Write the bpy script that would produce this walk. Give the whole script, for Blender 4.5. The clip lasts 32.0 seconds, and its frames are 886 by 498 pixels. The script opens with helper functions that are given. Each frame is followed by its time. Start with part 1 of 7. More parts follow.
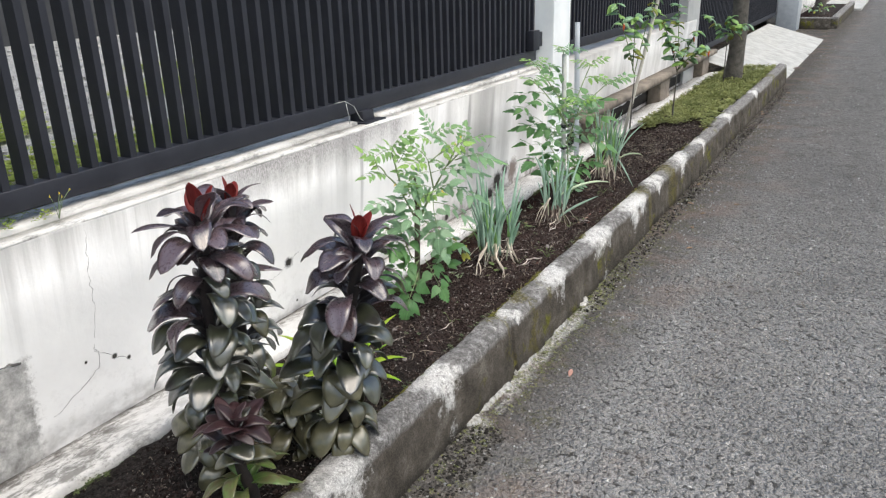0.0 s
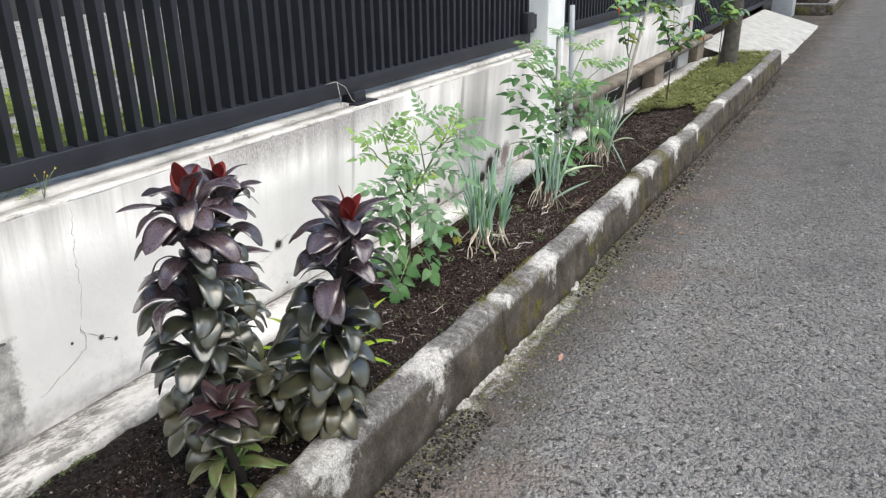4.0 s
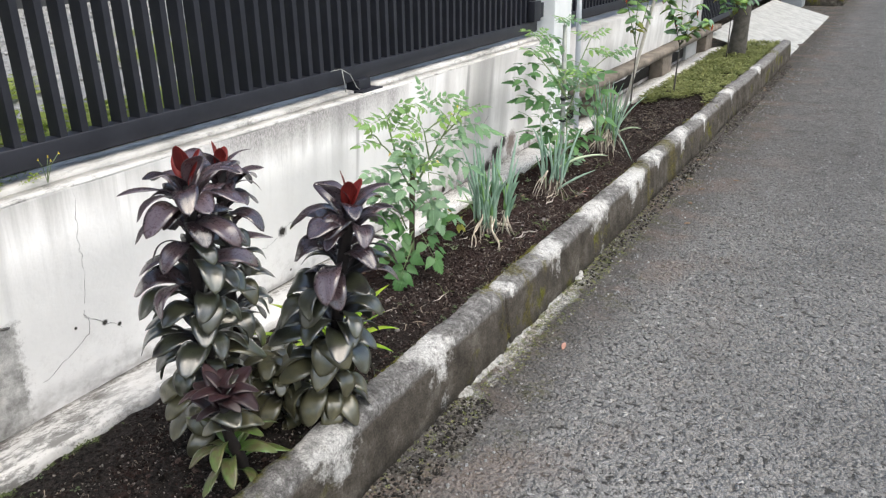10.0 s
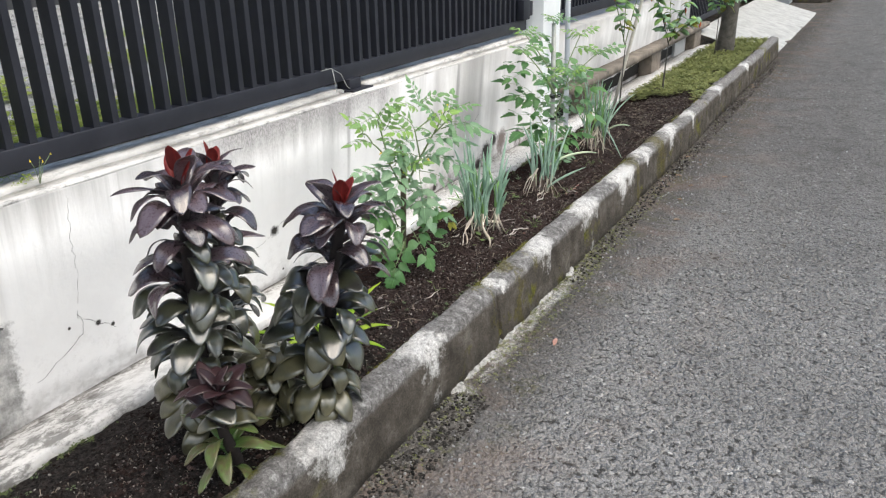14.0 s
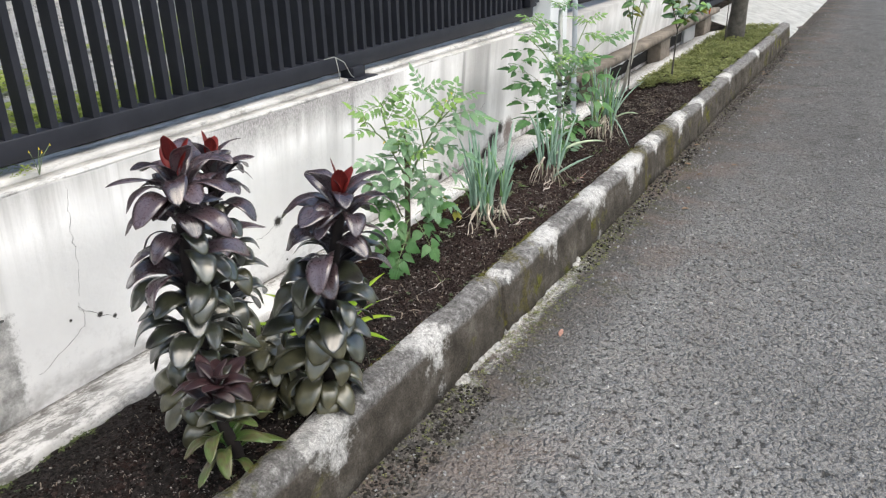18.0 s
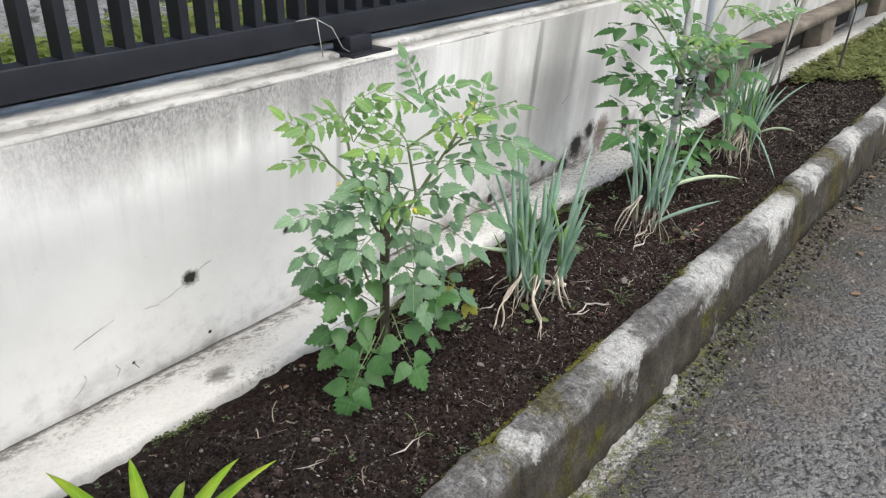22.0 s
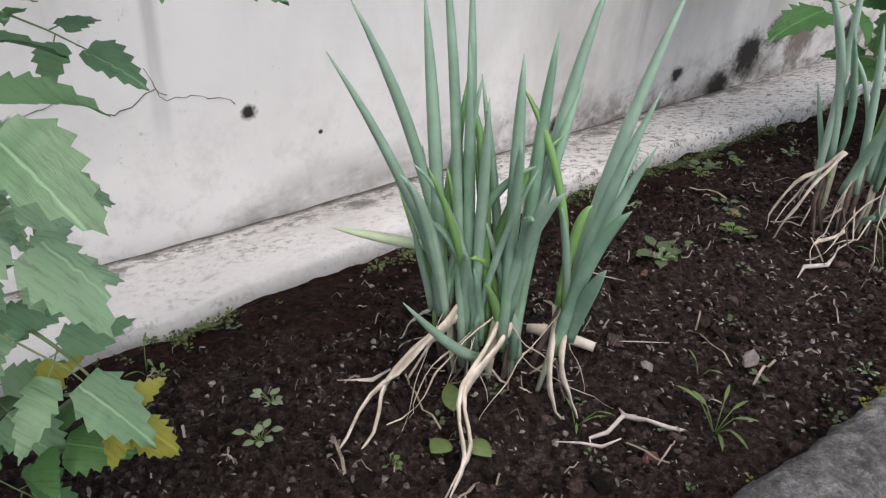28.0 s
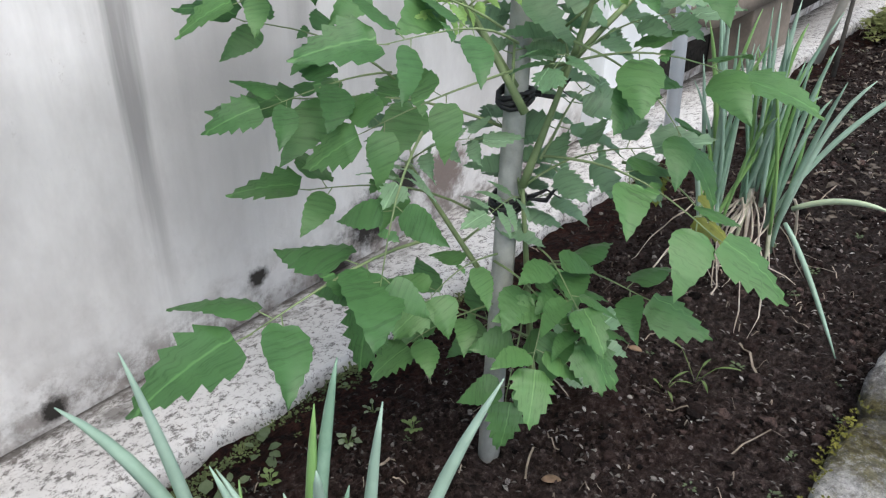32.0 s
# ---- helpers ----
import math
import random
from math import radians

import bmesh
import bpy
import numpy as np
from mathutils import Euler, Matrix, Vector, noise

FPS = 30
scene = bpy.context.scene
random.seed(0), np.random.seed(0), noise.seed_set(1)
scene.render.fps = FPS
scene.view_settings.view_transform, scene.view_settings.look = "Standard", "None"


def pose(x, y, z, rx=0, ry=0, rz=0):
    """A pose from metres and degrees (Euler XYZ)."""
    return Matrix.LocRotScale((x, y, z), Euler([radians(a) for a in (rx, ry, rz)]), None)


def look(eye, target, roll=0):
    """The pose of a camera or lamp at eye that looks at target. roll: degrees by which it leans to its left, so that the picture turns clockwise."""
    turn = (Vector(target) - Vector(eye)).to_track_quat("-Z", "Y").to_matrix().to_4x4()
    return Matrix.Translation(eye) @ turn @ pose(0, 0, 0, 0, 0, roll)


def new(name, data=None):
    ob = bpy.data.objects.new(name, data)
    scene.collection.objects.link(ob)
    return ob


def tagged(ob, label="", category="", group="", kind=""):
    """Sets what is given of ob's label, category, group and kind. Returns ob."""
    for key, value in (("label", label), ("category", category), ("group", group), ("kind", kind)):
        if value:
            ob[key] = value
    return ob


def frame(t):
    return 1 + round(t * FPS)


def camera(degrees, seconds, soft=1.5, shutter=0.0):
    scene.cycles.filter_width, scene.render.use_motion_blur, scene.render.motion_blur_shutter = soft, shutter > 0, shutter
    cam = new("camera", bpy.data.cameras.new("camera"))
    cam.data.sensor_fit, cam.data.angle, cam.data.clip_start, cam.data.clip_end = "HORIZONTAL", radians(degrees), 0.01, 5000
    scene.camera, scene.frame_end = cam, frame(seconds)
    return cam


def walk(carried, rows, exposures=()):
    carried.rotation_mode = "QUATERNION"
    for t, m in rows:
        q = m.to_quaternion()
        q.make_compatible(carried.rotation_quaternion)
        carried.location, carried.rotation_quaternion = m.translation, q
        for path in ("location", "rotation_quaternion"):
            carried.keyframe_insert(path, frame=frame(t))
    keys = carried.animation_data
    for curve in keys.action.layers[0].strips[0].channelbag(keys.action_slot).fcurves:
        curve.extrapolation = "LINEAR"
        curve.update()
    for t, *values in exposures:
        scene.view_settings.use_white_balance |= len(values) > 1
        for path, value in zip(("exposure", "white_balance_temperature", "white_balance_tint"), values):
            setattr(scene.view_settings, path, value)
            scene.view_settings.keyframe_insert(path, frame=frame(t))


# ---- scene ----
cam = camera(59.84, 32.0, soft=1.25)
PATH = [
    (0.0, 2.4181, 3.9652, 1.6872, 69.65, 1.65, 29.53),
    (0.5, 2.4169, 3.9685, 1.6907, 69.43, 1.29, 28.82),
    (1.0, 2.4153, 3.9686, 1.6868, 69.27, 1.11, 29.20),
    (1.5, 2.4139, 3.9720, 1.6884, 69.04, 0.82, 28.66),
    (2.0, 2.4145, 3.9701, 1.6835, 69.00, 0.75, 28.82),
    (2.5, 2.4139, 3.9722, 1.6842, 69.00, 0.80, 28.94),
    (3.0, 2.4169, 3.9778, 1.6785, 68.75, 0.68, 29.18),
    (3.5, 2.4139, 3.9826, 1.6773, 68.51, 0.87, 29.10),
    (5.5, 2.4161, 3.9927, 1.6789, 68.33, 1.12, 29.67),
    (6.0, 2.4163, 3.9895, 1.6766, 68.20, 1.06, 29.83),
    (6.5, 2.4206, 3.9936, 1.6745, 68.07, 1.01, 29.92),
    (7.0, 2.4237, 3.9913, 1.6759, 68.20, 0.92, 29.77),
    (7.5, 2.4237, 3.9925, 1.6707, 68.22, 0.85, 29.96),
    (8.0, 2.4204, 3.9884, 1.6708, 68.34, 0.83, 30.28),
    (8.5, 2.4256, 3.9882, 1.6708, 68.29, 0.99, 30.08),
    (9.0, 2.4274, 3.9921, 1.6704, 68.07, 1.30, 29.97),
    (9.5, 2.4320, 3.9932, 1.6640, 67.98, 1.00, 29.59),
    (10.0, 2.4260, 3.9938, 1.6636, 67.75, 0.86, 29.79),
    (10.5, 2.4282, 3.9934, 1.6654, 67.78, 0.73, 29.50),
    (11.0, 2.4264, 3.9910, 1.6668, 67.56, 0.54, 29.71),
    (11.5, 2.4256, 3.9932, 1.6684, 67.49, 0.51, 29.65),
    (12.0, 2.4287, 3.9866, 1.6708, 67.39, 0.70, 29.72),
    (12.5, 2.4337, 3.9808, 1.6714, 67.45, 0.71, 29.46),
    (13.0, 2.4342, 3.9745, 1.6720, 67.70, 0.60, 29.33),
    (13.5, 2.4400, 3.9707, 1.6710, 67.83, 1.05, 29.25),
    (14.0, 2.4398, 3.9733, 1.6676, 67.65, 1.10, 29.04),
    (14.5, 2.4426, 3.9729, 1.6659, 67.74, 0.82, 29.16),
    (16.5, 2.4479, 3.9806, 1.6687, 67.59, 1.04, 29.12),
    (17.0, 2.4411, 3.9819, 1.6661, 67.42, 1.30, 29.21),
    (17.5, 2.4440, 3.9902, 1.6611, 67.30, 1.28, 29.20),
    (18.0, 2.4399, 4.0138, 1.6570, 66.87, 1.51, 29.60),
    (18.5, 2.4366, 4.0728, 1.6465, 66.26, 1.03, 30.51),
    (19.0, 2.3537, 4.1785, 1.6249, 65.03, 1.11, 31.42),
    (19.5, 2.1895, 4.3546, 1.6239, 62.53, 1.22, 30.92),
    (20.0, 2.0904, 4.4679, 1.6294, 62.93, 0.86, 30.92),
    (20.5, 2.1144, 4.6372, 1.5852, 63.67, 1.53, 32.09),
    (21.0, 2.1900, 4.9069, 1.5661, 65.12, -1.30, 37.84),
    (21.5, 2.1050, 5.1583, 1.4903, 63.23, -1.37, 38.56),
    (22.0, 1.8745, 5.4788, 1.4684, 63.66, -1.03, 38.87),
    (22.2, 1.7756, 5.5708, 1.4095, 64.38, -0.21, 41.46),
    (22.5, 1.7495, 5.7779, 1.3606, 67.19, -1.59, 48.43),
    (23.0, 1.6129, 6.0518, 1.1605, 66.26, -1.96, 52.24),
    (23.5, 1.5128, 6.1518, 1.0668, 65.68, -1.23, 52.82),
    (24.0, 1.4879, 6.1773, 1.0243, 69.28, -0.58, 52.47),
    (24.5, 1.4865, 6.1953, 1.0140, 70.28, 0.01, 51.35),
    (25.0, 1.4899, 6.2011, 0.9914, 71.09, 0.15, 50.89),
    (25.5, 1.4983, 6.2096, 1.0059, 70.35, -0.01, 51.23),
    (26.0, 1.5112, 6.2673, 1.1000, 67.72, -1.27, 52.22),
    (26.5, 1.5747, 6.3605, 1.0544, 68.98, -0.12, 49.52),
    (27.5, 1.4350, 6.6900, 0.9400, 61.80, -0.80, 53.20),
    (28.5, 1.2785, 7.0028, 0.8455, 55.22, -1.44, 55.71),
    (29.0, 1.2894, 7.0748, 0.8463, 54.14, 0.86, 56.04),
    (29.5, 1.3014, 7.2215, 0.8726, 55.51, 1.33, 51.26),
    (30.0, 1.3191, 7.4217, 0.9003, 55.56, 2.10, 46.19),
    (30.5, 1.3061, 7.5465, 0.9182, 56.99, -0.70, 42.06),
    (31.0, 1.2566, 7.6401, 0.8845, 56.23, 0.40, 42.02),
    (31.5, 1.2309, 7.7455, 0.9263, 57.64, 1.70, 40.74),
    (32.0, 1.1900, 7.8819, 1.0046, 59.75, 1.38, 41.30),
]
walk(cam, [(t, pose(*p)) for t, *p in PATH], [(0, 0.55, 6780, 6), (21.3, 0.52, 6780, 6), (22.0, 0.3, 6750, 5), (23.0, 0.0, 6620, 9), (26.5, -0.02, 6640, 9), (28.5, 0.15, 6700, 12), (29.5, 0.3, 6620, 15), (30.2, 0.26, 6640, 18), (31.1, 0.05, 6800, 19), (31.5, 0.1, 6580, 14), (32, 0.35, 6450, 8)])

# ---- world, sun ----
world = bpy.data.worlds.new("sky")
scene.world = world
world.use_nodes = True
wn = world.node_tree
sky = wn.nodes.new("ShaderNodeTexSky")
sky.sky_type = "NISHITA"
sky.sun_disc = False
sky.sun_elevation = radians(60)
sky.sun_rotation = radians(106)
sky.air_density = 1.0
sky.dust_density = 3.0
wn.links.new(sky.outputs[0], wn.nodes["Background"].inputs[0])
wn.nodes["Background"].inputs[1].default_value = 0.175
sun_data = bpy.data.lights.new("sun", "SUN")
sun_data.energy = 1.75
sun_data.angle = radians(70)
sun_data.color = (1.0, 0.97, 0.93)
sun = new("sun", sun_data)
sun.matrix_world = look((0, 0, 0), (-0.55, 0.16, -1.0))

# ---- materials ----


def mat_base(name, rough=0.7, metal=0.0, spec=0.5):
    m = bpy.data.materials.new(name)
    m.use_nodes = True
    b = m.node_tree.nodes["Principled BSDF"]
    b.inputs["Roughness"].default_value = rough
    b.inputs["Metallic"].default_value = metal
    b.inputs["Specular IOR Level"].default_value = spec
    return m, m.node_tree, b


class Nodes:
    """Small builder for node graphs in one material."""

    def __init__(self, tree):
        self.t = tree
        self.geo = None

    def add(self, kind, **values):
        n = self.t.nodes.new(kind)
        for k, v in values.items():
            n.inputs[k].default_value = v
        return n

    def link(self, a, b):
        self.t.links.new(a, b)

    def coords(self, world_space=True):
        if self.geo is None:
            self.geo = self.t.nodes.new("ShaderNodeNewGeometry" if world_space else "ShaderNodeTexCoord")
        return self.geo.outputs["Position"] if world_space else self.geo.outputs["Object"]

    def stretch(self, vec, scale, shift=(0, 0, 0)):
        n = self.t.nodes.new("ShaderNodeMapping")
        n.inputs["Scale"].default_value = scale
        n.inputs["Location"].default_value = shift
        self.link(vec, n.inputs["Vector"])
        return n.outputs[0]

    def noise(self, vec, scale, detail=4.0, rough=0.55, distort=0.0):
        n = self.add("ShaderNodeTexNoise", Scale=scale, Detail=detail, Roughness=rough, Distortion=distort)
        self.link(vec, n.inputs["Vector"])
        return n.outputs["Fac"]

    def voronoi(self, vec, scale, feature="F1", out="Distance", rnd=1.0):
        n = self.t.nodes.new("ShaderNodeTexVoronoi")
        n.feature = feature
        n.inputs["Scale"].default_value = scale
        n.inputs["Randomness"].default_value = rnd
        self.link(vec, n.inputs["Vector"])
        return n.outputs[out]

    def ramp(self, fac, stops):
        n = self.t.nodes.new("ShaderNodeValToRGB")
        el = n.color_ramp.elements
        while len(el) < len(stops):
            el.new(0.5)
        for e, (p, c) in zip(el, stops):
            e.position = p
            e.color = (*c, 1) if isinstance(c, tuple) else (c, c, c, 1)
        self.link(fac, n.inputs[0])
        return n.outputs[0]

    def mix(self, fac, a, b, mode="MIX"):
        n = self.t.nodes.new("ShaderNodeMix")
        n.data_type = "RGBA"
        n.blend_type = mode
        n.clamp_factor = True
        for sock, v in ((n.inputs[0], fac), (n.inputs[6], a), (n.inputs[7], b)):
            if isinstance(v, (int, float)):
                sock.default_value = v if sock.type == "VALUE" else (v, v, v, 1)
            elif isinstance(v, tuple):
                sock.default_value = (*v, 1)
            else:
                self.link(v, sock)
        return n.outputs[2]

    def math(self, op, a, b=0.0, clamp=False):
        n = self.t.nodes.new("ShaderNodeMath")
        n.operation = op
        n.use_clamp = clamp
        for sock, v in ((n.inputs[0], a), (n.inputs[1], b)):
            if isinstance(v, (int, float)):
                sock.default_value = v
            else:
                self.link(v, sock)
        return n.outputs[0]

    def split(self, vec):
        n = self.t.nodes.new("ShaderNodeSeparateXYZ")
        self.link(vec, n.inputs[0])
        return n.outputs

    def band(self, value, lo, hi):
        n = self.t.nodes.new("ShaderNodeMapRange")
        n.inputs["From Min"].default_value = lo
        n.inputs["From Max"].default_value = hi
        n.clamp = True
        self.link(value, n.inputs["Value"])
        return n.outputs[0]

    def bump(self, bsdf, height, strength, dist):
        n = self.add("ShaderNodeBump", Strength=strength, Distance=dist)
        self.link(height, n.inputs["Height"])
        self.link(n.outputs[0], bsdf.inputs["Normal"])

    def rand(self):
        return self.t.nodes.new("ShaderNodeObjectInfo").outputs["Random"]


def plaster_mat():
    """Old white paint on cement render: drip streaks from the top, grey grime near the foot, flaked cracks."""
    m, t, b = mat_base("wall_plaster", 0.85, spec=0.25)
    n = Nodes(t)
    p = n.coords()
    _, y, z = n.split(p)
    big = n.noise(p, 1.3, 5, 0.6)
    col = n.ramp(big, [(0.3, (0.68, 0.675, 0.67)), (0.55, (0.80, 0.795, 0.785)), (0.8, (0.84, 0.835, 0.825))])
    streak = n.noise(n.stretch(p, (1.0, 9.0, 0.55)), 1.0, 5, 0.65)
    upper = n.band(z, 0.35, 0.9)
    k = n.math("MULTIPLY", n.band(streak, 0.5, 0.72), n.math("POWER", upper, 1.6))
    col = n.mix(n.math("MULTIPLY", k, 0.6), col, (0.36, 0.355, 0.34))
    thin = n.noise(n.stretch(p, (1.0, 30.0, 0.8)), 1.0, 3, 0.6)
    k2 = n.math("MULTIPLY", n.band(thin, 0.58, 0.7), n.math("POWER", upper, 2.0))
    col = n.mix(n.math("MULTIPLY", k2, 0.28), col, (0.2, 0.2, 0.185))
    # dirty rim below the coping
    rim = n.math("MULTIPLY", n.band(n.math("ADD", z, n.math("MULTIPLY", n.noise(n.stretch(p, (1, 5.0, 0.4)), 2.0, 5, 0.65), 0.28)), 0.86, 1.03), n.band(n.noise(n.stretch(p, (1, 1.0, 0.3)), 0.9, 4, 0.6), 0.38, 0.6))
    col = n.mix(n.math("MULTIPLY", rim, 0.8), col, (0.26, 0.255, 0.245))
    old = n.math("MULTIPLY", n.band(n.math("ADD", z, n.math("MULTIPLY", n.noise(n.stretch(p, (1, 3.0, 0.8)), 2.0, 6, 0.7), 0.3)), 0.83, 1.02), n.math("MULTIPLY", n.band(y, 5.95, 6.3), n.math("SUBTRACT", 1.0, n.band(y, 7.55, 7.75))))
    col = n.mix(n.math("MULTIPLY", old, 0.9), col, n.ramp(n.noise(n.stretch(p, (1, 1.0, 0.5)), 110.0, 6, 0.8), [(0.38, (0.13, 0.125, 0.125)), (0.6, (0.4, 0.385, 0.38))]))
    for yy, wd, bot, amt in ((7.2, 0.022, 0.35, 0.6), (7.05, 0.09, 0.5, 0.4), (8.44, 0.022, 0.2, 0.8), (8.63, 0.24, 0.1, 0.62), (8.15, 0.06, 0.45, 0.4), (8.78, 0.05, 0.35, 0.6), (9.0, 0.12, 0.1, 0.45), (6.85, 0.05, 0.6, 0.4), (9.4, 0.2, 0.2, 0.5), (5.25, 0.03, 0.45, 0.35), (4.75, 0.05, 0.5, 0.4), (5.9, 0.04, 0.55, 0.35)):
        dd = n.math("ABSOLUTE", n.math("SUBTRACT", n.math("ADD", y, n.math("MULTIPLY", n.math("SUBTRACT", streak, 0.5), 0.12)), yy))
        run = n.math("MULTIPLY", n.math("SUBTRACT", 1.0, n.band(dd, wd * 0.2, wd)), n.band(n.math("ADD", z, n.math("MULTIPLY", thin, 0.2)), bot, bot + 0.45))
        col = n.mix(n.math("MULTIPLY", run, amt), col, (0.2, 0.198, 0.195))
    grime = n.math("MULTIPLY", n.band(n.math("ADD", y, n.math("MULTIPLY", big, 1.2)), 7.9, 8.9), n.band(n.noise(n.stretch(p, (1, 1.6, 0.7)), 2.4, 6, 0.65), 0.3, 0.7))
    col = n.mix(n.math("MULTIPLY", grime, 0.72), col, (0.37, 0.358, 0.35))
    # grime and flaking near the foot
    foot = n.math("SUBTRACT", 1.0, n.band(z, 0.07, 0.42))
    flake = n.noise(p, 16.0, 8, 0.78)
    k3 = n.math("MULTIPLY", foot, n.band(flake, 0.5, 0.66))
    col = n.mix(n.math("MULTIPLY", k3, 0.4), col, (0.36, 0.345, 0.33))
    low = n.math("SUBTRACT", 1.0, n.band(z, 0.06, 0.2))
    k4 = n.math("MULTIPLY", low, n.band(n.noise(n.stretch(p, (1, 1.0, 1.6)), 3.1, 5, 0.6), 0.47, 0.6))
    col = n.mix(n.math("MULTIPLY", k4, 0.7), col, (0.13, 0.12, 0.11))
    worn = n.math("MULTIPLY", n.math("MULTIPLY", n.band(y, 7.5, 8.3), n.math("SUBTRACT", 1.0, n.band(n.math("ADD", z, n.math("MULTIPLY", n.noise(p, 4.0, 5, 0.6), -0.2)), 0.02, 0.12))), n.band(n.noise(p, 11.0, 7, 0.75), 0.44, 0.56))
    col = n.mix(n.math("MULTIPLY", worn, 0.85), col, n.ramp(n.noise(p, 30.0, 5), [(0.35, (0.1, 0.08, 0.07)), (0.65, (0.3, 0.27, 0.25))]))
    # old fixing holes and a flaked patch with their own outlines
    scuff = n.math("MULTIPLY", n.band(n.noise(n.stretch(p, (1, 1.0, 0.8)), 22.0, 9, 0.85), 0.61, 0.64), n.band(n.noise(p, 2.3, 4, 0.6), 0.48, 0.6))
    col = n.mix(n.math("MULTIPLY", scuff, 0.55), col, (0.42, 0.4, 0.38))
    fleck = n.band(n.noise(p, 90.0, 5, 0.8), 0.68, 0.71)
    col = n.mix(n.math("MULTIPLY", fleck, 0.4), col, (0.3, 0.29, 0.27))
    edge = n.noise(p, 50.0, 6, 0.75)
    for yy, zz, r in ((6.597, 0.353, 0.03), (6.97, 0.38, 0.015), (7.365, 0.321, 0.016), (8.62, 0.168, 0.026), (8.18, 0.112, 0.028), (7.513, 0.247, 0.006), (8.94, 0.17, 0.075), (8.83, 0.09, 0.06), (9.06, 0.23, 0.055), (9.2, 0.2, 0.09), (9.5, 0.17, 0.06), (5.59, 0.33, 0.013), (5.47, 0.36, 0.007), (5.65, 0.295, 0.01), (6.385, 0.15, 0.006), (6.65, 0.13, 0.007)):
        d = n.math("SQRT", n.math("ADD", n.math("POWER", n.math("ABSOLUTE", n.math("SUBTRACT", y, yy)), 2.0), n.math("POWER", n.math("ABSOLUTE", n.math("SUBTRACT", z, zz)), 2.0)))
        d = n.math("ADD", d, n.math("MULTIPLY", n.math("SUBTRACT", edge, 0.5), r * 1.6))
        col = n.mix(n.math("SUBTRACT", 1.0, n.band(d, r * 0.55, r * 1.15)), col, (0.03, 0.027, 0.024) if r < 0.085 else (0.2, 0.165, 0.15))
    bare = n.math("MULTIPLY", n.math("SUBTRACT", 1.0, n.band(n.math("ADD", y, n.math("MULTIPLY", edge, 0.12)), 5.3, 5.33)), n.math("SUBTRACT", 1.0, n.band(n.math("ADD", z, n.math("MULTIPLY", edge, 0.05)), 0.5, 0.52)))
    col = n.mix(n.math("MULTIPLY", bare, 0.92), col, n.ramp(n.noise(p, 14.0, 8, 0.78), [(0.35, (0.16, 0.157, 0.15)), (0.5, (0.33, 0.325, 0.315)), (0.65, (0.55, 0.54, 0.525))]))
    n.link(col, b.inputs["Base Color"])
    h = n.math("ADD", n.noise(p, 40.0, 6, 0.65), n.math("MULTIPLY", n.noise(p, 6.0, 4), 2.0))
    h = n.math("SUBTRACT", h, n.math("MULTIPLY", k3, 0.8))
    n.bump(b, h, 0.35, 0.006)
    return m


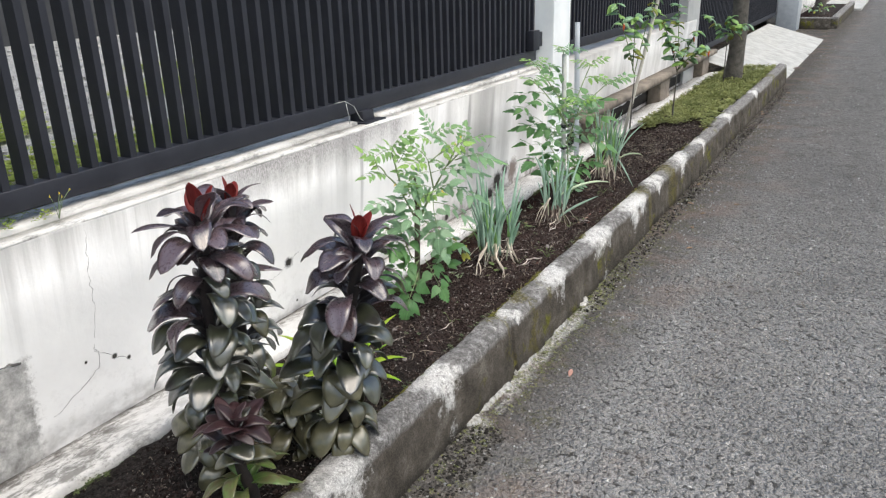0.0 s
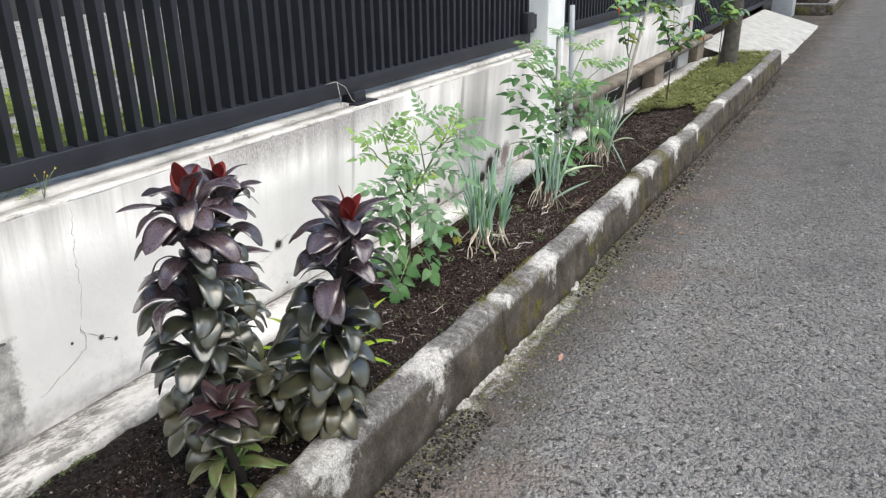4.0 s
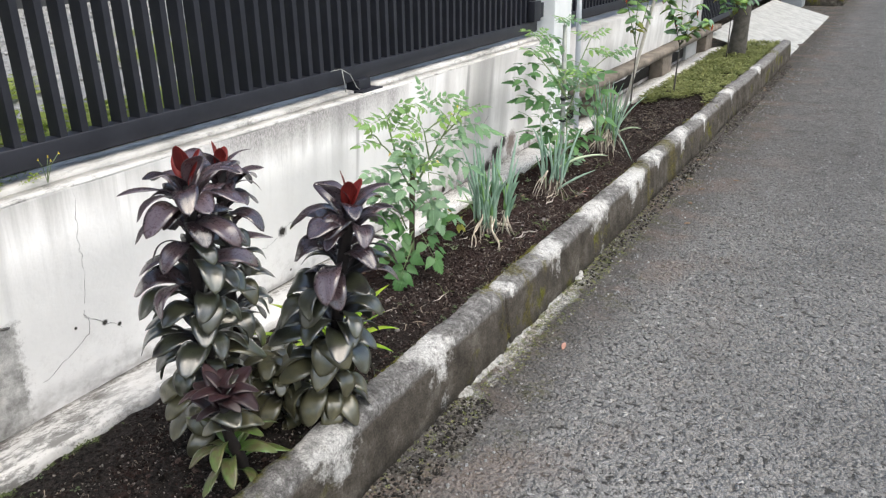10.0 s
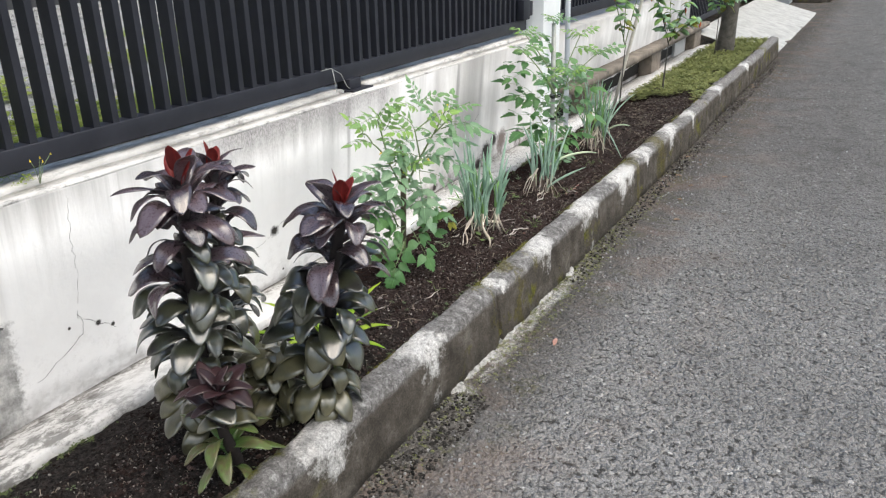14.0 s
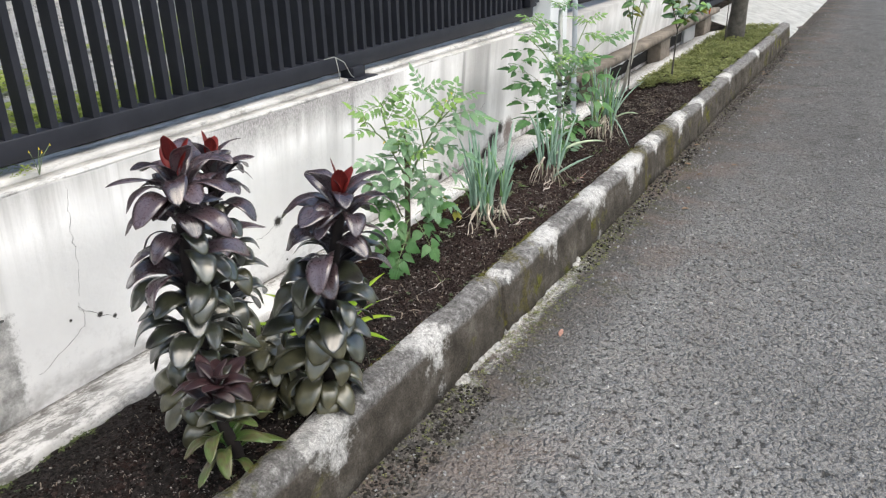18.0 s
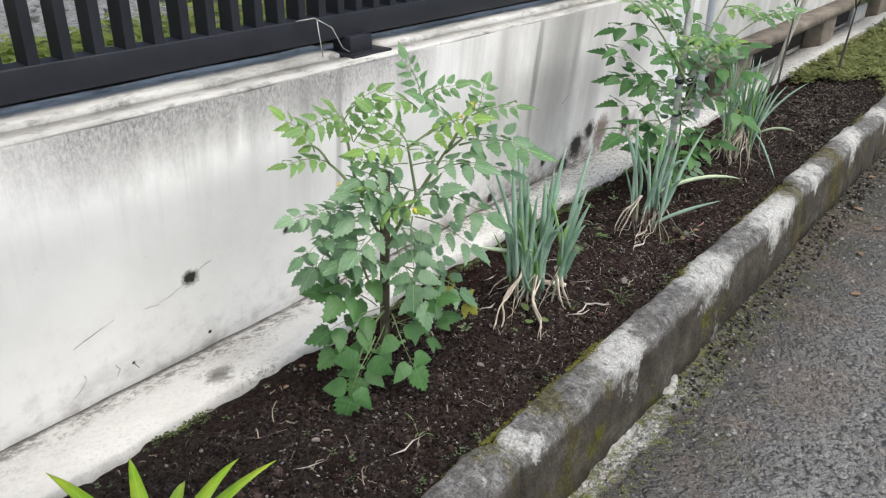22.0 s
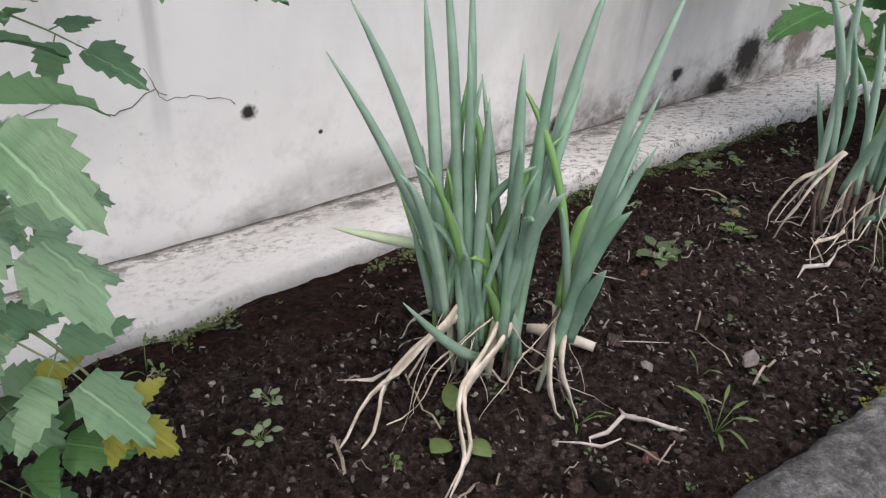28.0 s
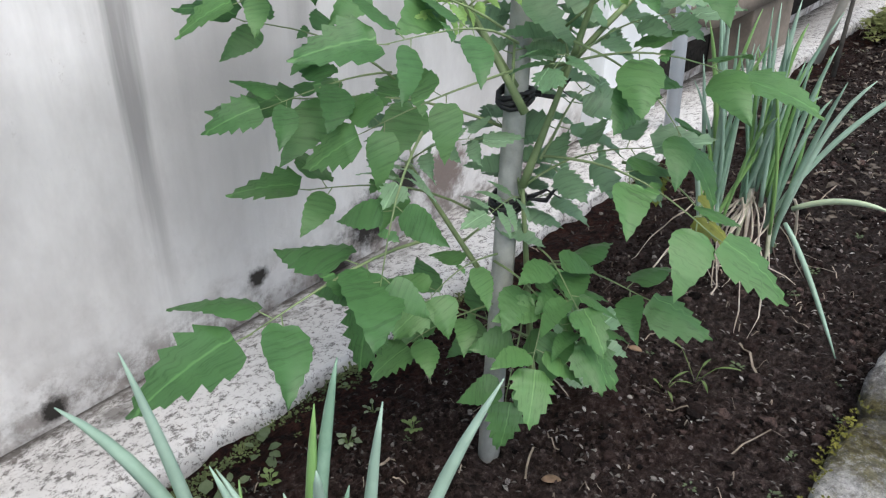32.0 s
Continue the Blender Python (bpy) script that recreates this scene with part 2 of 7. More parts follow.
def ledge_mat():
    m, t, b = mat_base("ledge_cement", 0.9, spec=0.2)
    n = Nodes(t)
    p = n.coords()
    big = n.noise(p, 2.2, 6, 0.65)
    col = n.ramp(big, [(0.3, (0.46, 0.447, 0.43)), (0.48, (0.6, 0.59, 0.575)), (0.7, (0.71, 0.7, 0.685))])
    spots = n.noise(p, 58.0, 9, 0.85)
    patch = n.band(n.math("ADD", n.noise(n.stretch(p, (1, 0.6, 1)), 2.6, 4, 0.6), n.math("MULTIPLY", n.band(n.split(p)[1], 7.4, 8.3), 0.18)), 0.5, 0.64)
    k = n.math("MULTIPLY", n.band(spots, 0.52, 0.56), n.math("ADD", n.math("MULTIPLY", patch, 0.85), 0.1))
    col = n.mix(n.math("MULTIPLY", k, 0.92), col, (0.1, 0.09, 0.084))
    x, y, z = n.split(p)
    inner = n.math("MULTIPLY", n.math("SUBTRACT", 1.0, n.band(n.math("ADD", x, n.math("MULTIPLY", n.noise(p, 6.0, 5, 0.6), -0.15)), 0.0, 0.07)), n.band(n.noise(p, 26.0, 8, 0.8), 0.48, 0.56))
    col = n.mix(n.math("MULTIPLY", inner, 0.8), col, (0.14, 0.125, 0.115))
    col = n.mix(n.math("MULTIPLY", n.band(n.noise(p, 75.0, 6, 0.8), 0.53, 0.6), n.math("ADD", 0.03, n.math("MULTIPLY", n.band(big, 0.52, 0.66), 0.3))), col, (0.2, 0.19, 0.18))
    seam = n.math("MULTIPLY", n.math("SUBTRACT", 1.0, n.band(n.math("ADD", x, n.math("MULTIPLY", n.noise(p, 18.0, 7, 0.75), -0.06)), -0.02, 0.012)), n.band(n.noise(n.stretch(p, (1, 0.5, 1)), 3.2, 4, 0.6), 0.36, 0.5))
    col = n.mix(n.math("MULTIPLY", seam, 0.85), col, (0.06, 0.052, 0.046))
    for yy, xx in ((6.505, 0.25), (6.53, 0.22), (7.55, 0.1), (8.25, 0.09), (5.45, 0.12), (5.3, 0.2)):
        d = n.math("SQRT", n.math("ADD", n.math("POWER", n.math("ABSOLUTE", n.math("SUBTRACT", y, yy)), 2.0), n.math("POWER", n.math("ABSOLUTE", n.math("SUBTRACT", x, xx)), 2.0)))
        d = n.math("ADD", d, n.math("MULTIPLY", n.math("SUBTRACT", n.noise(p, 40.0, 7, 0.75), 0.5), 0.09))
        col = n.mix(n.math("MULTIPLY", n.math("SUBTRACT", 1.0, n.band(d, 0.02, 0.045)), 0.75), col, (0.13, 0.122, 0.112))
    stain = n.math("MULTIPLY", n.math("SUBTRACT", 1.0, n.band(y, 5.2, 5.9)), n.band(n.noise(n.stretch(p, (1, 0.6, 1)), 13.0, 8, 0.8), 0.47, 0.55))
    col = n.mix(n.math("MULTIPLY", stain, 0.75), col, (0.1, 0.096, 0.09))
    n.link(col, b.inputs["Base Color"])
    n.bump(b, n.math("ADD", n.noise(p, 30.0, 8, 0.75), spots), 0.5, 0.01)
    return m


def coping_mat():
    m, t, b = mat_base("coping_cement", 0.9, spec=0.2)
    n = Nodes(t)
    p = n.coords()
    col = n.ramp(n.noise(n.stretch(p, (2.0, 0.7, 1)), 2.4, 6, 0.7), [(0.32, (0.24, 0.235, 0.22)), (0.5, (0.52, 0.51, 0.49)), (0.68, (0.7, 0.69, 0.67))])
    k = n.band(n.noise(n.stretch(p, (3.0, 1.0, 1)), 9.0, 7, 0.75), 0.52, 0.66)
    col = n.mix(n.math("MULTIPLY", k, 0.8), col, (0.16, 0.155, 0.145))
    n.link(col, b.inputs["Base Color"])
    n.bump(b, n.noise(p, 35.0, 8, 0.75), 0.5, 0.008)
    return m


def kerb_mat():
    """Weathered cement kerb: remains of white paint, moss on the edges, a dark brown face below a paler top."""
    m, t, b = mat_base("kerb_cement", 0.92, spec=0.2)
    n = Nodes(t)
    p = n.coords()
    x, y, z = n.split(p)
    grain = n.noise(p, 85.0, 9, 0.82)
    mid = n.noise(p, 9.0, 6, 0.7)
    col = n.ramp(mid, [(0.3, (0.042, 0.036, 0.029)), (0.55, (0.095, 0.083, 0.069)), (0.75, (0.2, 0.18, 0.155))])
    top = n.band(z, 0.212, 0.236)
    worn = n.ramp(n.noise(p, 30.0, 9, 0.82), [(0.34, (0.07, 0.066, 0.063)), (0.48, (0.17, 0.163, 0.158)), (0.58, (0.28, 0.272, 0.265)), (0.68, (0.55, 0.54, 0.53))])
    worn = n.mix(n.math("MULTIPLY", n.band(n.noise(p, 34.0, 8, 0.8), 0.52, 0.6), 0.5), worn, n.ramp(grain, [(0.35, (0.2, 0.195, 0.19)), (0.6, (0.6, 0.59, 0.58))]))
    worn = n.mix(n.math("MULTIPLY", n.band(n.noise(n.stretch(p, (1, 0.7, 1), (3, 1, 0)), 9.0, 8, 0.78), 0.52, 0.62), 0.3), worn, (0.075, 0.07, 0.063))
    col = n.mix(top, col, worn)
    ragged = n.noise(p, 13.0, 8, 0.75)
    coarse = n.noise(p, 5.0, 5, 0.6)
    for yy, half in ((5.48, 0.15), (6.12, 0.14), (6.72, 0.06), (7.23, 0.13), (7.88, 0.17), (8.46, 0.15), (8.64, 0.15), (9.05, 0.1), (9.75, 0.12), (10.4, 0.12), (11.6, 0.1), (13.1, 0.13)):
        d = n.math("ABSOLUTE", n.math("SUBTRACT", y, yy))
        d = n.math("ADD", d, n.math("MULTIPLY", n.math("SUBTRACT", ragged, 0.5), 0.55))
        d = n.math("ADD", d, n.math("MULTIPLY", n.math("SUBTRACT", coarse, 0.5), 0.4))
        d = n.math("ADD", d, n.math("MULTIPLY", n.math("SUBTRACT", 1.0, n.band(z, 0.1, 0.255)), 0.2))
        col = n.mix(n.math("SUBTRACT", 1.0, n.math("MAXIMUM", n.band(n.math("ADD", d, n.math("MULTIPLY", n.math("SUBTRACT", grain, 0.5), 0.25)), half * 0.45, half * 1.15), n.math("MULTIPLY", n.band(n.noise(p, 40.0, 8, 0.8), 0.5, 0.62), 0.75))), col, n.ramp(grain, [(0.3, (0.45, 0.44, 0.42)), (0.6, (0.74, 0.73, 0.71))]))
    for yy, half in ((8.8, 0.12), (9.4, 0.16), (6.64, 0.06), (6.88, 0.08), (7.08, 0.05)):
        d = n.math("ABSOLUTE", n.math("SUBTRACT", y, yy))
        d = n.math("ADD", d, n.math("MULTIPLY", n.math("SUBTRACT", ragged, 0.5), 0.5))
        d = n.math("ADD", d, n.math("MULTIPLY", n.band(x, 1.08, 1.17), 0.05))
        k = n.math("MULTIPLY", n.math("SUBTRACT", 1.0, n.band(d, half * 0.4, half * 1.1)), n.band(grain, 0.36, 0.5))
        col = n.mix(n.math("MULTIPLY", k, 0.85), col, n.ramp(n.noise(p, 60.0, 5, 0.7), [(0.35, (0.05, 0.042, 0.015)), (0.65, (0.15, 0.13, 0.035))]))
    edge = n.math("SUBTRACT", 1.0, n.math("MULTIPLY", n.band(n.math("ABSOLUTE", n.math("SUBTRACT", x, 1.066)), 0.0, 0.05), n.band(n.math("ABSOLUTE", n.math("SUBTRACT", z, 0.12)), 0.0, 0.16)))
    moss = n.math("MULTIPLY", n.band(n.math("ADD", n.noise(p, 2.6, 5, 0.65), n.math("MULTIPLY", edge, 0.07)), 0.615, 0.68), n.band(n.noise(p, 24.0, 6, 0.7), 0.36, 0.54))
    col = n.mix(n.math("MULTIPLY", moss, 0.92), col, n.ramp(n.noise(p, 70.0), [(0.3, (0.06, 0.065, 0.01)), (0.7, (0.2, 0.19, 0.03))]))
    col = n.mix(0.75, col, n.ramp(n.noise(p, 130.0, 7, 0.85), [(0.36, 0.35), (0.52, 1.0), (0.66, 1.7)]), "MULTIPLY")
    n.link(col, b.inputs["Base Color"])
    n.bump(b, n.math("ADD", n.math("ADD", grain, n.math("MULTIPLY", ragged, 0.8)), n.math("MULTIPLY", moss, 0.8)), 0.9, 0.012)
    return m


def asphalt_mat():
    m, t, b = mat_base("asphalt", 0.82, spec=0.35)
    n = Nodes(t)
    p = n.coords()
    x, y, z = n.split(p)
    wob = n.t.nodes.new("ShaderNodeVectorMath")
    wob.operation = "MULTIPLY_ADD"
    jig = n.add("ShaderNodeTexNoise", Scale=45.0, Detail=4.0)
    n.link(p, jig.inputs["Vector"])
    n.link(jig.outputs["Color"], wob.inputs[0])
    wob.inputs[1].default_value = (0.03, 0.03, 0.03)
    n.link(p, wob.inputs[2])
    pw = wob.outputs[0]
    cells = n.voronoi(pw, 52.0)
    small = n.voronoi(p, 150.0)
    tint = n.voronoi(pw, 52.0, out="Color")
    fine = n.noise(p, 200.0, 5, 0.7)
    mid = n.noise(p, 17.0, 6, 0.7)
    big = n.noise(p, 0.8, 5, 0.6)
    sep = n.t.nodes.new("ShaderNodeSeparateColor")
    n.link(tint, sep.inputs[0])
    col = n.ramp(sep.outputs[0], [(0.0, (0.325, 0.316, 0.305)), (0.5, (0.38, 0.369, 0.355)), (0.96, (0.42, 0.409, 0.393)), (1.0, (0.7, 0.685, 0.665))])
    # shadows at the stones' edges are put into the colour as dark crescents
    col = n.mix(n.math("MULTIPLY", n.band(cells, 0.54, 0.64), n.band(n.noise(p, 30.0, 3), 0.45, 0.6)), col, (0.045, 0.043, 0.04))
    col = n.mix(n.math("MULTIPLY", n.band(n.noise(p, 60.0, 7, 0.8), 0.52, 0.64), 0.45), col, (0.11, 0.106, 0.1))
    col = n.mix(n.math("MULTIPLY", n.band(big, 0.38, 0.68), 0.35), col, (0.13, 0.127, 0.122))
    dust = n.math("MULTIPLY", n.band(n.math("ADD", y, n.math("MULTIPLY", n.noise(p, 1.1, 5, 0.65), 5.0)), 8.5, 12.5), n.math("SUBTRACT", 1.0, n.band(x, 2.2, 4.5)))
    col = n.mix(n.math("MULTIPLY", dust, 0.6), col, n.ramp(n.noise(p, 24.0, 8, 0.8), [(0.36, (0.045, 0.042, 0.038)), (0.6, (0.17, 0.162, 0.15))]))
    worn = n.noise(n.stretch(p, (1.0, 0.7, 1.0)), 5.0, 7, 0.75)
    col = n.mix(n.math("MULTIPLY", n.math("MULTIPLY", n.band(worn, 0.5, 0.6), n.band(y, 8.0, 11.0)), 0.45), col, (0.085, 0.08, 0.073))
    # earth washed against the kerb, a reddish bare patch
    near = n.math("SUBTRACT", 1.0, n.band(n.math("ADD", x, n.math("MULTIPLY", n.noise(p, 5.0, 4), -0.18)), 1.2, 1.55))
    dirt = n.noise(p, 30.0, 6, 0.7)
    col = n.mix(n.math("MULTIPLY", near, 0.85), col, n.ramp(dirt, [(0.35, (0.045, 0.039, 0.034)), (0.58, (0.13, 0.114, 0.1)), (0.72, (0.26, 0.238, 0.215))]))
    edge = n.math("SUBTRACT", 1.0, n.band(n.math("ADD", x, n.math("MULTIPLY", n.noise(p, 9.0, 4), -0.09)), 1.21, 1.24))
    pale = n.band(n.noise(n.stretch(p, (1, 0.8, 1)), 3.0, 5, 0.7), 0.43, 0.5)
    pale = n.math("MULTIPLY", pale, n.math("MULTIPLY", n.band(y, 6.12, 6.25), n.math("SUBTRACT", 1.0, n.band(y, 7.3, 7.9))))
    col = n.mix(n.math("MULTIPLY", edge, pale), col, n.ramp(n.noise(p, 60.0, 6, 0.75), [(0.38, (0.24, 0.23, 0.21)), (0.52, (0.66, 0.65, 0.62))]))
    green = n.math("MULTIPLY", n.band(n.noise(p, 4.3, 5, 0.7), 0.53, 0.6), n.band(n.noise(p, 40.0, 6, 0.75), 0.45, 0.55))
    col = n.mix(n.math("MULTIPLY", n.math("MULTIPLY", near, green), 0.75), col, (0.11, 0.105, 0.03))
    col = n.mix(1.0, col, n.ramp(n.noise(p, 230.0, 4, 0.8), [(0.36, 0.45), (0.5, 1.0), (0.66, 1.25)]), "MULTIPLY")
    rust = n.math("MULTIPLY", n.band(n.noise(p, 2.2, 4, 0.6), 0.5, 0.62), n.math("SUBTRACT", 1.0, n.band(x, 1.5, 2.1)))
    col = n.mix(n.math("MULTIPLY", rust, 0.3), col, (0.3, 0.21, 0.165))
    n.link(col, b.inputs["Base Color"])
    stone = n.math("SUBTRACT", 1.0, n.band(cells, 0.12, 0.62))
    h = n.math("MULTIPLY", stone, n.math("ADD", 0.35, sep.outputs[1]))
    h = n.math("ADD", h, n.math("MULTIPLY", n.math("SUBTRACT", 1.0, small), 0.35))
    h = n.math("ADD", h, n.math("MULTIPLY", fine, 0.25))
    h = n.math("ADD", h, n.math("MULTIPLY", mid, 0.9))
    n.bump(b, h, 1.0, 0.026)
    return m


def soil_mat():
    m, t, b = mat_base("soil", 0.95, spec=0.15)
    n = Nodes(t)
    p = n.coords()
    col = n.ramp(n.noise(p, 80.0, 8, 0.78), [(0.4, (0.004, 0.003, 0.0027)), (0.52, (0.044, 0.028, 0.0245)), (0.6, (0.105, 0.076, 0.068)), (0.68, (0.34, 0.285, 0.27))])
    col = n.mix(n.math("MULTIPLY", n.band(n.noise(p, 2.5, 4), 0.45, 0.65), 0.55), col, (0.05, 0.021, 0.015))
    x, y, z = n.split(p)
    # soil colour grows paler towards the kerb
    dry = n.band(n.math("ADD", x, n.math("MULTIPLY", n.noise(p, 7.0, 5), 0.25)), 0.62, 1.0)
    col = n.mix(n.math("MULTIPLY", dry, 0.4), col, n.ramp(n.noise(p, 95.0, 7, 0.78), [(0.44, (0.01, 0.0075, 0.0065)), (0.56, (0.095, 0.07, 0.063)), (0.66, (0.3, 0.25, 0.23))]))
    col = n.mix(n.math("MULTIPLY", n.band(y, 8.8, 9.6), 0.6), col, n.ramp(n.noise(p, 60.0, 7, 0.78), [(0.42, (0.008, 0.007, 0.006)), (0.64, (0.07, 0.062, 0.056))]))
    # soil turns charcoal at the low-y end of the bed
    dark_end = n.math("SUBTRACT", 1.0, n.band(n.math("ADD", y, n.math("MULTIPLY", n.noise(p, 3.0, 5), 0.8)), 6.4, 7.2))
    red = n.math("SUBTRACT", 1.0, n.band(n.math("ADD", x, n.math("MULTIPLY", n.noise(p, 4.0, 5, 0.65), -0.34)), 0.26, 0.38))
    col = n.mix(n.math("MULTIPLY", red, n.math("SUBTRACT", 1.0, dark_end)), col, n.ramp(n.noise(p, 46.0, 8, 0.75), [(0.38, (0.004, 0.002, 0.0015)), (0.54, (0.026, 0.0095, 0.0065)), (0.7, (0.075, 0.03, 0.021))]))
    col = n.mix(n.math("MULTIPLY", dark_end, 0.8), col, n.ramp(n.noise(p, 40.0, 7, 0.75), [(0.4, (0.006, 0.006, 0.006)), (0.65, (0.045, 0.042, 0.04))]))
    n.link(col, b.inputs["Base Color"])
    n.bump(b, n.math("ADD", n.noise(p, 110.0, 8, 0.8), n.math("MULTIPLY", n.voronoi(p, 75.0), 0.9)), 1.0, 0.018)
    return m


def crumb_mat(name, stops):
    """Loose earth: every crumb has a tone of its own."""
    m, t, b = mat_base(name, 0.95, spec=0.15)
    n = Nodes(t)
    p = n.coords()
    own = t.nodes.new("ShaderNodeNewGeometry").outputs["Random Per Island"]
    col = n.ramp(own, stops)
    x, y, z = n.split(p)
    # crumbs turn darker and redder towards the footing
    near_footing = n.math("SUBTRACT", 1.0, n.band(n.math("ADD", x, n.math("MULTIPLY", n.noise(p, 5.0, 4), 0.3)), 0.58, 0.92))
    col = n.mix(n.math("MULTIPLY", near_footing, 0.8), col, (0.013, 0.0065, 0.005))
    col = n.mix(0.8, col, n.ramp(n.noise(p, 150.0, 6, 0.8), [(0.38, 0.12), (0.6, 1.0)]), "MULTIPLY")
    n.link(col, b.inputs["Base Color"])
    n.bump(b, n.noise(p, 160.0, 7, 0.8), 0.9, 0.008)
    return m


def two_tone(name, a, c, scale=8.0, rough=0.7, metal=0.0, bump=0.2, dist=0.004, spec=0.4, vary=0.0):
    m, t, b = mat_base(name, rough, metal, spec)
    n = Nodes(t)
    p = n.coords()
    f = n.noise(p, scale, 6, 0.65)
    col = n.ramp(f, [(0.32, a), (0.68, c)])
    if vary:
        col = n.mix(n.math("MULTIPLY", n.rand(), vary), col, tuple(v * 0.45 for v in a))
    n.link(col, b.inputs["Base Color"])
    if bump:
        n.bump(b, n.noise(p, scale * 5, 5, 0.7), bump, dist)
    return m


def leaf_mat(name, young, old, tip=None, rough=0.4, spec=0.5, sub=0.0, veins=60.0, stripe=0.62, wax=0.0):
    """Leaf: colour runs between two tones from leaf to leaf, with fine veins and blotches."""
    m, t, b = mat_base(name, rough, spec=spec)
    n = Nodes(t)
    tc = t.nodes.new("ShaderNodeTexCoord").outputs["Object"]
    x, y, z = n.split(tc)
    col = n.mix(n.rand(), young, old)
    blot = n.noise(tc, 25.0, 4, 0.6)
    lines = n.noise(n.stretch(tc, (260.0, 9.0, 60.0)), 1.0, 4, 0.7)
    col = n.mix(1.0, col, n.ramp(lines, [(0.3, stripe), (0.5, 1.0), (0.72, 1.0)]), "MULTIPLY")
    if stripe < 1:
        col = n.mix(n.math("MULTIPLY", n.math("SUBTRACT", 1.0, n.band(n.math("ABSOLUTE", x), 0.0006, 0.002)), 0.35), col, tuple(min(1, v * 2.0) for v in young))
    col = n.mix(n.math("MULTIPLY", n.band(blot, 0.45, 0.75), 0.35), col, tuple(min(1, v * 1.7) for v in old))
    if tip:
        k = n.math("MULTIPLY", n.band(y, 0.05, 0.13), n.band(n.noise(tc, 12.0, 3), 0.35, 0.6))
        col = n.mix(n.math("MULTIPLY", k, 0.8), col, tip)
    n.link(col, b.inputs["Base Color"])
    fine = n.noise(tc, 140.0, 4, 0.7)
    n.link(n.math("ADD", n.math("MULTIPLY", fine, 0.24), rough - 0.1), b.inputs["Roughness"])
    w = n.noise(n.stretch(tc, (veins * 3, veins * 0.35, veins)), 1.0, 3, 0.6)
    n.bump(b, w, 0.25, 0.003)
    b.inputs["Coat Weight"].default_value = wax
    b.inputs["Coat Roughness"].default_value = 0.24
    if sub:
        thin = t.nodes.new("ShaderNodeBsdfTranslucent")
        n.link(col, thin.inputs["Color"])
        both = t.nodes.new("ShaderNodeMixShader")
        both.inputs[0].default_value = sub
        n.link(b.outputs[0], both.inputs[1])
        n.link(thin.outputs[0], both.inputs[2])
        n.link(both.outputs[0], t.nodes["Material Output"].inputs["Surface"])
    return m


def thin_leaf(m, share):
    """Lets part of the light through the small leaves of a plain material."""
    t = m.node_tree
    b = t.nodes["Principled BSDF"]
    thin = t.nodes.new("ShaderNodeBsdfTranslucent")
    t.links.new(b.inputs["Base Color"].links[0].from_socket, thin.inputs["Color"])
    both = t.nodes.new("ShaderNodeMixShader")
    both.inputs[0].default_value = share
    t.links.new(b.outputs[0], both.inputs[1])
    t.links.new(thin.outputs[0], both.inputs[2])
    t.links.new(both.outputs[0], t.nodes["Material Output"].inputs["Surface"])
    return m


M_WALL = plaster_mat()
M_LEDGE = ledge_mat()
M_COPING = coping_mat()
M_KERB = kerb_mat()
M_ROAD = asphalt_mat()
M_SOIL = soil_mat()
M_BLACK = two_tone("black_painted_steel", (0.011, 0.012, 0.018), (0.021, 0.022, 0.03), 6.0, 0.5, spec=0.4, bump=0.15)
M_PILLAR = two_tone("pillar_paint", (0.68, 0.71, 0.72), (0.8, 0.82, 0.82), 3.0, 0.8)
M_GREY_WALL = two_tone("grey_paint", (0.35, 0.36, 0.36), (0.48, 0.48, 0.47), 3.0, 0.85)
M_RAMP = two_tone("ramp_cement", (0.3, 0.3, 0.285), (0.47, 0.47, 0.45), 6.0, 0.9, bump=0.5, dist=0.008)
M_GRAVEL = two_tone("yard_gravel", (0.16, 0.16, 0.155), (0.56, 0.56, 0.55), 45.0, 0.9, bump=0.8, dist=0.02)
# shade across the yard is put into this wall's dark base colour
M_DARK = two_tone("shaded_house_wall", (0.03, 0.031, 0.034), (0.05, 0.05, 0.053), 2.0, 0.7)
M_GRASS = thin_leaf(two_tone("grass", (0.2, 0.28, 0.05), (0.42, 0.48, 0.14), 9.0, 0.7, bump=0), 0.5)
M_COVER = thin_leaf(two_tone("ground_cover", (0.12, 0.145, 0.04), (0.34, 0.36, 0.15), 7.0, 0.7, bump=0), 0.35)
M_TI = leaf_mat("ti_leaf_dark", (0.028, 0.023, 0.025), (0.01, 0.0085, 0.009), (0.06, 0.066, 0.036), 0.3, 1.0, stripe=0.86, wax=1.0)
M_TI_TOP = leaf_mat("ti_leaf_purple", (0.11, 0.074, 0.082), (0.025, 0.014, 0.017), None, 0.27, 0.9, stripe=0.86, wax=1.0)
M_TI_LOW = leaf_mat("ti_leaf_green", (0.026, 0.029, 0.017), (0.04, 0.037, 0.026), (0.12, 0.11, 0.055), 0.34, 0.7, stripe=0.86, wax=1.0)
M_TI_RED = leaf_mat("ti_leaf_red", (0.23, 0.022, 0.018), (0.14, 0.018, 0.017), None, 0.42, 0.3, 0.2)
M_TI_MAROON = leaf_mat("ti_leaf_maroon", (0.036, 0.014, 0.016), (0.022, 0.011, 0.012), None, 0.4, 0.6)
M_TI_GREEN = leaf_mat("ti_leaf_fresh", (0.09, 0.185, 0.035), (0.06, 0.125, 0.03), (0.1, 0.05, 0.04), 0.3, 0.5)
M_TI_STEM = two_tone("ti_stem", (0.012, 0.009, 0.01), (0.03, 0.022, 0.02), 20.0, 0.7)
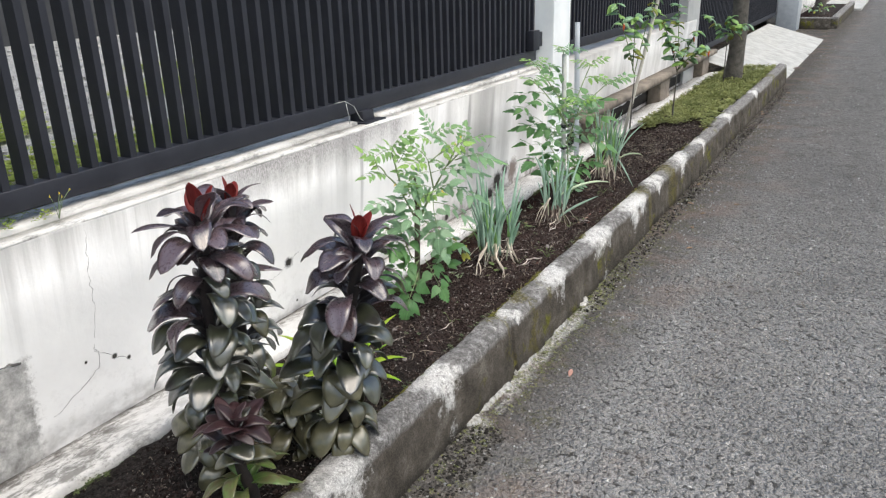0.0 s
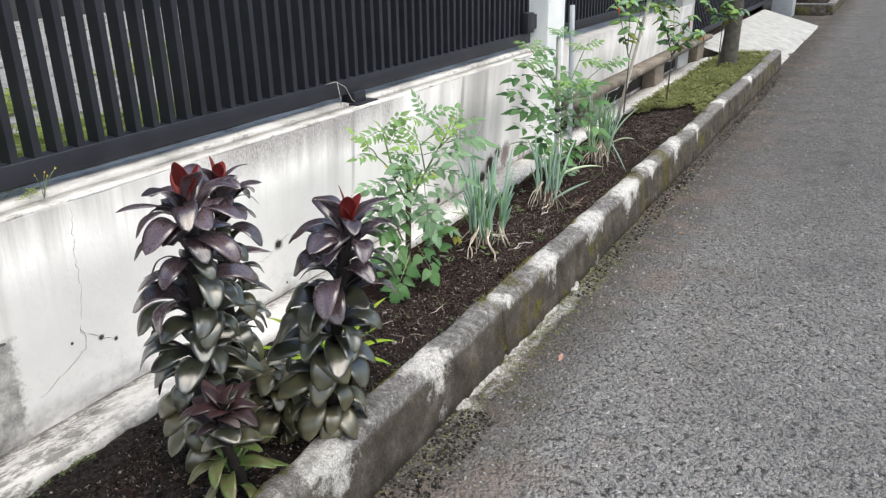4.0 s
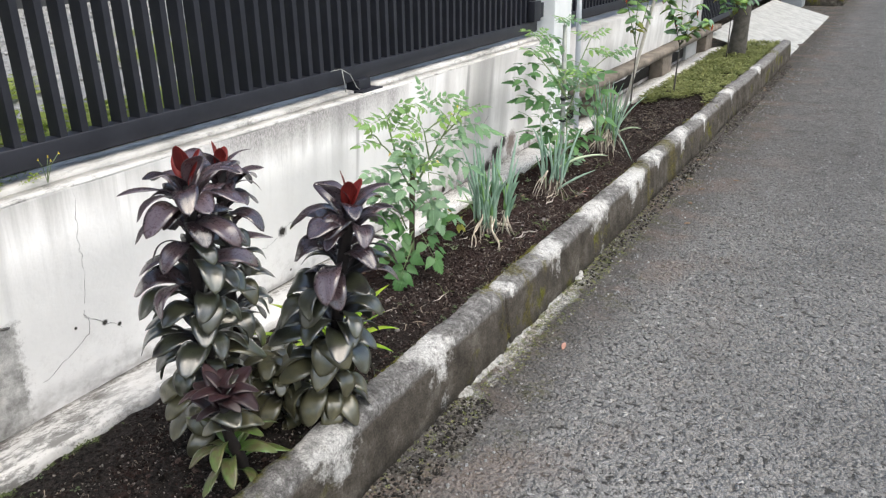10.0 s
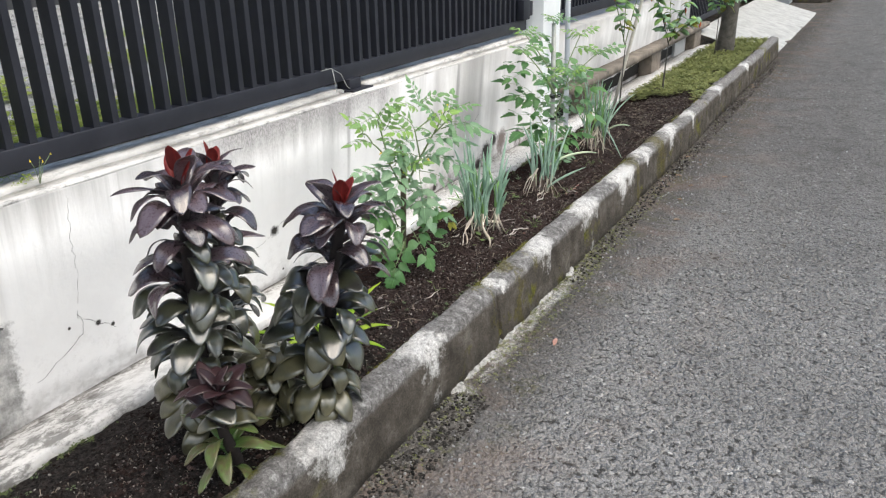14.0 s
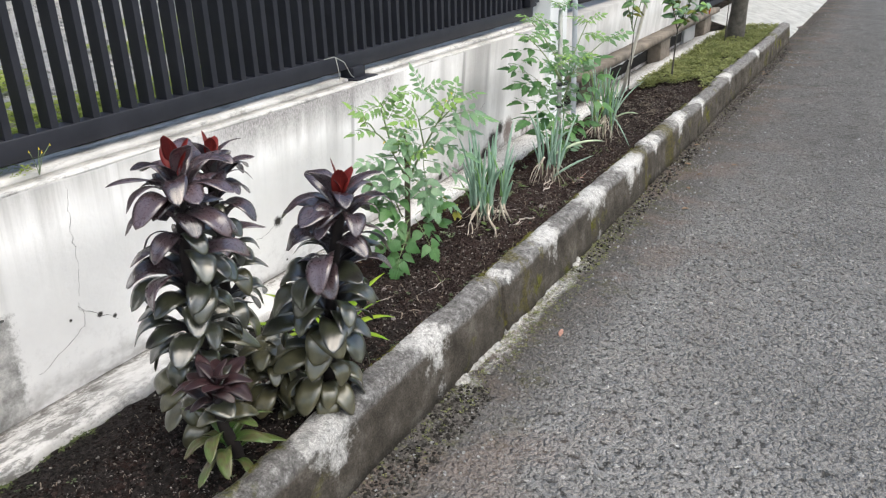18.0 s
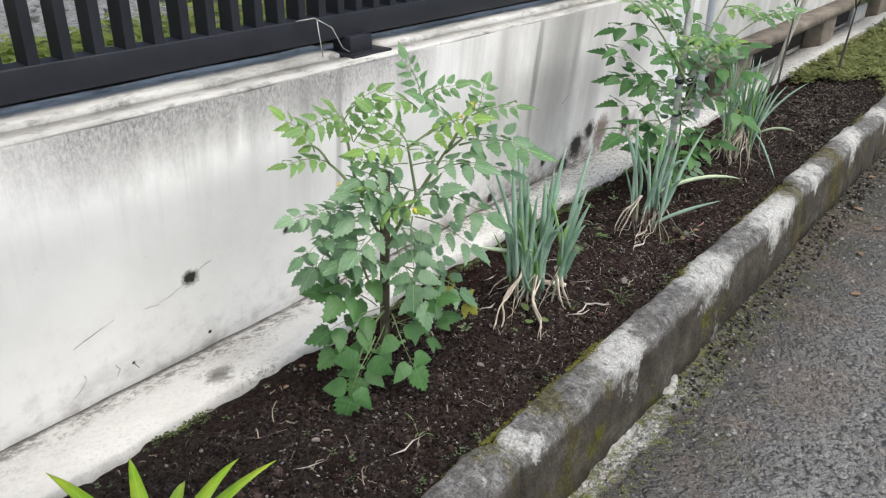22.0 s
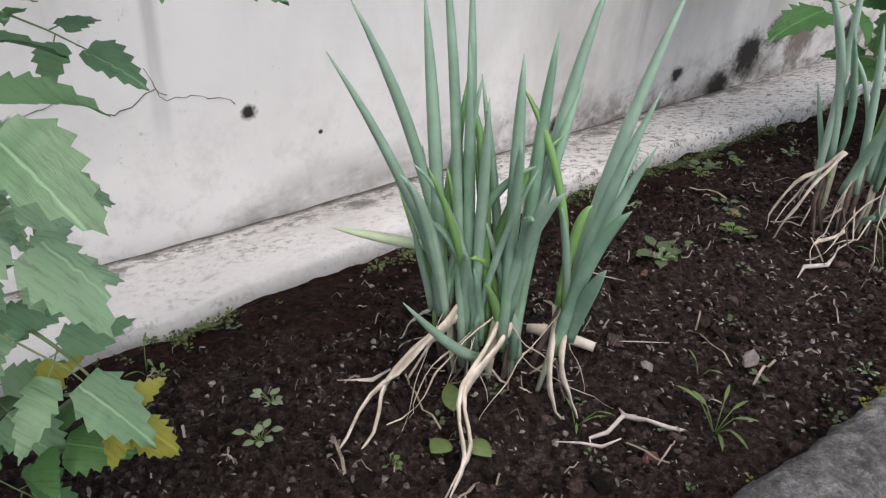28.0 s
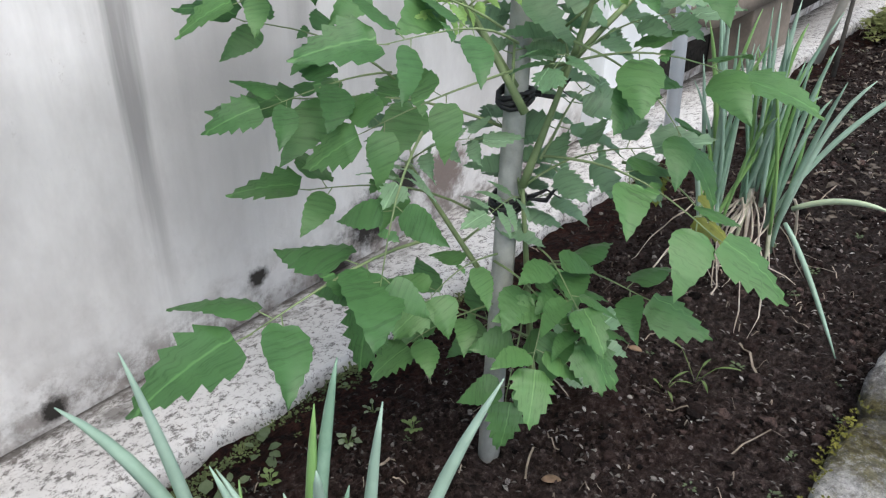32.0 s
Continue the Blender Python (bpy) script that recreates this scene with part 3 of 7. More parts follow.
M_TOM = leaf_mat("tomato_leaf", (0.27, 0.42, 0.25), (0.13, 0.25, 0.12), None, 0.42, 0.7, 0.3)
M_TOM_DEEP = leaf_mat("tomato_leaf_broad", (0.13, 0.275, 0.09), (0.075, 0.185, 0.06), None, 0.45, 0.6, 0.35)
M_TOM_TOP = leaf_mat("tomato_leaf_young", (0.31, 0.49, 0.12), (0.19, 0.34, 0.18), None, 0.5, 0.4, 0.4)
M_TOM_OLD = leaf_mat("tomato_leaf_yellowed", (0.3, 0.29, 0.05), (0.16, 0.2, 0.05), None, 0.6, 0.3, 0.3)
M_TOM_STEM = two_tone("tomato_stem", (0.15, 0.21, 0.095), (0.23, 0.3, 0.14), 30.0, 0.6)
M_ONION = leaf_mat("onion_leaf", (0.19, 0.325, 0.225), (0.31, 0.43, 0.345), None, 0.45, 0.4, 0.0, 40.0, 1.0)
M_ONION_YOUNG = leaf_mat("onion_leaf_young", (0.22, 0.38, 0.12), (0.16, 0.31, 0.12), None, 0.45, 0.4, 0.0, 40.0, 1.0)
M_ONION_PALE = leaf_mat("onion_leaf_pale", (0.5, 0.58, 0.4), (0.44, 0.53, 0.36), None, 0.5, 0.4, 0.0, 40.0, 1.0)
M_DRY = two_tone("dry_onion_skin", (0.44, 0.36, 0.28), (0.76, 0.69, 0.6), 40.0, 0.8)
M_SHEATH = two_tone("onion_sheath", (0.32, 0.34, 0.22), (0.55, 0.55, 0.42), 40.0, 0.6)
M_ROOT = two_tone("brown_stalk", (0.06, 0.042, 0.037), (0.16, 0.12, 0.1), 40.0, 0.85)
M_LIME = leaf_mat("bright_strap_leaf", (0.2, 0.42, 0.02), (0.14, 0.36, 0.02), (0.4, 0.5, 0.05), 0.4, 0.4, 0.3)
M_STAKE = two_tone("weathered_wood", (0.07, 0.058, 0.042), (0.17, 0.14, 0.1), 25.0, 0.85, bump=0.4)
M_STAKE2 = two_tone("grey_bamboo", (0.27, 0.28, 0.26), (0.46, 0.47, 0.44), 25.0, 0.45, bump=0.3)
M_POLE = two_tone("pale_pole", (0.42, 0.4, 0.34), (0.6, 0.57, 0.5), 14.0, 0.7)
M_PIPE = two_tone("grey_pipe", (0.3, 0.33, 0.36), (0.4, 0.43, 0.46), 8.0, 0.45)
M_BARK = two_tone("bark", (0.05, 0.046, 0.04), (0.12, 0.11, 0.095), 18.0, 0.95, bump=0.6, dist=0.012)
M_TIE = two_tone("black_tie", (0.012, 0.012, 0.014), (0.03, 0.03, 0.032), 30.0, 0.5)
M_FRUIT = two_tone("red_chilli", (0.45, 0.05, 0.015), (0.6, 0.12, 0.02), 30.0, 0.3, bump=0)
M_YELLOW = two_tone("yellow_flower", (0.7, 0.5, 0.02), (0.8, 0.62, 0.05), 60.0, 0.6, bump=0)
M_WEED = thin_leaf(two_tone("weed_leaf", (0.075, 0.115, 0.05), (0.16, 0.2, 0.11), 30.0, 0.6, bump=0), 0.35)
M_DEADLEAF = two_tone("dead_leaf", (0.12, 0.08, 0.05), (0.3, 0.2, 0.13), 40.0, 0.8)
M_PINK = two_tone("pinkish_dry_leaf", (0.38, 0.2, 0.15), (0.5, 0.3, 0.24), 40.0, 0.7)
M_STRAW = two_tone("straw", (0.14, 0.11, 0.085), (0.4, 0.34, 0.27), 30.0, 0.85, bump=0)
M_OPENING = two_tone("opening_dark", (0.012, 0.011, 0.01), (0.05, 0.045, 0.04), 60.0, 0.95)

# ---- mesh helpers ----


def mesh_of(name, bm, mats, smooth=True):
    me = bpy.data.meshes.new(name)
    bm.to_mesh(me)
    bm.free()
    for m in mats if isinstance(mats, (list, tuple)) else [mats]:
        me.materials.append(m)
    if smooth:
        for f in me.polygons:
            f.use_smooth = True
    return me


def part(name, bm, material, parent, label="", smooth=True):
    ob = new(name, bm if isinstance(bm, bpy.types.Mesh) else mesh_of(name, bm, material, smooth))
    ob.parent = parent
    if label:
        ob["label"] = label
    return ob


def empty(name, m, label, category, group="", kind=""):
    ob = new(name)
    ob.empty_display_size = 0.1
    ob.matrix_world = m
    return tagged(ob, label, category, group, kind)


def box_into(bm, lo, hi, bevel=0.0):
    c = [(a + b) / 2 for a, b in zip(lo, hi)]
    s = [b - a for a, b in zip(lo, hi)]
    r = bmesh.ops.create_cube(bm, size=1, matrix=Matrix.Translation(c) @ Matrix.Diagonal((*s, 1)))
    if bevel:
        es = list({e for v in r["verts"] for e in v.link_edges})
        bmesh.ops.bevel(bm, geom=es, offset=bevel, segments=2, affect="EDGES", profile=0.6)
    return bm


def box(lo, hi, bevel=0.0):
    return box_into(bmesh.new(), lo, hi, bevel)


def tube_into(bm, pts, radii, sides=6, cap=True, flat=1.0):
    """A tube through pts with a radius at each; flat squeezes its section."""
    pts = [Vector(p) for p in pts]
    rings = []
    ref = Vector((0.3, 0.9, 0.2)).normalized()
    for i, p in enumerate(pts):
        d = (pts[min(i + 1, len(pts) - 1)] - pts[max(i - 1, 0)]).normalized()
        u = d.cross(ref)
        if u.length < 1e-3:
            u = d.cross(Vector((1, 0, 0)))
        u.normalize()
        w = d.cross(u)
        rings.append([bm.verts.new(p + (u * math.cos(a) + w * math.sin(a) * flat) * radii[i]) for a in [2 * math.pi * k / sides for k in range(sides)]])
    for a, b in zip(rings, rings[1:]):
        for k in range(sides):
            bm.faces.new((a[k], a[(k + 1) % sides], b[(k + 1) % sides], b[k]))
    if cap:
        bm.faces.new(rings[0][::-1])
        bm.faces.new(rings[-1])
    return bm


def tube(pts, radii, sides=6, cap=True, flat=1.0):
    return tube_into(bmesh.new(), pts, radii, sides, cap, flat)


def bend(p, q, lift, n=6):
    """Points from p to q with the middle raised by lift."""
    p, q = Vector(p), Vector(q)
    return [p.lerp(q, i / (n - 1)) + Vector((0, 0, lift * 4 * (i / (n - 1)) * (1 - i / (n - 1)))) for i in range(n)]


def grid_sheet(x0, x1, y0, y1, nx, ny, height):
    bm = bmesh.new()
    rows = [[bm.verts.new((x0 + (x1 - x0) * i / nx, y0 + (y1 - y0) * j / ny, 0)) for i in range(nx + 1)] for j in range(ny + 1)]
    for row in rows:
        for v in row:
            v.co.z = height(v.co.x, v.co.y)
    for a, b in zip(rows, rows[1:]):
        for i in range(nx):
            bm.faces.new((a[i], a[i + 1], b[i + 1], b[i]))
    return bm


def extrude_profile(profile, y0, y1, steps, wobble=0.0):
    """A strip of the outline profile (x, z pairs) run along y, closed at the ends."""
    bm = bmesh.new()
    rings = []
    for j in range(steps + 1):
        y = y0 + (y1 - y0) * j / steps
        ring = []
        for k, (x, z) in enumerate(profile):
            d = noise.noise_vector((x * 9, y * 5, z * 9 + k)) * wobble + noise.noise_vector((x * 30, y * 21, z * 30)) * wobble * 0.4
            ring.append(bm.verts.new((x + d.x, y, z + d.z)))
        rings.append(ring)
    n = len(profile)
    for a, b in zip(rings, rings[1:]):
        for k in range(n):
            bm.faces.new((a[k], b[k], b[(k + 1) % n], a[(k + 1) % n]))
    bm.faces.new(rings[0])
    bm.faces.new(rings[-1][::-1])
    bmesh.ops.recalc_face_normals(bm, faces=bm.faces)
    return bm


# ---- setting ----
Y0, Y1 = -4.0, 40.0


def road_height(x, y):
    far = max(abs(x), abs(y))
    if far > 45:
        return 0.0
    return 0.006 * noise.noise((x * 1.3, y * 1.3, 0.0)) + 0.003 * noise.noise((x * 7, y * 7, 3.0))


def ground():
    bm = bmesh.new()
    xs = [-400, -60, 1.0] + [1.0 + 0.08 * i for i in range(1, 32)] + [4, 6, 9, 60, 400]
    ys = [-400, -60, -4] + [0.12 * i for i in range(0, 160)] + [22, 26, 32, 40, 60, 400]
    rows = [[bm.verts.new((x, y, (road_height(x, y) if 1.0 < x < 5 and -1 < y < 25 else 0.0) - (0.02 if x <= 1.0 else 0.0))) for x in xs] for y in ys]
    for a, b in zip(rows, rows[1:]):
        for i in range(len(xs) - 1):
            bm.faces.new((a[i], a[i + 1], b[i + 1], b[i]))
    ob = new("road", mesh_of("road", bm, M_ROAD))
    return tagged(ob, "rough dark grey asphalt road with worn stones", "road", kind="structure")


ground()

# retaining wall with a leaning face
WALL_TOP = 0.885
wall = new("wall_street", mesh_of("wall_street", extrude_profile([(0.0, -0.1), (0.0, 0.06), (0.02, 0.3), (0.045, 0.6), (0.066, WALL_TOP - 0.008), (0.055, WALL_TOP), (-0.25, WALL_TOP), (-0.25, -0.1)], Y0, 15.0, 120, 0.003), M_WALL))
tagged(wall, "low white plastered wall, streaked grey and cracked", "wall", kind="structure")
COPING_SECTION = [(-0.02, WALL_TOP - 0.01), (-0.02, WALL_TOP + 0.018), (-0.03, WALL_TOP + 0.024), (-0.15, WALL_TOP + 0.027), (-0.16, WALL_TOP - 0.01)]
for k, (c0, c1) in enumerate(((Y0, 7.29), (7.5, 9.835))):
    coping = new("trim_coping", mesh_of("trim_coping", extrude_profile(COPING_SECTION, c0, c1, 160 if k == 0 else 50, 0.005), M_COPING))
    tagged(coping, "raised cement strip on top of the low wall", "coping", kind="structure")
cop2 = new("trim_coping_front", mesh_of("trim_coping_front", extrude_profile([(0.062, WALL_TOP - 0.006), (0.058, WALL_TOP + 0.005), (-0.018, WALL_TOP + 0.006), (-0.018, WALL_TOP - 0.006)], Y0, 9.835, 220, 0.004), M_COPING))
tagged(cop2, "rough pale cement edge along the wall top", "coping", kind="structure")
def ledge_edge(y):
    return 0.33 + 0.02 * noise.noise((y * 2.1, 0.5, 0)) + 0.014 * noise.noise((y * 9, 1.5, 0)) + 0.01 * noise.noise((y * 27, 2.5, 0))


def make_ledge():
    bm = bmesh.new()
    rings = []
    steps = 900
    for j in range(steps + 1):
        y = Y0 + (15.4 - Y0) * j / steps
        e = ledge_edge(y)
        prof = [(-0.05, 0.03), (-0.002, 0.075), (0.1, 0.108), (0.2, 0.135), (e - 0.007, 0.163), (e, 0.157), (e + 0.001, 0.13), (e - 0.01, -0.05), (-0.05, -0.05)]
        rings.append([bm.verts.new((x, y, z + (0.005 * noise.noise((x * 14, y * 8, k)) if 0 < k < 7 else 0))) for k, (x, z) in enumerate(prof)])
    n = 9
    for a, b in zip(rings, rings[1:]):
        for k in range(n):
            bm.faces.new((a[k], b[k], b[(k + 1) % n], a[(k + 1) % n]))
    bm.faces.new(rings[0])
    bm.faces.new(rings[-1][::-1])
    bmesh.ops.recalc_face_normals(bm, faces=bm.faces)
    ob = new("trim_footing", mesh_of("trim_footing", bm, M_LEDGE))
    tagged(ob, "white cement footing ledge, chipped and stained", "footing", kind="structure")


make_ledge()


def soil_height(x, y):
    base = 0.125 + 0.075 * min(1, max(0, (x - 0.33) / 0.35))
    if x > 0.85:
        base += 0.02 * min(1, (x - 0.85) / 0.2)
    rough = 0.016 * noise.noise((x * 5, y * 5, 0)) + 0.012 * noise.noise((x * 15, y * 15, 2))
    if 4.5 < y < 11.7:
        loose = min(1.0, max(0.25, (x - 0.36) / 0.12))
        rough += loose * (0.011 * noise.noise((x * 38, y * 38, 4)) + 0.0075 * noise.noise((x * 85, y * 85, 6)))
    return base + rough


def make_soil():
    for y0, y1, nx, ny in ((-3.95, 4.5, 40, 280), (4.5, 11.7, 130, 1120), (11.7, 15.4, 40, 130)):
        ob = new("soil_bed", mesh_of("soil_bed", grid_sheet(0.26, 1.1, y0, y1, nx, ny, soil_height), M_SOIL))
        tagged(ob, "dark brown crumbly soil of the planting bed", "soil", kind="structure")


make_soil()

# pavement kerb, stone by stone
KERB_IN, KERB_OUT, KERB_TOP = 1.068, 1.175, 0.262
kerb = empty("kerb", pose(0, 0, 0), "weathered cement kerb with worn white paint and moss", "kerb", kind="structure")


def kerb_stone(seed, length):
    bm = bmesh.new()
    rng = random.Random(seed + 50)
    prof = [(KERB_IN, 0.02), (KERB_IN, KERB_TOP - 0.012), (KERB_IN + 0.012, KERB_TOP), (KERB_IN + 0.04, KERB_TOP + 0.003), (KERB_IN + 0.07, KERB_TOP + 0.002), (KERB_OUT - 0.02, KERB_TOP - 0.003), (KERB_OUT, KERB_TOP - 0.02), (KERB_OUT + 0.006, 0.19), (KERB_OUT + 0.012, 0.12), (KERB_OUT + 0.018, 0.05), (KERB_OUT + 0.022, -0.03), (KERB_IN, -0.03)]
    n = len(prof)
    rings = []
    steps = int(82 * length)
    chip = [rng.uniform(0.004, 0.016) for _ in range(2)]
    for j in range(steps + 1):
        y = length * j / steps
        end = chip[0] * max(0.0, 1 - y / 0.05) + chip[1] * max(0.0, 1 - (length - y) / 0.05)
        ring = []
        for x, z in prof:
            top = 1.0 if z > 0.2 else 0.3
            dx = 0.008 * noise.noise((x * 14, y * 6 + seed * 7, z * 12)) + 0.007 * noise.noise((x * 50, y * 34 + seed * 7, z * 50))
            dz = 0.008 * noise.noise((x * 13, y * 5 + seed * 5, z * 12 + 4)) + 0.007 * noise.noise((x * 60, y * 38 + seed * 5, z * 50 + 4))
            nick = 0.014 * max(0.0, noise.noise((seed * 3.1, y * 11, x * 9)) - 0.32) * (1 if x > 1.12 else 0.4)
            ring.append(bm.verts.new((x + dx - (end if x > 1.12 else -end) * 0.8 - nick * 2 * (x > 1.15), y, z + dz * top - end * top - nick * 2 * (z > 0.2))))
        rings.append(ring)
    for a, b in zip(rings, rings[1:]):
        for k in range(n):
            bm.faces.new((a[k], b[k], b[(k + 1) % n], a[(k + 1) % n]))
    bm.faces.new(rings[0])
    bm.faces.new(rings[-1][::-1])
    bmesh.ops.recalc_face_normals(bm, faces=bm.faces)
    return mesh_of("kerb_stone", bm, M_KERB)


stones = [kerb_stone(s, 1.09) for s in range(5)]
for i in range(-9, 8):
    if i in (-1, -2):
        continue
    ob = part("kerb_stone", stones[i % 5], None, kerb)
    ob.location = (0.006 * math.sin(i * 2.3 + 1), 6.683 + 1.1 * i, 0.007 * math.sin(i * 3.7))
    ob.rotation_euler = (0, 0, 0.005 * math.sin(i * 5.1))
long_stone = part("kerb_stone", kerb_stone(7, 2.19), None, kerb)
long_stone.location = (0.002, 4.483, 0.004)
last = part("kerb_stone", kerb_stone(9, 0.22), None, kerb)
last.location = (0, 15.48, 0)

# broken cement haunch along the foot of the kerb
M_HAUNCH = two_tone("haunch_cement", (0.12, 0.115, 0.1), (0.55, 0.54, 0.515), 55.0, 0.92, bump=0.7, dist=0.008)


def haunch(y0, y1, seed):
    bm = bmesh.new()
    rows = []
    steps = int((y1 - y0) / 0.012)
    for j in range(steps + 1):
        y = y0 + (y1 - y0) * j / steps
        ends = min(1.0, (y - y0) / 0.05, (y1 - y) / 0.05)
        w = (0.034 + 0.03 * noise.noise((y * 4, seed, 0)) + 0.026 * noise.noise((y * 17, seed, 1)) + 0.012 * noise.noise((y * 60, seed, 2))) * max(0.1, ends)
        rows.append([bm.verts.new((1.188 + w * u + 0.012 * noise.noise((y * 9, seed, 5)), y, h + 0.005 * noise.noise((y * 40, u * 5, seed)) * (u < 1))) for u, h in ((0.0, 0.016), (0.5, 0.01), (0.85, 0.005), (1.0, -0.008))])
    for a, b in zip(rows, rows[1:]):
        for k in range(3):
            bm.faces.new((a[k], a[k + 1], b[k + 1], b[k]))
    ob = new("trim_haunch", mesh_of("trim_haunch", bm, M_HAUNCH))
    tagged(ob, "broken pale cement edging at the kerb's foot", "edging", kind="structure")


haunch(6.2, 6.62, 3)
haunch(6.66, 6.98, 7)
haunch(7.06, 7.3, 11)
haunch(7.42, 7.6, 15)

# far bed and drive
def ramp_height(x, y):
    s = min(1.0, max(0.0, (x - 0.05) / (1.1 + 0.06 * noise.noise((y * 2.0, 1.0, 0)))))
    ends = min(1.0, (y - 15.5) / 0.5, (22.0 - y) / 0.5)
    return 0.29 * (1 - s) - 0.02 * (1 - max(0.0, ends)) * s + 0.012 + 0.003 * noise.noise((x * 3, y * 3, 0)) - (0.06 if s >= 1.0 else 0.0)


ramp_bm = grid_sheet(0.05, 1.24, 15.5, 22.0, 22, 90, ramp_height)
ramp = new("driveway_ramp", mesh_of("driveway_ramp", ramp_bm, M_RAMP, False))
tagged(ramp, "pale cement driveway ramp down to the road", "ramp", kind="structure")

# yard behind the fence
yard = new("ground_yard", mesh_of("ground_yard", grid_sheet(-7.0, -0.24, -4, 40, 60, 120, lambda x, y: 0.9 + 0.012 * noise.noise((x * 3, y * 3, 0))), M_GRAVEL))
tagged(yard, "gravel yard with grass behind the fence", "yard", kind="structure")
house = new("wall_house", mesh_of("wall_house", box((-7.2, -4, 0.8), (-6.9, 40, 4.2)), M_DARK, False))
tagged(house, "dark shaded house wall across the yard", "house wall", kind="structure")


def fence_run(y0, y1, z0, pitch, label):
    root = empty("fence", pose(-0.075, y0, z0), label, "fence")
    L = y1 - y0
    part("bottom_rail", box((-0.04, 0, 0.0), (0.03, L, 0.08), 0.004), M_BLACK, root)
    part("top_rail", box((-0.025, 0, 1.35), (0.025, L, 1.42), 0.004), M_BLACK, root)
    bar = mesh_of("bar", box((-0.036, -0.0148, 0.075), (0.026, 0.0148, 1.355), 0.003), M_BLACK, False)
    for i in range(int(L / pitch)):
        ob = part("bar", bar, None, root)
        ob.location = (0, (i + 0.5) * pitch, 0)
    return root


FENCE_Z = 0.946
fence = fence_run(3.875, 9.775, FENCE_Z, 0.0855, "black steel fence of upright bars on a deep rail")
fence_run(-3.9135, 3.867, FENCE_Z, 0.0855, "black steel fence of upright bars on a deep rail, level run")
fence_run(10.24, 14.5, FENCE_Z, 0.0855, "black steel fence of upright bars beyond the pillar")
pillar = new("pillar_1", mesh_of("pillar_1", box((-0.19, 9.84, 0.0), (0.075, 10.2, 2.9), 0.01), M_PILLAR, False))
tagged(pillar, "white painted masonry fence pillar", "pillar", kind="structure")
pillar2 = new("pillar_2", mesh_of("pillar_2", box((-0.3, 14.5, 0.0), (0.05, 15.2, 2.9), 0.01), M_GREY_WALL, False))
tagged(pillar2, "grey gate pillar beside the driveway", "pillar", kind="structure")
gate = fence_run(15.2, 23.8, 0.35, 0.11, "dark sliding steel gate across the driveway")
gate.name = "driveway_gate"
gate["category"] = "gate"


def bracket(y):
    root = empty("rail_support", pose(-0.06, y, 0.886), "black steel block on a plate under the fence rail", "bracket")
    part("plate", box((-0.07, -0.075, 0.0), (0.085, 0.115, 0.012), 0.003), M_BLACK, root)
    part("block", box((-0.04, -0.05, 0.01), (0.045, 0.055, 0.066), 0.003), M_BLACK, root)


bracket(7.39)
part("hinge", box_into(box((0.02, 5.74, 0.085), (0.075, 5.86, 0.235), 0.004), (0.03, 5.86, 0.105), (0.06, 5.95, 0.215), 0.003), M_BLACK, fence, "black steel hinge plate at the pillar")
wire = empty("loose_wire", pose(-0.03, 7.22, 0.93), "thin dark wire looped over the fence rail", "wire")
part("strand", tube([(0.0, -0.1, 0.1), (0.02, -0.04, 0.105), (0.035, 0.02, 0.07), (0.04, 0.06, 0.0), (0.03, 0.1, -0.02)], [0.002] * 5, 5), M_STAKE2, wire)
part("strand", tube([(0.02, -0.03, 0.1), (0.036, -0.035, 0.04), (0.03, -0.02, -0.02)], [0.002] * 3, 5), M_STAKE2, wire)

# ---- plants: shared shapes ----


def blade(length, width, arch, droop, fold, stations=9, point=1.0, cols=2, convex=0.3, neck=0.12):
    """A leaf blade along +y: it sets out raised by arch, bends over by droop, and is folded along its midrib."""
    bm = bmesh.new()
    rows = []
    y = z = 0.0
    for i in range(stations + 1):
        s = i / stations
        w = width * 0.5 * (math.sin(math.pi * min(1, s ** point)) ** 0.8 + neck * (1 - s)) * (1 if s < 1 else 0.02)
        th = arch - droop * s
        nx, nz = -math.sin(th), math.cos(th)
        row = []
        for k in range(-cols, cols + 1):
            u = k / cols
            h = fold * w * abs(u) * (1 - 0.5 * abs(u)) - convex * w * u * u
            row.append(bm.verts.new((u * w, y + nx * h, z + nz * h)))
        rows.append(row)
        y += math.cos(th) * length / stations
        z += math.sin(th) * length / stations
    for a, b in zip(rows, rows[1:]):
        for k in range(2 * cols):
            bm.faces.new((a[k], a[k + 1], b[k + 1], b[k]))
    return bm


def thick(me, t):
    """Gives a leaf mesh a little thickness by doubling it."""
    bm = bmesh.new()
    bm.from_mesh(me)
    bmesh.ops.solidify(bm, geom=bm.faces[:], thickness=t)
    bm.to_mesh(me)
    bm.free()
    for f in me.polygons:
        f.use_smooth = True
    return me


def aim(base, direction, up=(0, 0, 1), scale=1.0, twist=0.0):
    """Places a thing so that its +y runs along direction, its +z near up."""
    y = Vector(direction).normalized()
    x = y.cross(Vector(up))
    if x.length < 1e-3:
        x = Vector((1, 0, 0))
    x.normalize()
    z = x.cross(y)
    m = Matrix((x, y, z)).transposed().to_4x4()
    return Matrix.Translation(base) @ m @ Matrix.Rotation(twist, 4, "Y") @ Matrix.Diagonal((scale, scale, scale, 1))


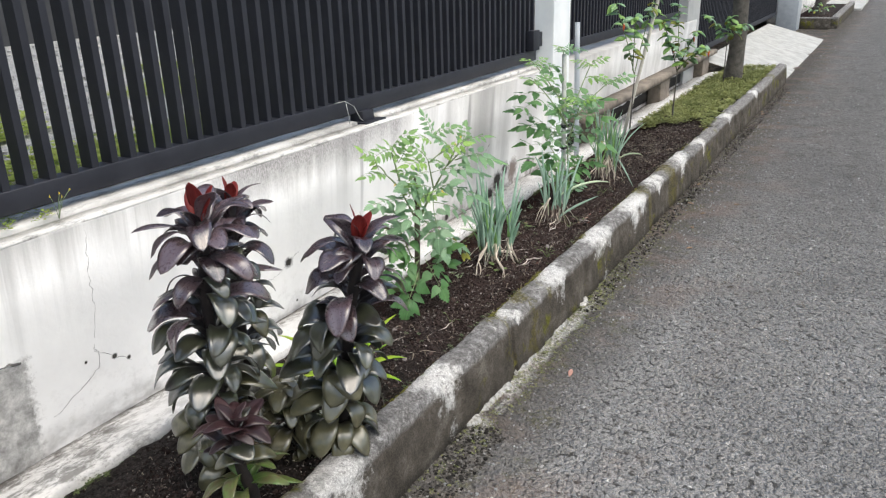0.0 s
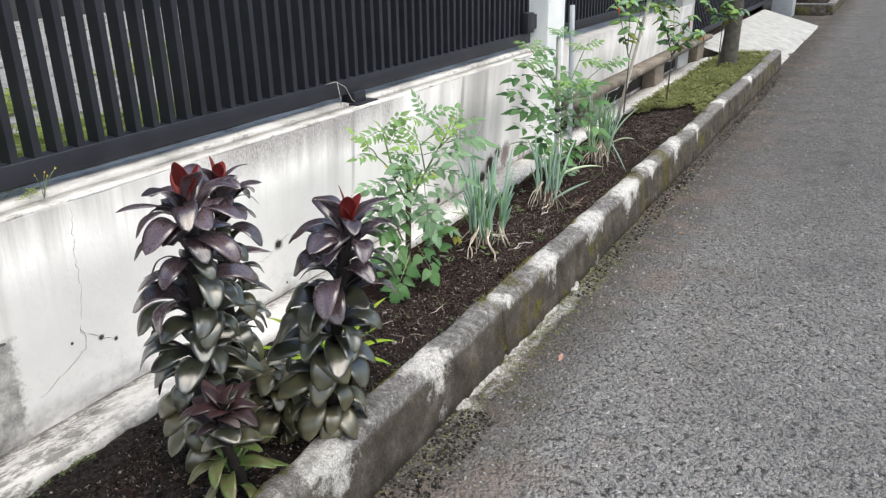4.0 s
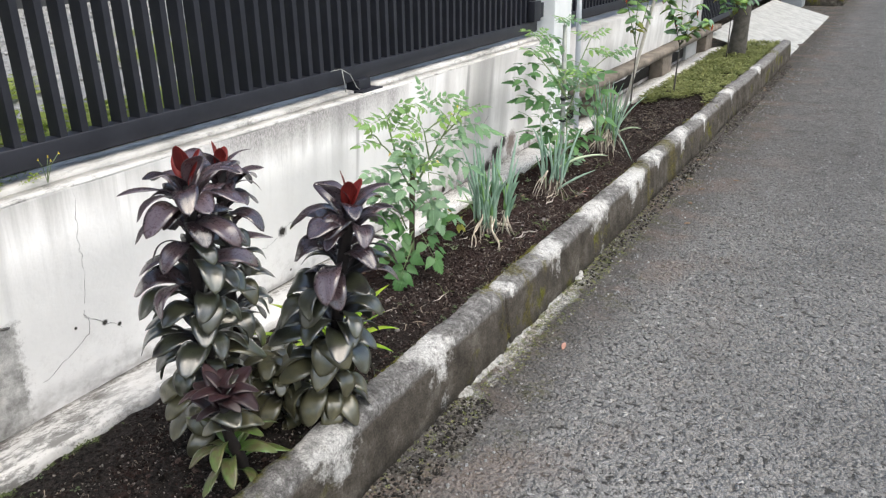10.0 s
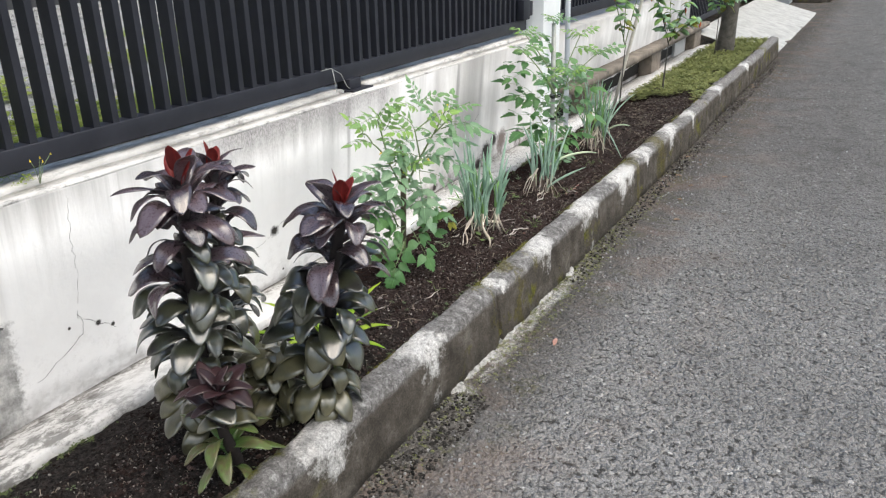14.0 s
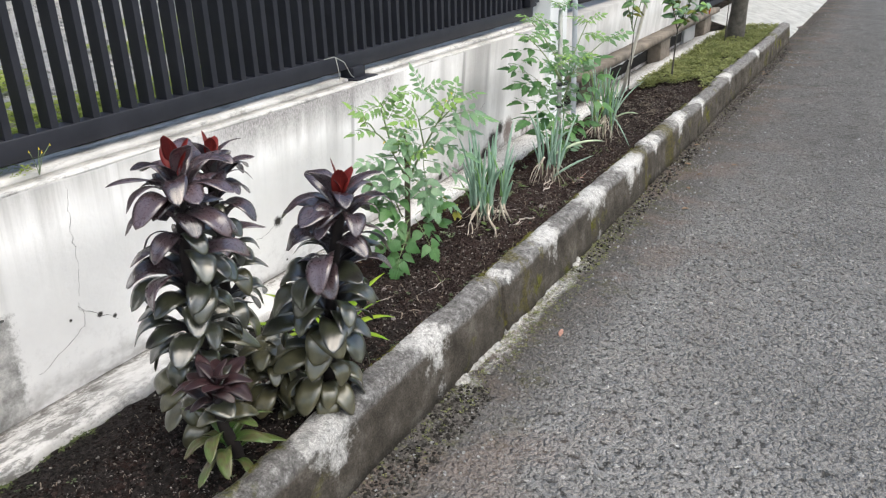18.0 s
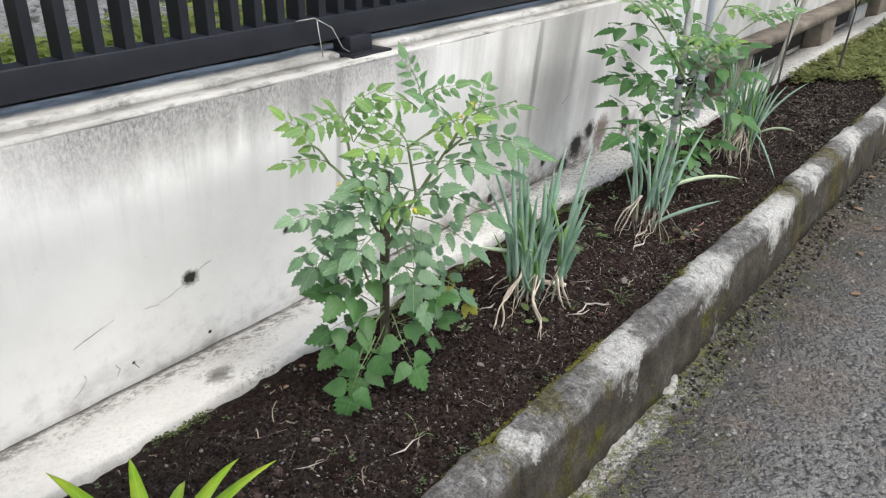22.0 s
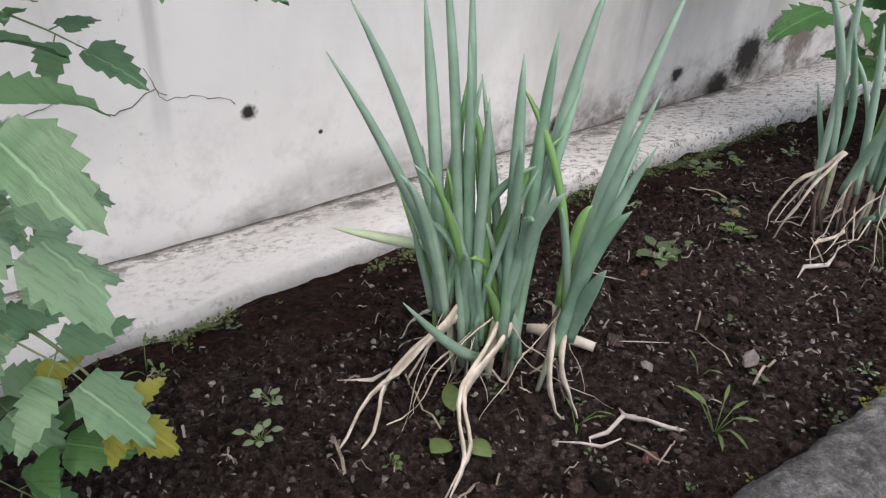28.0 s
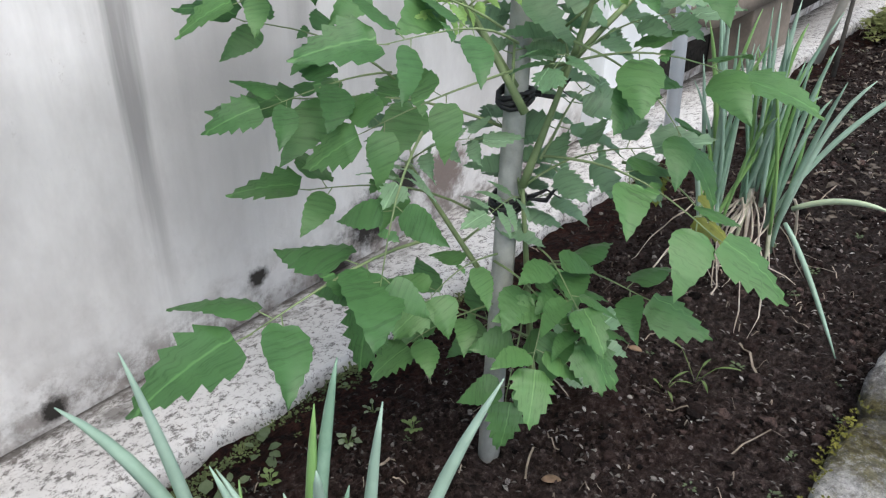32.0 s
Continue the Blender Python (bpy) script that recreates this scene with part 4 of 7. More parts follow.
def broad_leaf(length, width, arch, droop, tip, wave, seed):
    """A broad leaf along +y: a channelled stalk rises, the blade arches over like a shield and ends in a short point."""
    rng = random.Random(seed)
    bm = bmesh.new()
    rows = []
    y = z = 0.0
    n, cols = 18, 3
    ph = rng.uniform(0, 6)
    lean = rng.uniform(-0.25, 0.25)
    x = 0.0
    for i in range(n + 1):
        s = i / n
        u0 = min(1.0, max(0.0, (s - 0.16) / 0.84))
        belly = math.sin(math.pi * u0 ** 1.04) ** 0.56 * (1 - 0.1 * u0 ** 8)
        w = width * 0.5 * max(belly, 0.26 * (1 - s) ** 0.5) + 0.0005
        ease = min(1.0, max(0.0, (s - 0.2) / 0.72))
        th = arch - droop * ease * ease * (3 - 2 * ease) + tip * max(0.0, s - 0.8) * 5
        nx, nz = -math.sin(th), math.cos(th)
        row = []
        for k in range(-cols, cols + 1):
            u = k / cols
            h = w * ((0.8 - 0.5 * min(1, s * 1.6)) * abs(u) - 0.3 * u * u * min(1.0, s * 2.0)) + wave * width * abs(u) ** 1.5 * math.sin(s * 7 + ph + (1.3 if k > 0 else 0)) * math.sin(math.pi * s)
            row.append(bm.verts.new((x + u * w, y + nx * h, z + nz * h)))
        rows.append(row)
        x += lean * s * length / n
        y += math.cos(th) * length / n
        z += math.sin(th) * length / n
    for a, b in zip(rows, rows[1:]):
        for k in range(2 * cols):
            bm.faces.new((a[k], a[k + 1], b[k + 1], b[k]))
    return bm


TI_SHAPES = {}
for key, mat in (("dark", M_TI), ("top", M_TI_TOP), ("low", M_TI_LOW), ("crown", M_TI_TOP), ("red", M_TI_RED), ("maroon", M_TI_MAROON), ("fresh", M_TI_GREEN), ("dry", M_DEADLEAF)):
    TI_SHAPES[key] = []
    for v in range(6):
        arch, droop = ((0.7, 2.0), (0.55, 1.7), (0.8, 2.3), (0.5, 1.85), (0.75, 2.15), (0.6, 1.5))[v]
        wide = (0.076, 0.083, 0.09, 0.073, 0.086, 0.08)[v]
        if key == "red":
            arch, droop, wide = 0.06, 0.3 + 0.15 * v, wide * 1.1
        elif key == "maroon":
            arch, droop, wide = 0.35, 1.0 + 0.2 * v, wide * 0.78
        elif key == "top":
            arch, droop, wide = arch * 0.65, droop * 0.85, wide
        elif key == "crown":
            arch, droop, wide = 0.25, 1.0 + 0.2 * v, wide * 0.9
        elif key == "fresh":
            arch, droop, wide = arch * 0.5, droop * 0.7, wide * 0.66
        elif key == "low":
            droop += 0.25
        TI_SHAPES[key].append(thick(mesh_of("leaf", broad_leaf(0.22, wide, arch, droop, (0.2, 0.0, 0.35, -0.1, 0.1, 0.3)[v], (0.05, 0.1, 0.06, 0.12, 0.08, 0.1)[v], v + 1), mat), 0.0014))


def ti_plant(base, crown, leaves, label, rng, low=0.12, size=1.0, fresh=False, red=3, skirt=9, olive=False):
    """A stem with leaves spiralling up it, a skirt of old leaves at its foot and young upright leaves on top."""
    root = empty("ti_plant", Matrix.Translation(base), label, "plant", "ti plants")
    top = Vector(crown) - Vector(base)
    path = [top * s + Vector((0.02 * math.sin(5 * s), 0.02 * math.sin(4 * s + 1), 0)) * (1 - s) for s in [i / 8 for i in range(9)]]
    part("stem", tube(path, [0.019 - 0.004 * i / 8 for i in range(9)], 8), M_TI_STEM, root)
    for i in range(leaves):
        s = i / (leaves - 1)
        h = low + (0.95 - low) * s + rng.uniform(-0.01, 0.01)
        a = i * 2.39996 + rng.uniform(-0.35, 0.35)
        if fresh:
            key = "fresh" if s < 0.5 else ("low" if s < 0.6 else "dark" if i % 3 == 0 else "maroon")
        else:
            key = "low" if s < 0.3 + rng.uniform(-0.18, 0.16) or olive else ("dark" if s < 0.76 + rng.uniform(-0.14, 0.12) else "top")
        tilt = -0.1 + 0.35 * s + rng.uniform(-0.22, 0.3)
        if fresh:
            tilt = 0.1 + 1.1 * s
        d = Vector((math.cos(a), math.sin(a), tilt))
        k = size * (0.74 + 0.18 * math.sin(math.pi * min(1, s * 0.95 + 0.12)) + rng.uniform(-0.17, 0.14))
        ob = part("leaf", TI_SHAPES[key][rng.randrange(6)], None, root)
        ob.matrix_local = aim(top * h, d, (0, 0, 1), k, rng.uniform(-0.4, 0.4))
    for i in range(0 if fresh else skirt):
        a = i * 2.4 + rng.uniform(0, 0.8)
        ob = part("leaf", TI_SHAPES["dry" if i % 3 == 0 else "low"][rng.randrange(6)], None, root, "brown dry old leaf" if i % 3 == 0 else "")
        ob.matrix_local = aim(top * (0.07 + 0.013 * i), (math.cos(a), math.sin(a), -0.25), (0, 0, 1), size * rng.uniform(0.6, 0.85), rng.uniform(-0.5, 0.5))
    turn = rng.uniform(0, 6.28)
    for i in range(0 if olive else red):
        a = i * 2.1 + turn
        lean = 0.1 + 0.1 * i
        d = Vector((math.cos(a) * lean, math.sin(a) * lean, 1.0))
        ob = part("leaf", TI_SHAPES["maroon" if fresh else "red"][i % 6], None, root, "maroon young leaf" if fresh else "red young leaf")
        ob.matrix_local = aim(top * (0.985 if not fresh else 0.93), d, (-math.cos(a), -math.sin(a), 0.2), size * (0.54 - 0.04 * i), rng.uniform(-0.3, 0.3))
    # young leaves round the crown: the inner ones stand, the outer ones arch over
    for i in range(11):
        a = i * 2.4 + turn + 1.0
        lean = (0.22 + 0.07 * i) if fresh else 0.5 + 0.1 * i
        d = Vector((math.cos(a) * lean, math.sin(a) * lean, 0.95))
        ob = part("leaf", TI_SHAPES["maroon" if fresh else "low" if olive else "crown"][i % 6], None, root, "" if fresh or olive else "glossy lavender-brown young leaf")
        ob.matrix_local = aim(top * (0.965 - 0.008 * i), d, (0, 0, 1), size * (0.74 + 0.022 * i), rng.uniform(-0.3, 0.3))
    return root


def toothed_leaflet(bm, m, length, width, droop, rng, teeth=4):
    """One ovate leaflet with a toothed edge, a stalk and quilted veins into bm, at the place m."""
    n = teeth * 2 + 2
    rows = []
    stalk = length * 0.1 if length > 0.03 else 0.0
    ph = rng.uniform(0, 6)
    cup = rng.uniform(-0.2, 0.4)
    for i in range(n + 1):
        s = i / n
        w = width * 0.58 * math.sin(math.pi * min(1, 0.05 + 0.95 * s) ** 0.62) ** 0.85 * (1 - 0.32 * s ** 2)
        if i % 2 == 1:
            w *= (0.78 + 0.08 * math.sin(i * 2.3 + ph)) if teeth < 6 else 0.93 + 0.04 * math.sin(i * 2.3 + ph)
        if i == n:
            w = 0.0004
        fwd = length * ((0.055 if teeth < 6 else 0.02) if i % 2 == 0 else -0.012)
        row = []
        for u in (-1.0, -0.5, 0.0, 0.5, 1.0):
            puff = 0.05 * width * math.sin(s * teeth * 6.28 + (0.8 if u > 0 else 0) + abs(u) * 2) * (1 if abs(u) == 0.5 else 0.4 if u else 0)
            z = -droop * length * s * s + w * (cup * abs(u) - 0.16 * u * u) + puff + 0.05 * width * abs(u) * math.sin(s * 5 + ph)
            row.append(bm.verts.new(m @ Vector((u * w, stalk + length * s + (fwd if abs(u) == 1 and 0 < i < n else -fwd * 0.2 if u and i else 0), z))))
        rows.append(row)
    for a, b in zip(rows, rows[1:]):
        for k in range(4):
            bm.faces.new((a[k], a[k + 1], b[k + 1], b[k]))
    if stalk:
        before = len(bm.faces)
        tube_into(bm, [m @ Vector((0, -0.006, 0)), m @ Vector((0, stalk * 1.1, 0))], [0.0011, 0.0008], 4, False)
        bm.faces.ensure_lookup_table()
        for f in bm.faces[before:]:
            f.material_index = 1


def tomato_leaf(mat, length, pairs, seed, big=1.0, first=0.32, teeth=4, wide=1.0):
    """A compound leaf: stalk, toothed leaflets in pairs, small ones between."""
    rng = random.Random(seed)
    bm = bmesh.new()
    pts = [Vector((0.01 * math.sin(3 * s + seed), length * s, 0.08 * length * math.sin(math.pi * s) - 0.10 * length * s * s)) for s in [i / 7 for i in range(8)]]
    tube_into(bm, pts, [0.0026 - 0.0018 * i / 7 for i in range(8)], 5)
    for f in bm.faces:
        f.material_index = 1
    def at(s):
        k = s * 7
        i = min(6, int(k))
        return pts[i].lerp(pts[i + 1], k - i)
    for j in range(pairs):
        s = first + (0.9 - first) * j / max(1, pairs - 1) - 0.02
        for side in (-1, 1):
            L = big * length * rng.uniform(0.32, 0.41) * (1.0 - 0.12 * j / pairs)
            a = side * rng.uniform(1.0, 1.3)
            m = Matrix.Translation(at(s + side * 0.015)) @ Matrix.Rotation(-a, 4, "Z") @ Matrix.Rotation(rng.uniform(-0.3, 0.12), 4, "X") @ Matrix.Rotation(rng.uniform(-0.3, 0.3), 4, "Y") @ Matrix.Translation((0, 0.008, 0))
            toothed_leaflet(bm, m, L, L * wide * rng.uniform(0.52, 0.66), rng.uniform(0.12, 0.5), rng, teeth)
        if j < pairs - 1:
            for side in (-1, 1):
                L = length * rng.uniform(0.07, 0.11)
                m = Matrix.Translation(at(s + 0.29 / pairs)) @ Matrix.Rotation(-side * 1.2, 4, "Z")
                toothed_leaflet(bm, m, L, L * 0.8, 0.2, rng, 2)
    m = Matrix.Translation(pts[-1]) @ Matrix.Rotation(rng.uniform(-0.15, 0.15), 4, "Z") @ Matrix.Rotation(-0.25, 4, "X")
    toothed_leaflet(bm, m, big * length * 0.44, big * length * 0.31 * wide, 0.25, rng, 5)
    return mesh_of("leaf", bm, [mat, M_TOM_STEM])


TOM = {
    "mid": [tomato_leaf(M_TOM, 0.21, 3, s, 1.1, 0.3, 5, 0.88) for s in (1, 2, 3, 12)],
    "arm": [tomato_leaf(M_TOM, 0.24, 3, s, 0.68, 0.34, 4, 1.0) for s in (21, 22, 23)],
    "low": [tomato_leaf(M_TOM_DEEP, 0.2, 2, s, 1.2, 0.4, 6, 1.1) for s in (4, 5, 6, 17)],
    "top": [tomato_leaf(M_TOM_TOP, 0.15, 4, s, 1.1, 0.2, 4, 0.85) for s in (7, 8, 9, 13)],
    "broad": [tomato_leaf(M_TOM_DEEP, 0.27, 2, s, 1.0, 0.5, 6, 0.95) for s in (14, 15, 16)],
    "old": [tomato_leaf(M_TOM_OLD, 0.15, 2, s, 0.9) for s in (10, 11)],
}


def flower_mesh():
    bm = bmesh.new()
    for i in range(5):
        a = i * 1.2566
        m = Matrix.Rotation(a, 4, "Z") @ Matrix.Rotation(-0.5, 4, "X")
        toothed_leaflet(bm, m, 0.009, 0.004, 0.3, random.Random(i), 2)
    tube_into(bm, [(0, 0, 0), (0, 0, 0.008)], [0.0025, 0.001], 5)
    return mesh_of("flower", bm, M_YELLOW)


FLOWER = flower_mesh()


def limb(root, a, b, lift, r0, r1, name="branch"):
    pts = bend(a, b, lift, 7)
    ob = part(name, tube(pts, [r0 + (r1 - r0) * i / 6 for i in range(7)], 6), M_TOM_STEM, root)
    return pts, ob


LIGHT_SIDE = (0.33, -0.22, 0.92)


def hang_leaf(root, key, at, direction, rng, scale=1.0, roll=0.0):
    ob = part("leaf", TOM[key][rng.randrange(len(TOM[key]))], None, root)
    ob.matrix_local = aim(at, direction, LIGHT_SIDE, scale, roll)
    return ob


def tomato_plant(base, branches, fixed, label, seed, leaf_scale=1.0, per=7, low_leaves=6, flowers=(), body="mid", ends=8):
    """branches: end points with their lifts, from the stem's fork; fixed: (kind, from, to) leaves set one by one."""
    rng = random.Random(seed)
    root = empty("tomato_plant", Matrix.Translation(base), label, "plant", "tomato plants")
    o = Vector(base)
    fork = None
    for start, end, lift, r in branches:
        a, b = Vector(start) - o, Vector(end) - o
        pts, bough = limb(root, a, b, lift, r * 0.8, 0.0028, "stem" if fork is None else "branch")
        fork = True
        L = (b - a).length
        cnt = int(per * L / 0.45)
        for i in range(cnt):
            s = 0.25 + 0.72 * i / max(1, cnt - 1)
            k = s * 6
            j = min(5, int(k))
            p = pts[j].lerp(pts[j + 1], k - j)
            ang = i * 2.4 + rng.uniform(-0.6, 0.6) + seed
            hgt = p.z
            d = Vector((math.cos(ang), math.sin(ang), rng.uniform(-0.05, 0.4)))
            key = "top" if s > 0.7 and hgt > 0.45 else (body if i % 3 else "mid")
            hang_leaf(bough, key, p, d, rng, leaf_scale * rng.uniform(0.75, 1.05), rng.uniform(-0.25, 0.25))
        for i in range(ends):
            ang = i * 2.4 + rng.uniform(0, 1)
            q = pts[-1].lerp(pts[-2], 0.13 * i)
            hang_leaf(bough, "top" if b.z > 0.62 else "mid", q, Vector((math.cos(ang) * 0.8, math.sin(ang) * 0.8, 0.4 - 0.06 * i)), rng, rng.uniform(0.42, 0.78), rng.uniform(-0.3, 0.3))
    for kind, a, b, k in fixed:
        a, b = Vector(a) - o, Vector(b) - o
        ob = hang_leaf(root, kind, a, b - a, rng, 1.0)
        reach, least = {"mid": (0.31, 0.7), "arm": (0.33, 0.75), "low": (0.3, 0.72), "old": (0.21, 0.8), "top": (0.215, 0.62), "broad": (0.4, 0.7)}[kind]
        ob.matrix_local = aim(a, b - a, LIGHT_SIDE, max(least, (b - a).length / reach) * k, rng.uniform(-0.25, 0.25))
    for i in range(low_leaves):
        ang = i * 2.4 + seed
        hang_leaf(root, "low", Vector((0, 0, 0.1 + 0.045 * i)), Vector((math.cos(ang), math.sin(ang), 0.05 - 0.06 * (i < 3))), rng, rng.uniform(0.7, 0.95), rng.uniform(-0.2, 0.2))
    for f in flowers:
        ob = part("flower", FLOWER, None, root, "small yellow flower")
        ob.location = Vector(f) - o
        ob.rotation_euler = (rng.uniform(1.5, 3), 0, rng.uniform(0, 6))
    return root


def onion_leaf(a, b, lift, r, side=0.0):
    """A hollow tapering leaf from a to b."""
    a, b = Vector(a), Vector(b)
    n = 11
    out = []
    d = (b - a)
    per = Vector((-d.y, d.x, 0)) * side
    rise = abs(d.z) > 0.6 * math.hypot(d.x, d.y)
    c = a + Vector((d.x * 0.3, d.y * 0.3, d.z * 0.62)) if rise else a.lerp(b, 0.5)
    for i in range(n):
        s = i / (n - 1)
        q = a * (1 - s) ** 2 + c * (2 * s * (1 - s)) + b * s * s
        out.append(q + Vector((0, 0, lift * 4 * s * (1 - s))) + per * (4 * s * (1 - s) + 0.5 * math.sin(6.3 * s + 40 * r)))
    rad = [r * (0.72 + 0.34 * math.sin(math.pi * min(1, s * 0.8 + 0.12))) * (1 - s ** 6) + 0.0006 for s in [i / (n - 1) for i in range(n)]]
    return tube(out, rad, 7, True, 0.8)


def dry_ribbon(a, b, rng, lift=0.0, r=0.0034):
    """A withered skin that wavers from a down to b, narrows, and curls up at its end."""
    n = 13
    pts = bend(a, b, lift, n)
    L = (Vector(b) - Vector(a)).length
    ph, am, beat = rng.uniform(0, 6), L * rng.uniform(0.02, 0.07), rng.uniform(0.45, 0.8)
    side = Vector((math.cos(ph), math.sin(ph), 0.15))
    pts = [q + side * am * (math.sin(i * beat + ph) - math.sin(ph)) + Vector((0, 0, 0.02 * L * math.sin(i * 1.3 + ph))) * min(1, i / 4) for i, q in enumerate(pts)]
    curl = rng.uniform(0.006, 0.016)
    pts[-1] += side * curl + Vector((0, 0, curl))
    pts[-2] += side * curl * 0.7
    wide = [0.7 + 0.5 * abs(math.sin(i * 0.8 + ph)) for i in range(n)]
    return tube(pts, [r * w * (1 - 0.75 * (i / (n - 1)) ** 2) for i, w in enumerate(wide)], 6, True, 0.3)


def onion_clump(base, knot, tips, bent, dry, label, seed, extra=12, spread=0.11, height=0.4, r=0.0065, skin=0.7):
    """tips: where leaf tips stand; bent: pale or fallen leaves (from, to, lift, pale); dry: old skins hanging to the soil."""
    rng = random.Random(seed)
    root = empty("spring_onion_clump", Matrix.Translation(base), label, "plant", "spring onions")
    o = Vector(base)
    ks = [Vector((0.015 * (j - 3) + rng.uniform(-0.02, 0.02), 0.016 * (j - 3) + rng.uniform(-0.022, 0.022), knot + rng.uniform(-0.06, 0.03))) for j in range(7)]
    for i, t in enumerate(tips):
        b = Vector(t) - o
        a = min(ks, key=lambda k: (Vector((k.x, k.y)) - Vector((b.x, b.y)) * 0.5).length) + Vector((rng.uniform(-0.012, 0.012), rng.uniform(-0.012, 0.012), rng.uniform(-0.06, 0.01)))
        part("leaf", onion_leaf(a, b, rng.uniform(-0.015, 0.02), r * rng.uniform(0.9, 1.2), rng.uniform(-0.07, 0.07)), M_ONION, root)
    for i in range(extra):
        a = ks[i % 7] + Vector((rng.uniform(-0.012, 0.012), rng.uniform(-0.012, 0.012), rng.uniform(-0.02, 0.02)))
        ang = rng.uniform(0, 6.28)
        rr = spread * rng.uniform(0.15, 1.0)
        h = height * rng.uniform(0.35, 0.85)
        b = a + Vector((math.cos(ang) * rr * 0.8, math.sin(ang) * rr * 0.8, h))
        part("leaf", onion_leaf(a, b, rng.uniform(-0.02, 0.03), r * rng.uniform(0.55, 0.95), rng.uniform(-0.1, 0.1)), M_ONION_YOUNG if i % 3 == 0 else M_ONION, root)
    for a, b, lift, pale in [q for q in bent if q[3] == "dry"]:
        part("dry_skin", dry_ribbon(Vector(a) - o, Vector(b) - o, rng, lift, r * skin), M_DRY, root, "dry straw-coloured hanging skin")
    for a, b, lift, pale in [q for q in bent if q[3] != "dry"]:
        part("leaf", onion_leaf(Vector(a) - o, Vector(b) - o, lift, r * (1.0 if pale else 0.9)), M_ONION_PALE if pale else M_ONION, root, "fallen pale leaf" if pale else "")
    for i in range(14):
        k = ks[i % 7]
        p = Vector((k.x * rng.uniform(0.3, 1.2), k.y * rng.uniform(0.3, 1.2), 0.0))
        part("stalk", tube([p, p.lerp(k, 0.5) + Vector((rng.uniform(-0.008, 0.008), rng.uniform(-0.008, 0.008), 0)), k + Vector((0, 0, 0.02))], [0.003, 0.004, 0.005], 6), (M_ROOT, M_SHEATH, M_ROOT, M_ROOT, M_DRY)[i % 5], root)
    for i in range(14):
        k = ks[i % 7]
        ang = rng.uniform(0, 6.28)
        e = Vector((k.x * 0.6 + math.cos(ang) * rng.uniform(0.04, 0.12), k.y * 0.6 + math.sin(ang) * rng.uniform(0.04, 0.12), 0.012))
        m1 = Vector((k.x, k.y, 0.06)).lerp(e, 0.5) + Vector((rng.uniform(-0.02, 0.02), rng.uniform(-0.02, 0.02), -0.01))
        part("root", tube([Vector((k.x, k.y, knot * 0.6)), m1, e.lerp(m1, 0.4) + Vector((0, 0, 0.004)), e], [0.002, 0.0016, 0.0013, 0.0006], 4), M_ROOT if i % 3 else M_DRY, root, "thin root")
    for i in range(dry):
        k = ks[i % 7]
        ang = rng.uniform(0, 6.28)
        L = rng.uniform(0.05, 0.16)
        e = Vector((k.x + math.cos(ang) * L, k.y + math.sin(ang) * L, rng.uniform(-0.005, 0.02)))
        part("dry_skin", dry_ribbon(k + Vector((0, 0, 0.01)), e, rng, 0.01, rng.uniform(0.0014, 0.003)), M_DRY, root, "dry straw-coloured hanging skin")
    return root


# ---- the plants in the bed ----
R = random.Random(11)
ti_plant((0.74, 5.40, 0.17), (1.0, 5.23, 1.11), 84, "tall dark purple ti plant with a red crown", R, 0.1, 1.0)
ti_plant((0.64, 5.62, 0.17), (0.80, 5.525, 1.04), 76, "slim dark purple ti plant with a red crown, near the wall", R, 0.1, 0.88)
ti_plant((1.0, 5.64, 0.19), (1.30, 5.47, 1.015), 72, "dark purple ti plant with glossy leaves leaning over the kerb", R, 0.08, 1.02)
ti_plant((0.9, 5.57, 0.18), (0.93, 5.53, 0.42), 26, "short ti shoot with dull olive-brown leaves", R, 0.2, 0.8, False, 0, 6, True)
ti_plant((0.97, 5.28, 0.19), (1.06, 5.19, 0.52), 28, "small young ti plant, reddish top and green lower leaves", R, 0.15, 0.82, True, 3)


def strap_plant(base, seed):
    rng = random.Random(seed)
    root = empty("strap_leaf_plant", Matrix.Translation(base), "small bright lime green plant with strap leaves", "plant")
    for i in range(13):
        a = i * 2.4
        L = rng.uniform(0.24, 0.37)
        me = thick(mesh_of("leaf", blade(L, 0.03, 0.2, rng.uniform(0.7, 1.5), 0.5, 9, 0.8, 1, 0.1, 0.5), M_LIME), 0.0012)
        ob = part("leaf", me, None, root)
        ob.matrix_local = aim((0, 0, 0.02), (math.cos(a), math.sin(a), rng.uniform(0.3, 1.6)), (0, 0, 1), 1.0)
    part("stem", tube([(0, 0, -0.02), (0, 0, 0.05)], [0.012, 0.009], 7), M_LIME, root)


strap_plant((0.84, 5.95, 0.2), 3)


